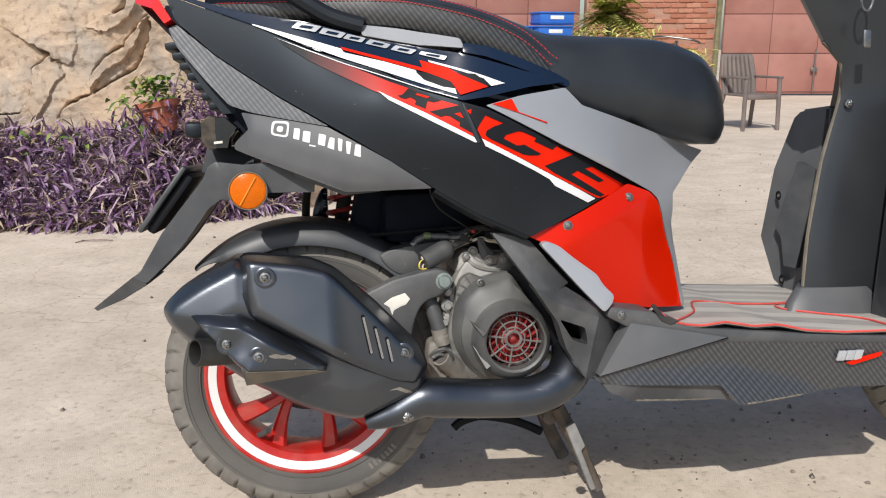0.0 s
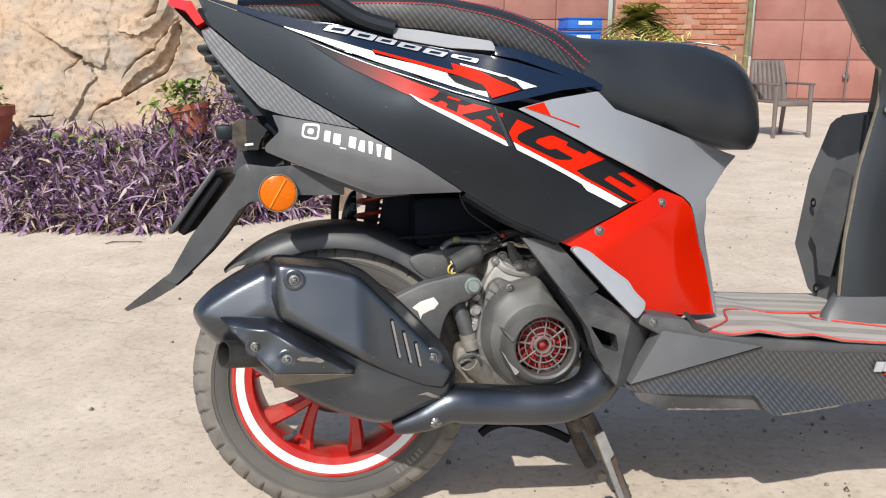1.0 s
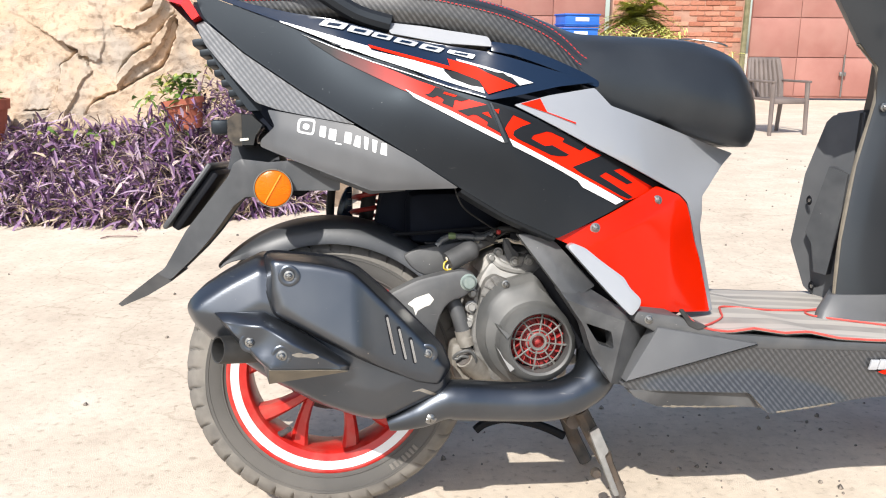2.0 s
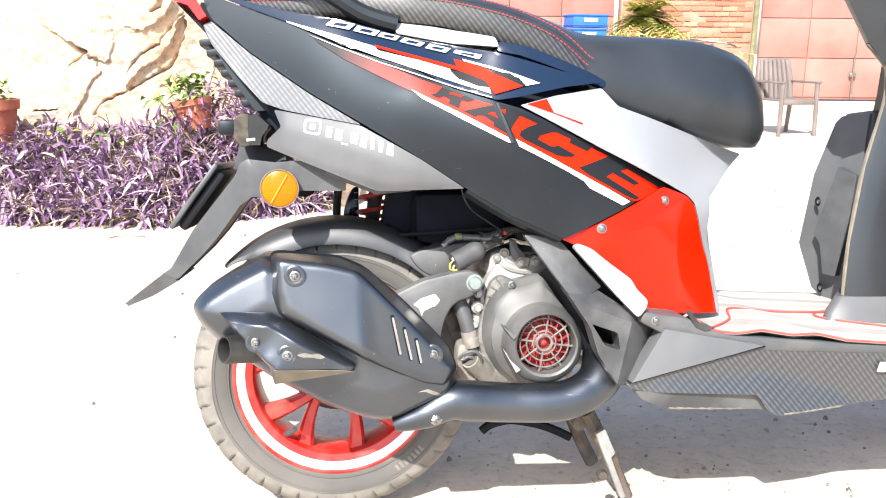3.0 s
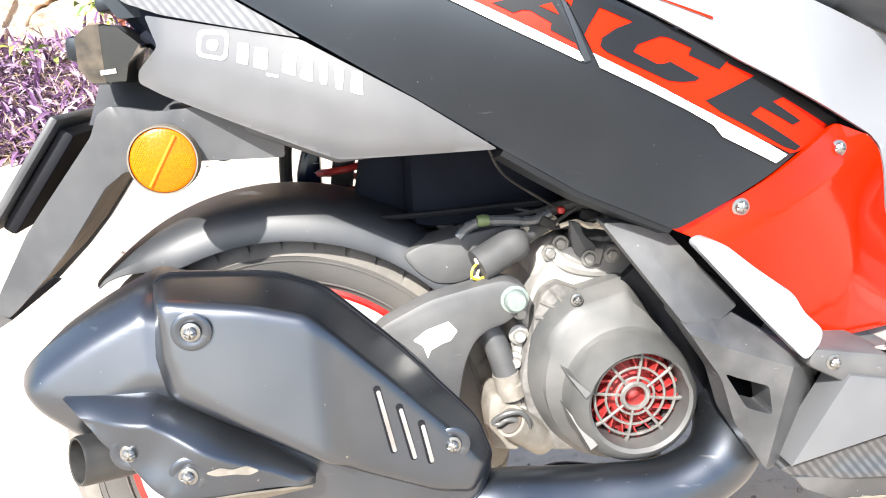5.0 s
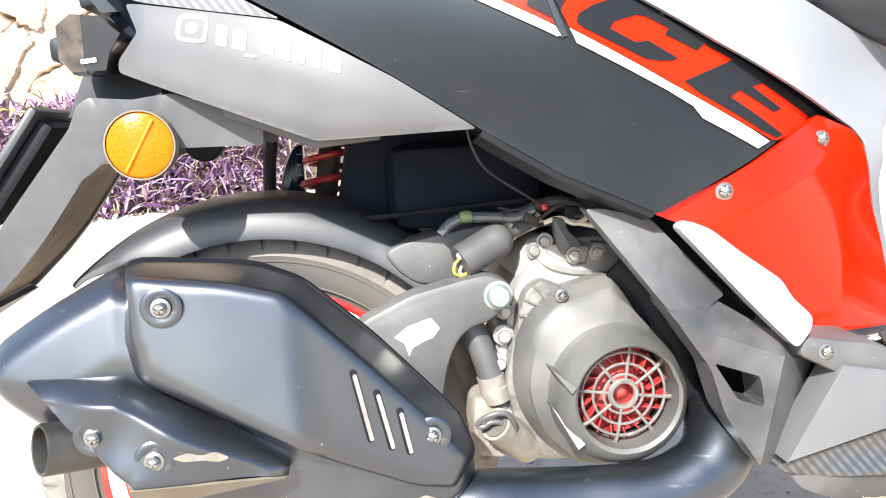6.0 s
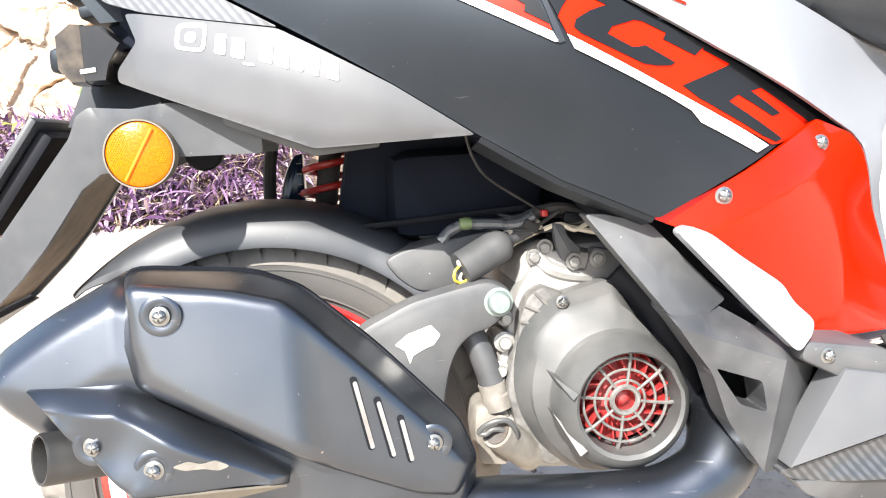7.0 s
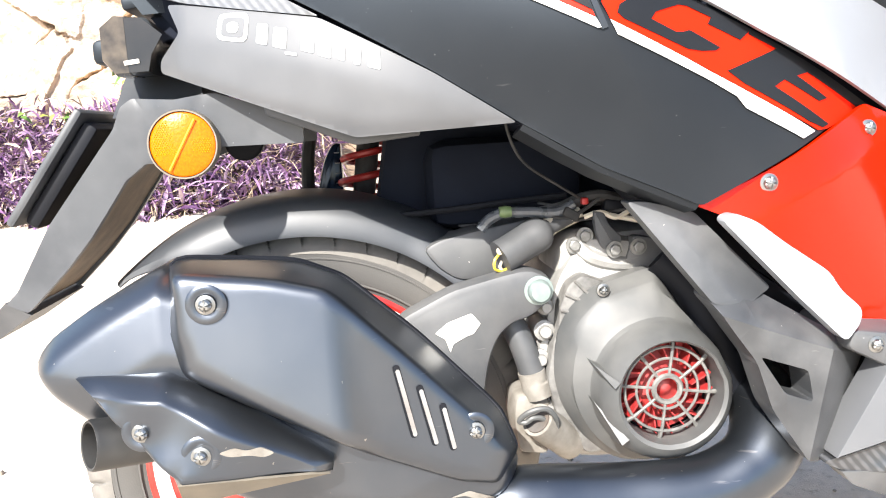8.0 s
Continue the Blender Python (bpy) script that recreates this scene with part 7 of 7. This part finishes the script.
for i in range(-12, 13):
    for j in range(-12, 13):
        u, v = .0020 * (i + .5 * (j % 2)), .0018 * j
        near_left = u < -.006 - .25 * v and v > -.008
        near_right = u > .007 and abs(v + .1 * u) < .006
        if math.hypot(u, v) > .0235 or not (near_left or near_right):
            continue
        ring = [bm.verts.new((RX + u + .0007 * math.cos(q), -.1716, RZ + v + .0007 * math.sin(q))) for q in (0.5, 2.07, 3.64, 5.21)]
        tip = bm.verts.new((RX + u, -.1724, RZ + v))
        for k in range(4):
            bm.faces.new((ring[k - 1], ring[k], tip))
part("prism_field", bm, M["amber_rib"], refl, "field of tiny bright prisms")

# ---- brick courses of the pier ----
brick_me = bpy.data.meshes.new("brick")
bb = box(.222, .03, .066, (0, 0, 0), .006, seg=1)
bb.to_mesh(brick_me)
bb.free()
finish(brick_me, M["brick"], 40)
rnd = random.Random(5)
for j in range(26):
    for i in range(9):
        if rnd.random() < .06:
            continue
        if 2.28 + .235 * i + (.117 if j % 2 else 0) > 4.14:
            continue
        b = new("brick", brick_me)
        b.parent = pier
        b.location = (2.28 + .235 * i + (.117 if j % 2 else 0), GATE_Y - .052 + rnd.uniform(-.006, .006), .06 + .078 * j)
        b.rotation_euler = (rnd.uniform(-.02, .02), rnd.uniform(-.015, .015), rnd.uniform(-.03, .03))


# ---- plants at the far wall ----
def palm(at, n, seed, label):
    p = thing("palm", pose(*at), label, "plant")
    rnd = random.Random(seed)
    part("trunk", tube([(0, 0, 0), (.02, 0, .5), (0, .02, 1.3)], [.09, .07, .06], sides=8), M["chair"], p)
    verts, faces = [], []
    for k in range(n):
        az, el, ln = rnd.uniform(0, 6.28), rnd.uniform(-.2, 1.2), rnd.uniform(.5, .9)
        d = Vector((math.cos(az) * math.cos(el), math.sin(az) * math.cos(el), math.sin(el)))
        side = d.cross(Vector((0, 0, 1))).normalized()
        for s in range(14):
            f = (s + 1) / 14
            base = Vector((0, 0, 1.25)) + d * ln * f - Vector((0, 0, .7 * ln * f * f))
            for sg in (-1, 1):
                tip = base + (side * sg * .9 + d * .6 - Vector((0, 0, .35))) * .26 * (1.1 - f)
                w = (tip - base).cross(Vector((0, 0, 1))).normalized() * .03
                b = len(verts)
                verts.extend([tuple(base - w), tuple(base + w), tuple(tip)])
                faces.append((b, b + 1, b + 2))
    me = bpy.data.meshes.new("fronds")
    me.from_pydata(verts, [], faces)
    finish(me, M["palm"], 80)
    ob = new("fronds", me)
    ob.parent = p
    return p


palm((2.35, 12.6, -.05), 95, 4, "small palm with yellowing fronds before the brick wall")


def dry_spot(r):
    x = r.uniform(1.7, 3.6)
    if r.random() < .5 and x < 2.55:
        return x, r.uniform(11.45, 11.7), r.uniform(.2, .75), r.uniform(0, 6.28)
    return x, r.uniform(11.5, 13.2), .45 + r.random() * (.55 if x < 2.9 else .25), r.uniform(0, 6.28)


leafy("dry_shrubs", leaves(1500, dry_spot, (.08, .25), (.012, .03), (-.3, 1.3), 11), M["palm"], "dry yellow-green shrubs on the ledge", "plant")
solid("post", tube([(4.17, 13.45, 0), (4.19, 13.45, 1.6), (4.16, 13.45, 3.2)], .045, sides=8), M["green_post"], "thin weathered post beside the gate", "post")
lock = thing("gate_bolt", pose(5.78, 13.56, .36), "steel slide bolt on the gate", "gate bolt")
part("bar", tube([(0, -.03, -.3), (0, -.03, .35)], .014), M["steel"], lock)
part("hasp", box(.10, .03, .06, (0, -.02, .05), .006), M["steel"], lock)


# ---- motorcycle parked by the wall ----
def motorcycle(m):
    b = thing("motorcycle", m, "small dark motorcycle seen from behind in the yard", "motorcycle")
    w = new("rear_wheel")
    w.parent = b
    w.location = (0, 0, .29)
    ty = [(.22, -.04), (.27, -.045), (.285, -.025), (.29, 0), (.285, .025), (.27, .045), (.22, .04), (.21, 0)]
    part("tyre", lathe(ty, seg=40, axis="x", closed=True), M["rubber"], w)
    part("hub", lathe([(0, -.06), (.06, -.06), (.07, 0), (.06, .06), (0, .06)], seg=20, axis="x"), M["steel"], w)
    part("rear_fender", box(.12, .30, .26, (0, -.14, .56), .05, turn=pose(0, 0, 0, -25, 0, 0)), M["void"], b)
    part("tail_light", box(.13, .05, .09, (0, -.28, .74), .02), M["lamp_red"], b, "red tail light")
    part("plate", box(.2, .012, .12, (0, -.30, .60), .004), M["white_ink"], b, "blank white plate")
    part("flap", box(.16, .012, .16, (0, -.29, .44), .01), M["rubber"], b, "black mud flap")
    part("seat", box(.24, .62, .09, (0, .08, .82), .04), M["seat"], b)
    for s in (-1, 1):
        part("shock", tube([(s * .13, .02, .34), (s * .13, -.06, .72)], .025), M["steel"], b)
        part("turn_light", box(.07, .05, .05, (s * .16, -.24, .70), .018), M["orange"], b, "amber turn light")
    part("silencer", tube([(.16, .55, .30), (.18, -.25, .34)], .04, sides=14), M["steel"], b, "chrome silencer")
    part("engine", box(.26, .34, .30, (0, .55, .40), .05), M["alu"], b)
    part("tank", box(.26, .42, .22, (0, .62, .84), .09), M["gloss"], b)
    part("handlebar", tube(curve([(-.36, .80, 1.02), (-.2, .92, 1.05), (.2, .92, 1.05), (.36, .80, 1.02)]), .014), M["steel"], b)
    part("fork", tube([(0, .95, 1.0), (0, 1.25, .30)], .03), M["steel"], b)
    part("front_wheel", lathe(ty, seg=40, axis="x", closed=True, centre=(0, 1.27, .29)), M["rubber"], b)
    part("grab_frame", tube(curve([(-.13, .1, .8), (-.15, -.2, .84), (0, -.28, .85), (.15, -.2, .84), (.13, .1, .8)]), .012), M["steel"], b)
    return b


motorcycle(pose(2.60, 10.4, 0, 0, 7, -18) @ Matrix.Scale(0.84, 4))

# ---- litter on the yard ----
twig = thing("twig", pose(-1.44, 3.30, .004) @ Matrix.Scale(.6, 4), "dry forked twig on the concrete", "twig")
part("stem", tube(curve([(-.10, .03, 0), (-.03, .02, .006), (.06, .03, .004), (.11, .035, .002)]), .004, sides=6), M["leafstem"], twig)
part("fork", tube(curve([(-.10, .03, 0), (-.09, .0, .004), (-.12, -.03, 0)]), .004, sides=6), M["leafstem"], twig)


def pebbles():
    rnd = random.Random(8)
    bm = bmesh.new()
    spots = [(rnd.uniform(-2.2, 2.4), rnd.uniform(.9, 6.5), rnd.uniform(.002, .006)) for _ in range(240)]
    spots += [(rnd.uniform(-.3, 1.5), rnd.uniform(1.3, 2.6), .0022 + .005 * rnd.random() ** 3) for _ in range(260)]
    for x, y, r in spots:
        out = bmesh.ops.create_icosphere(bm, subdivisions=1, radius=r, matrix=pose(x, y, r * .3, rnd.uniform(0, 90), rnd.uniform(0, 90), 0))
        for v in out["verts"]:
            v.co += Vector((rnd.uniform(-1, 1), rnd.uniform(-1, 1), rnd.uniform(-1, 1))) * r * .25
    return bm


solid("pebbles", pebbles(), M["pebble"], "scattered small stones and crumbs on the concrete", "pebbles", kind="stuff")
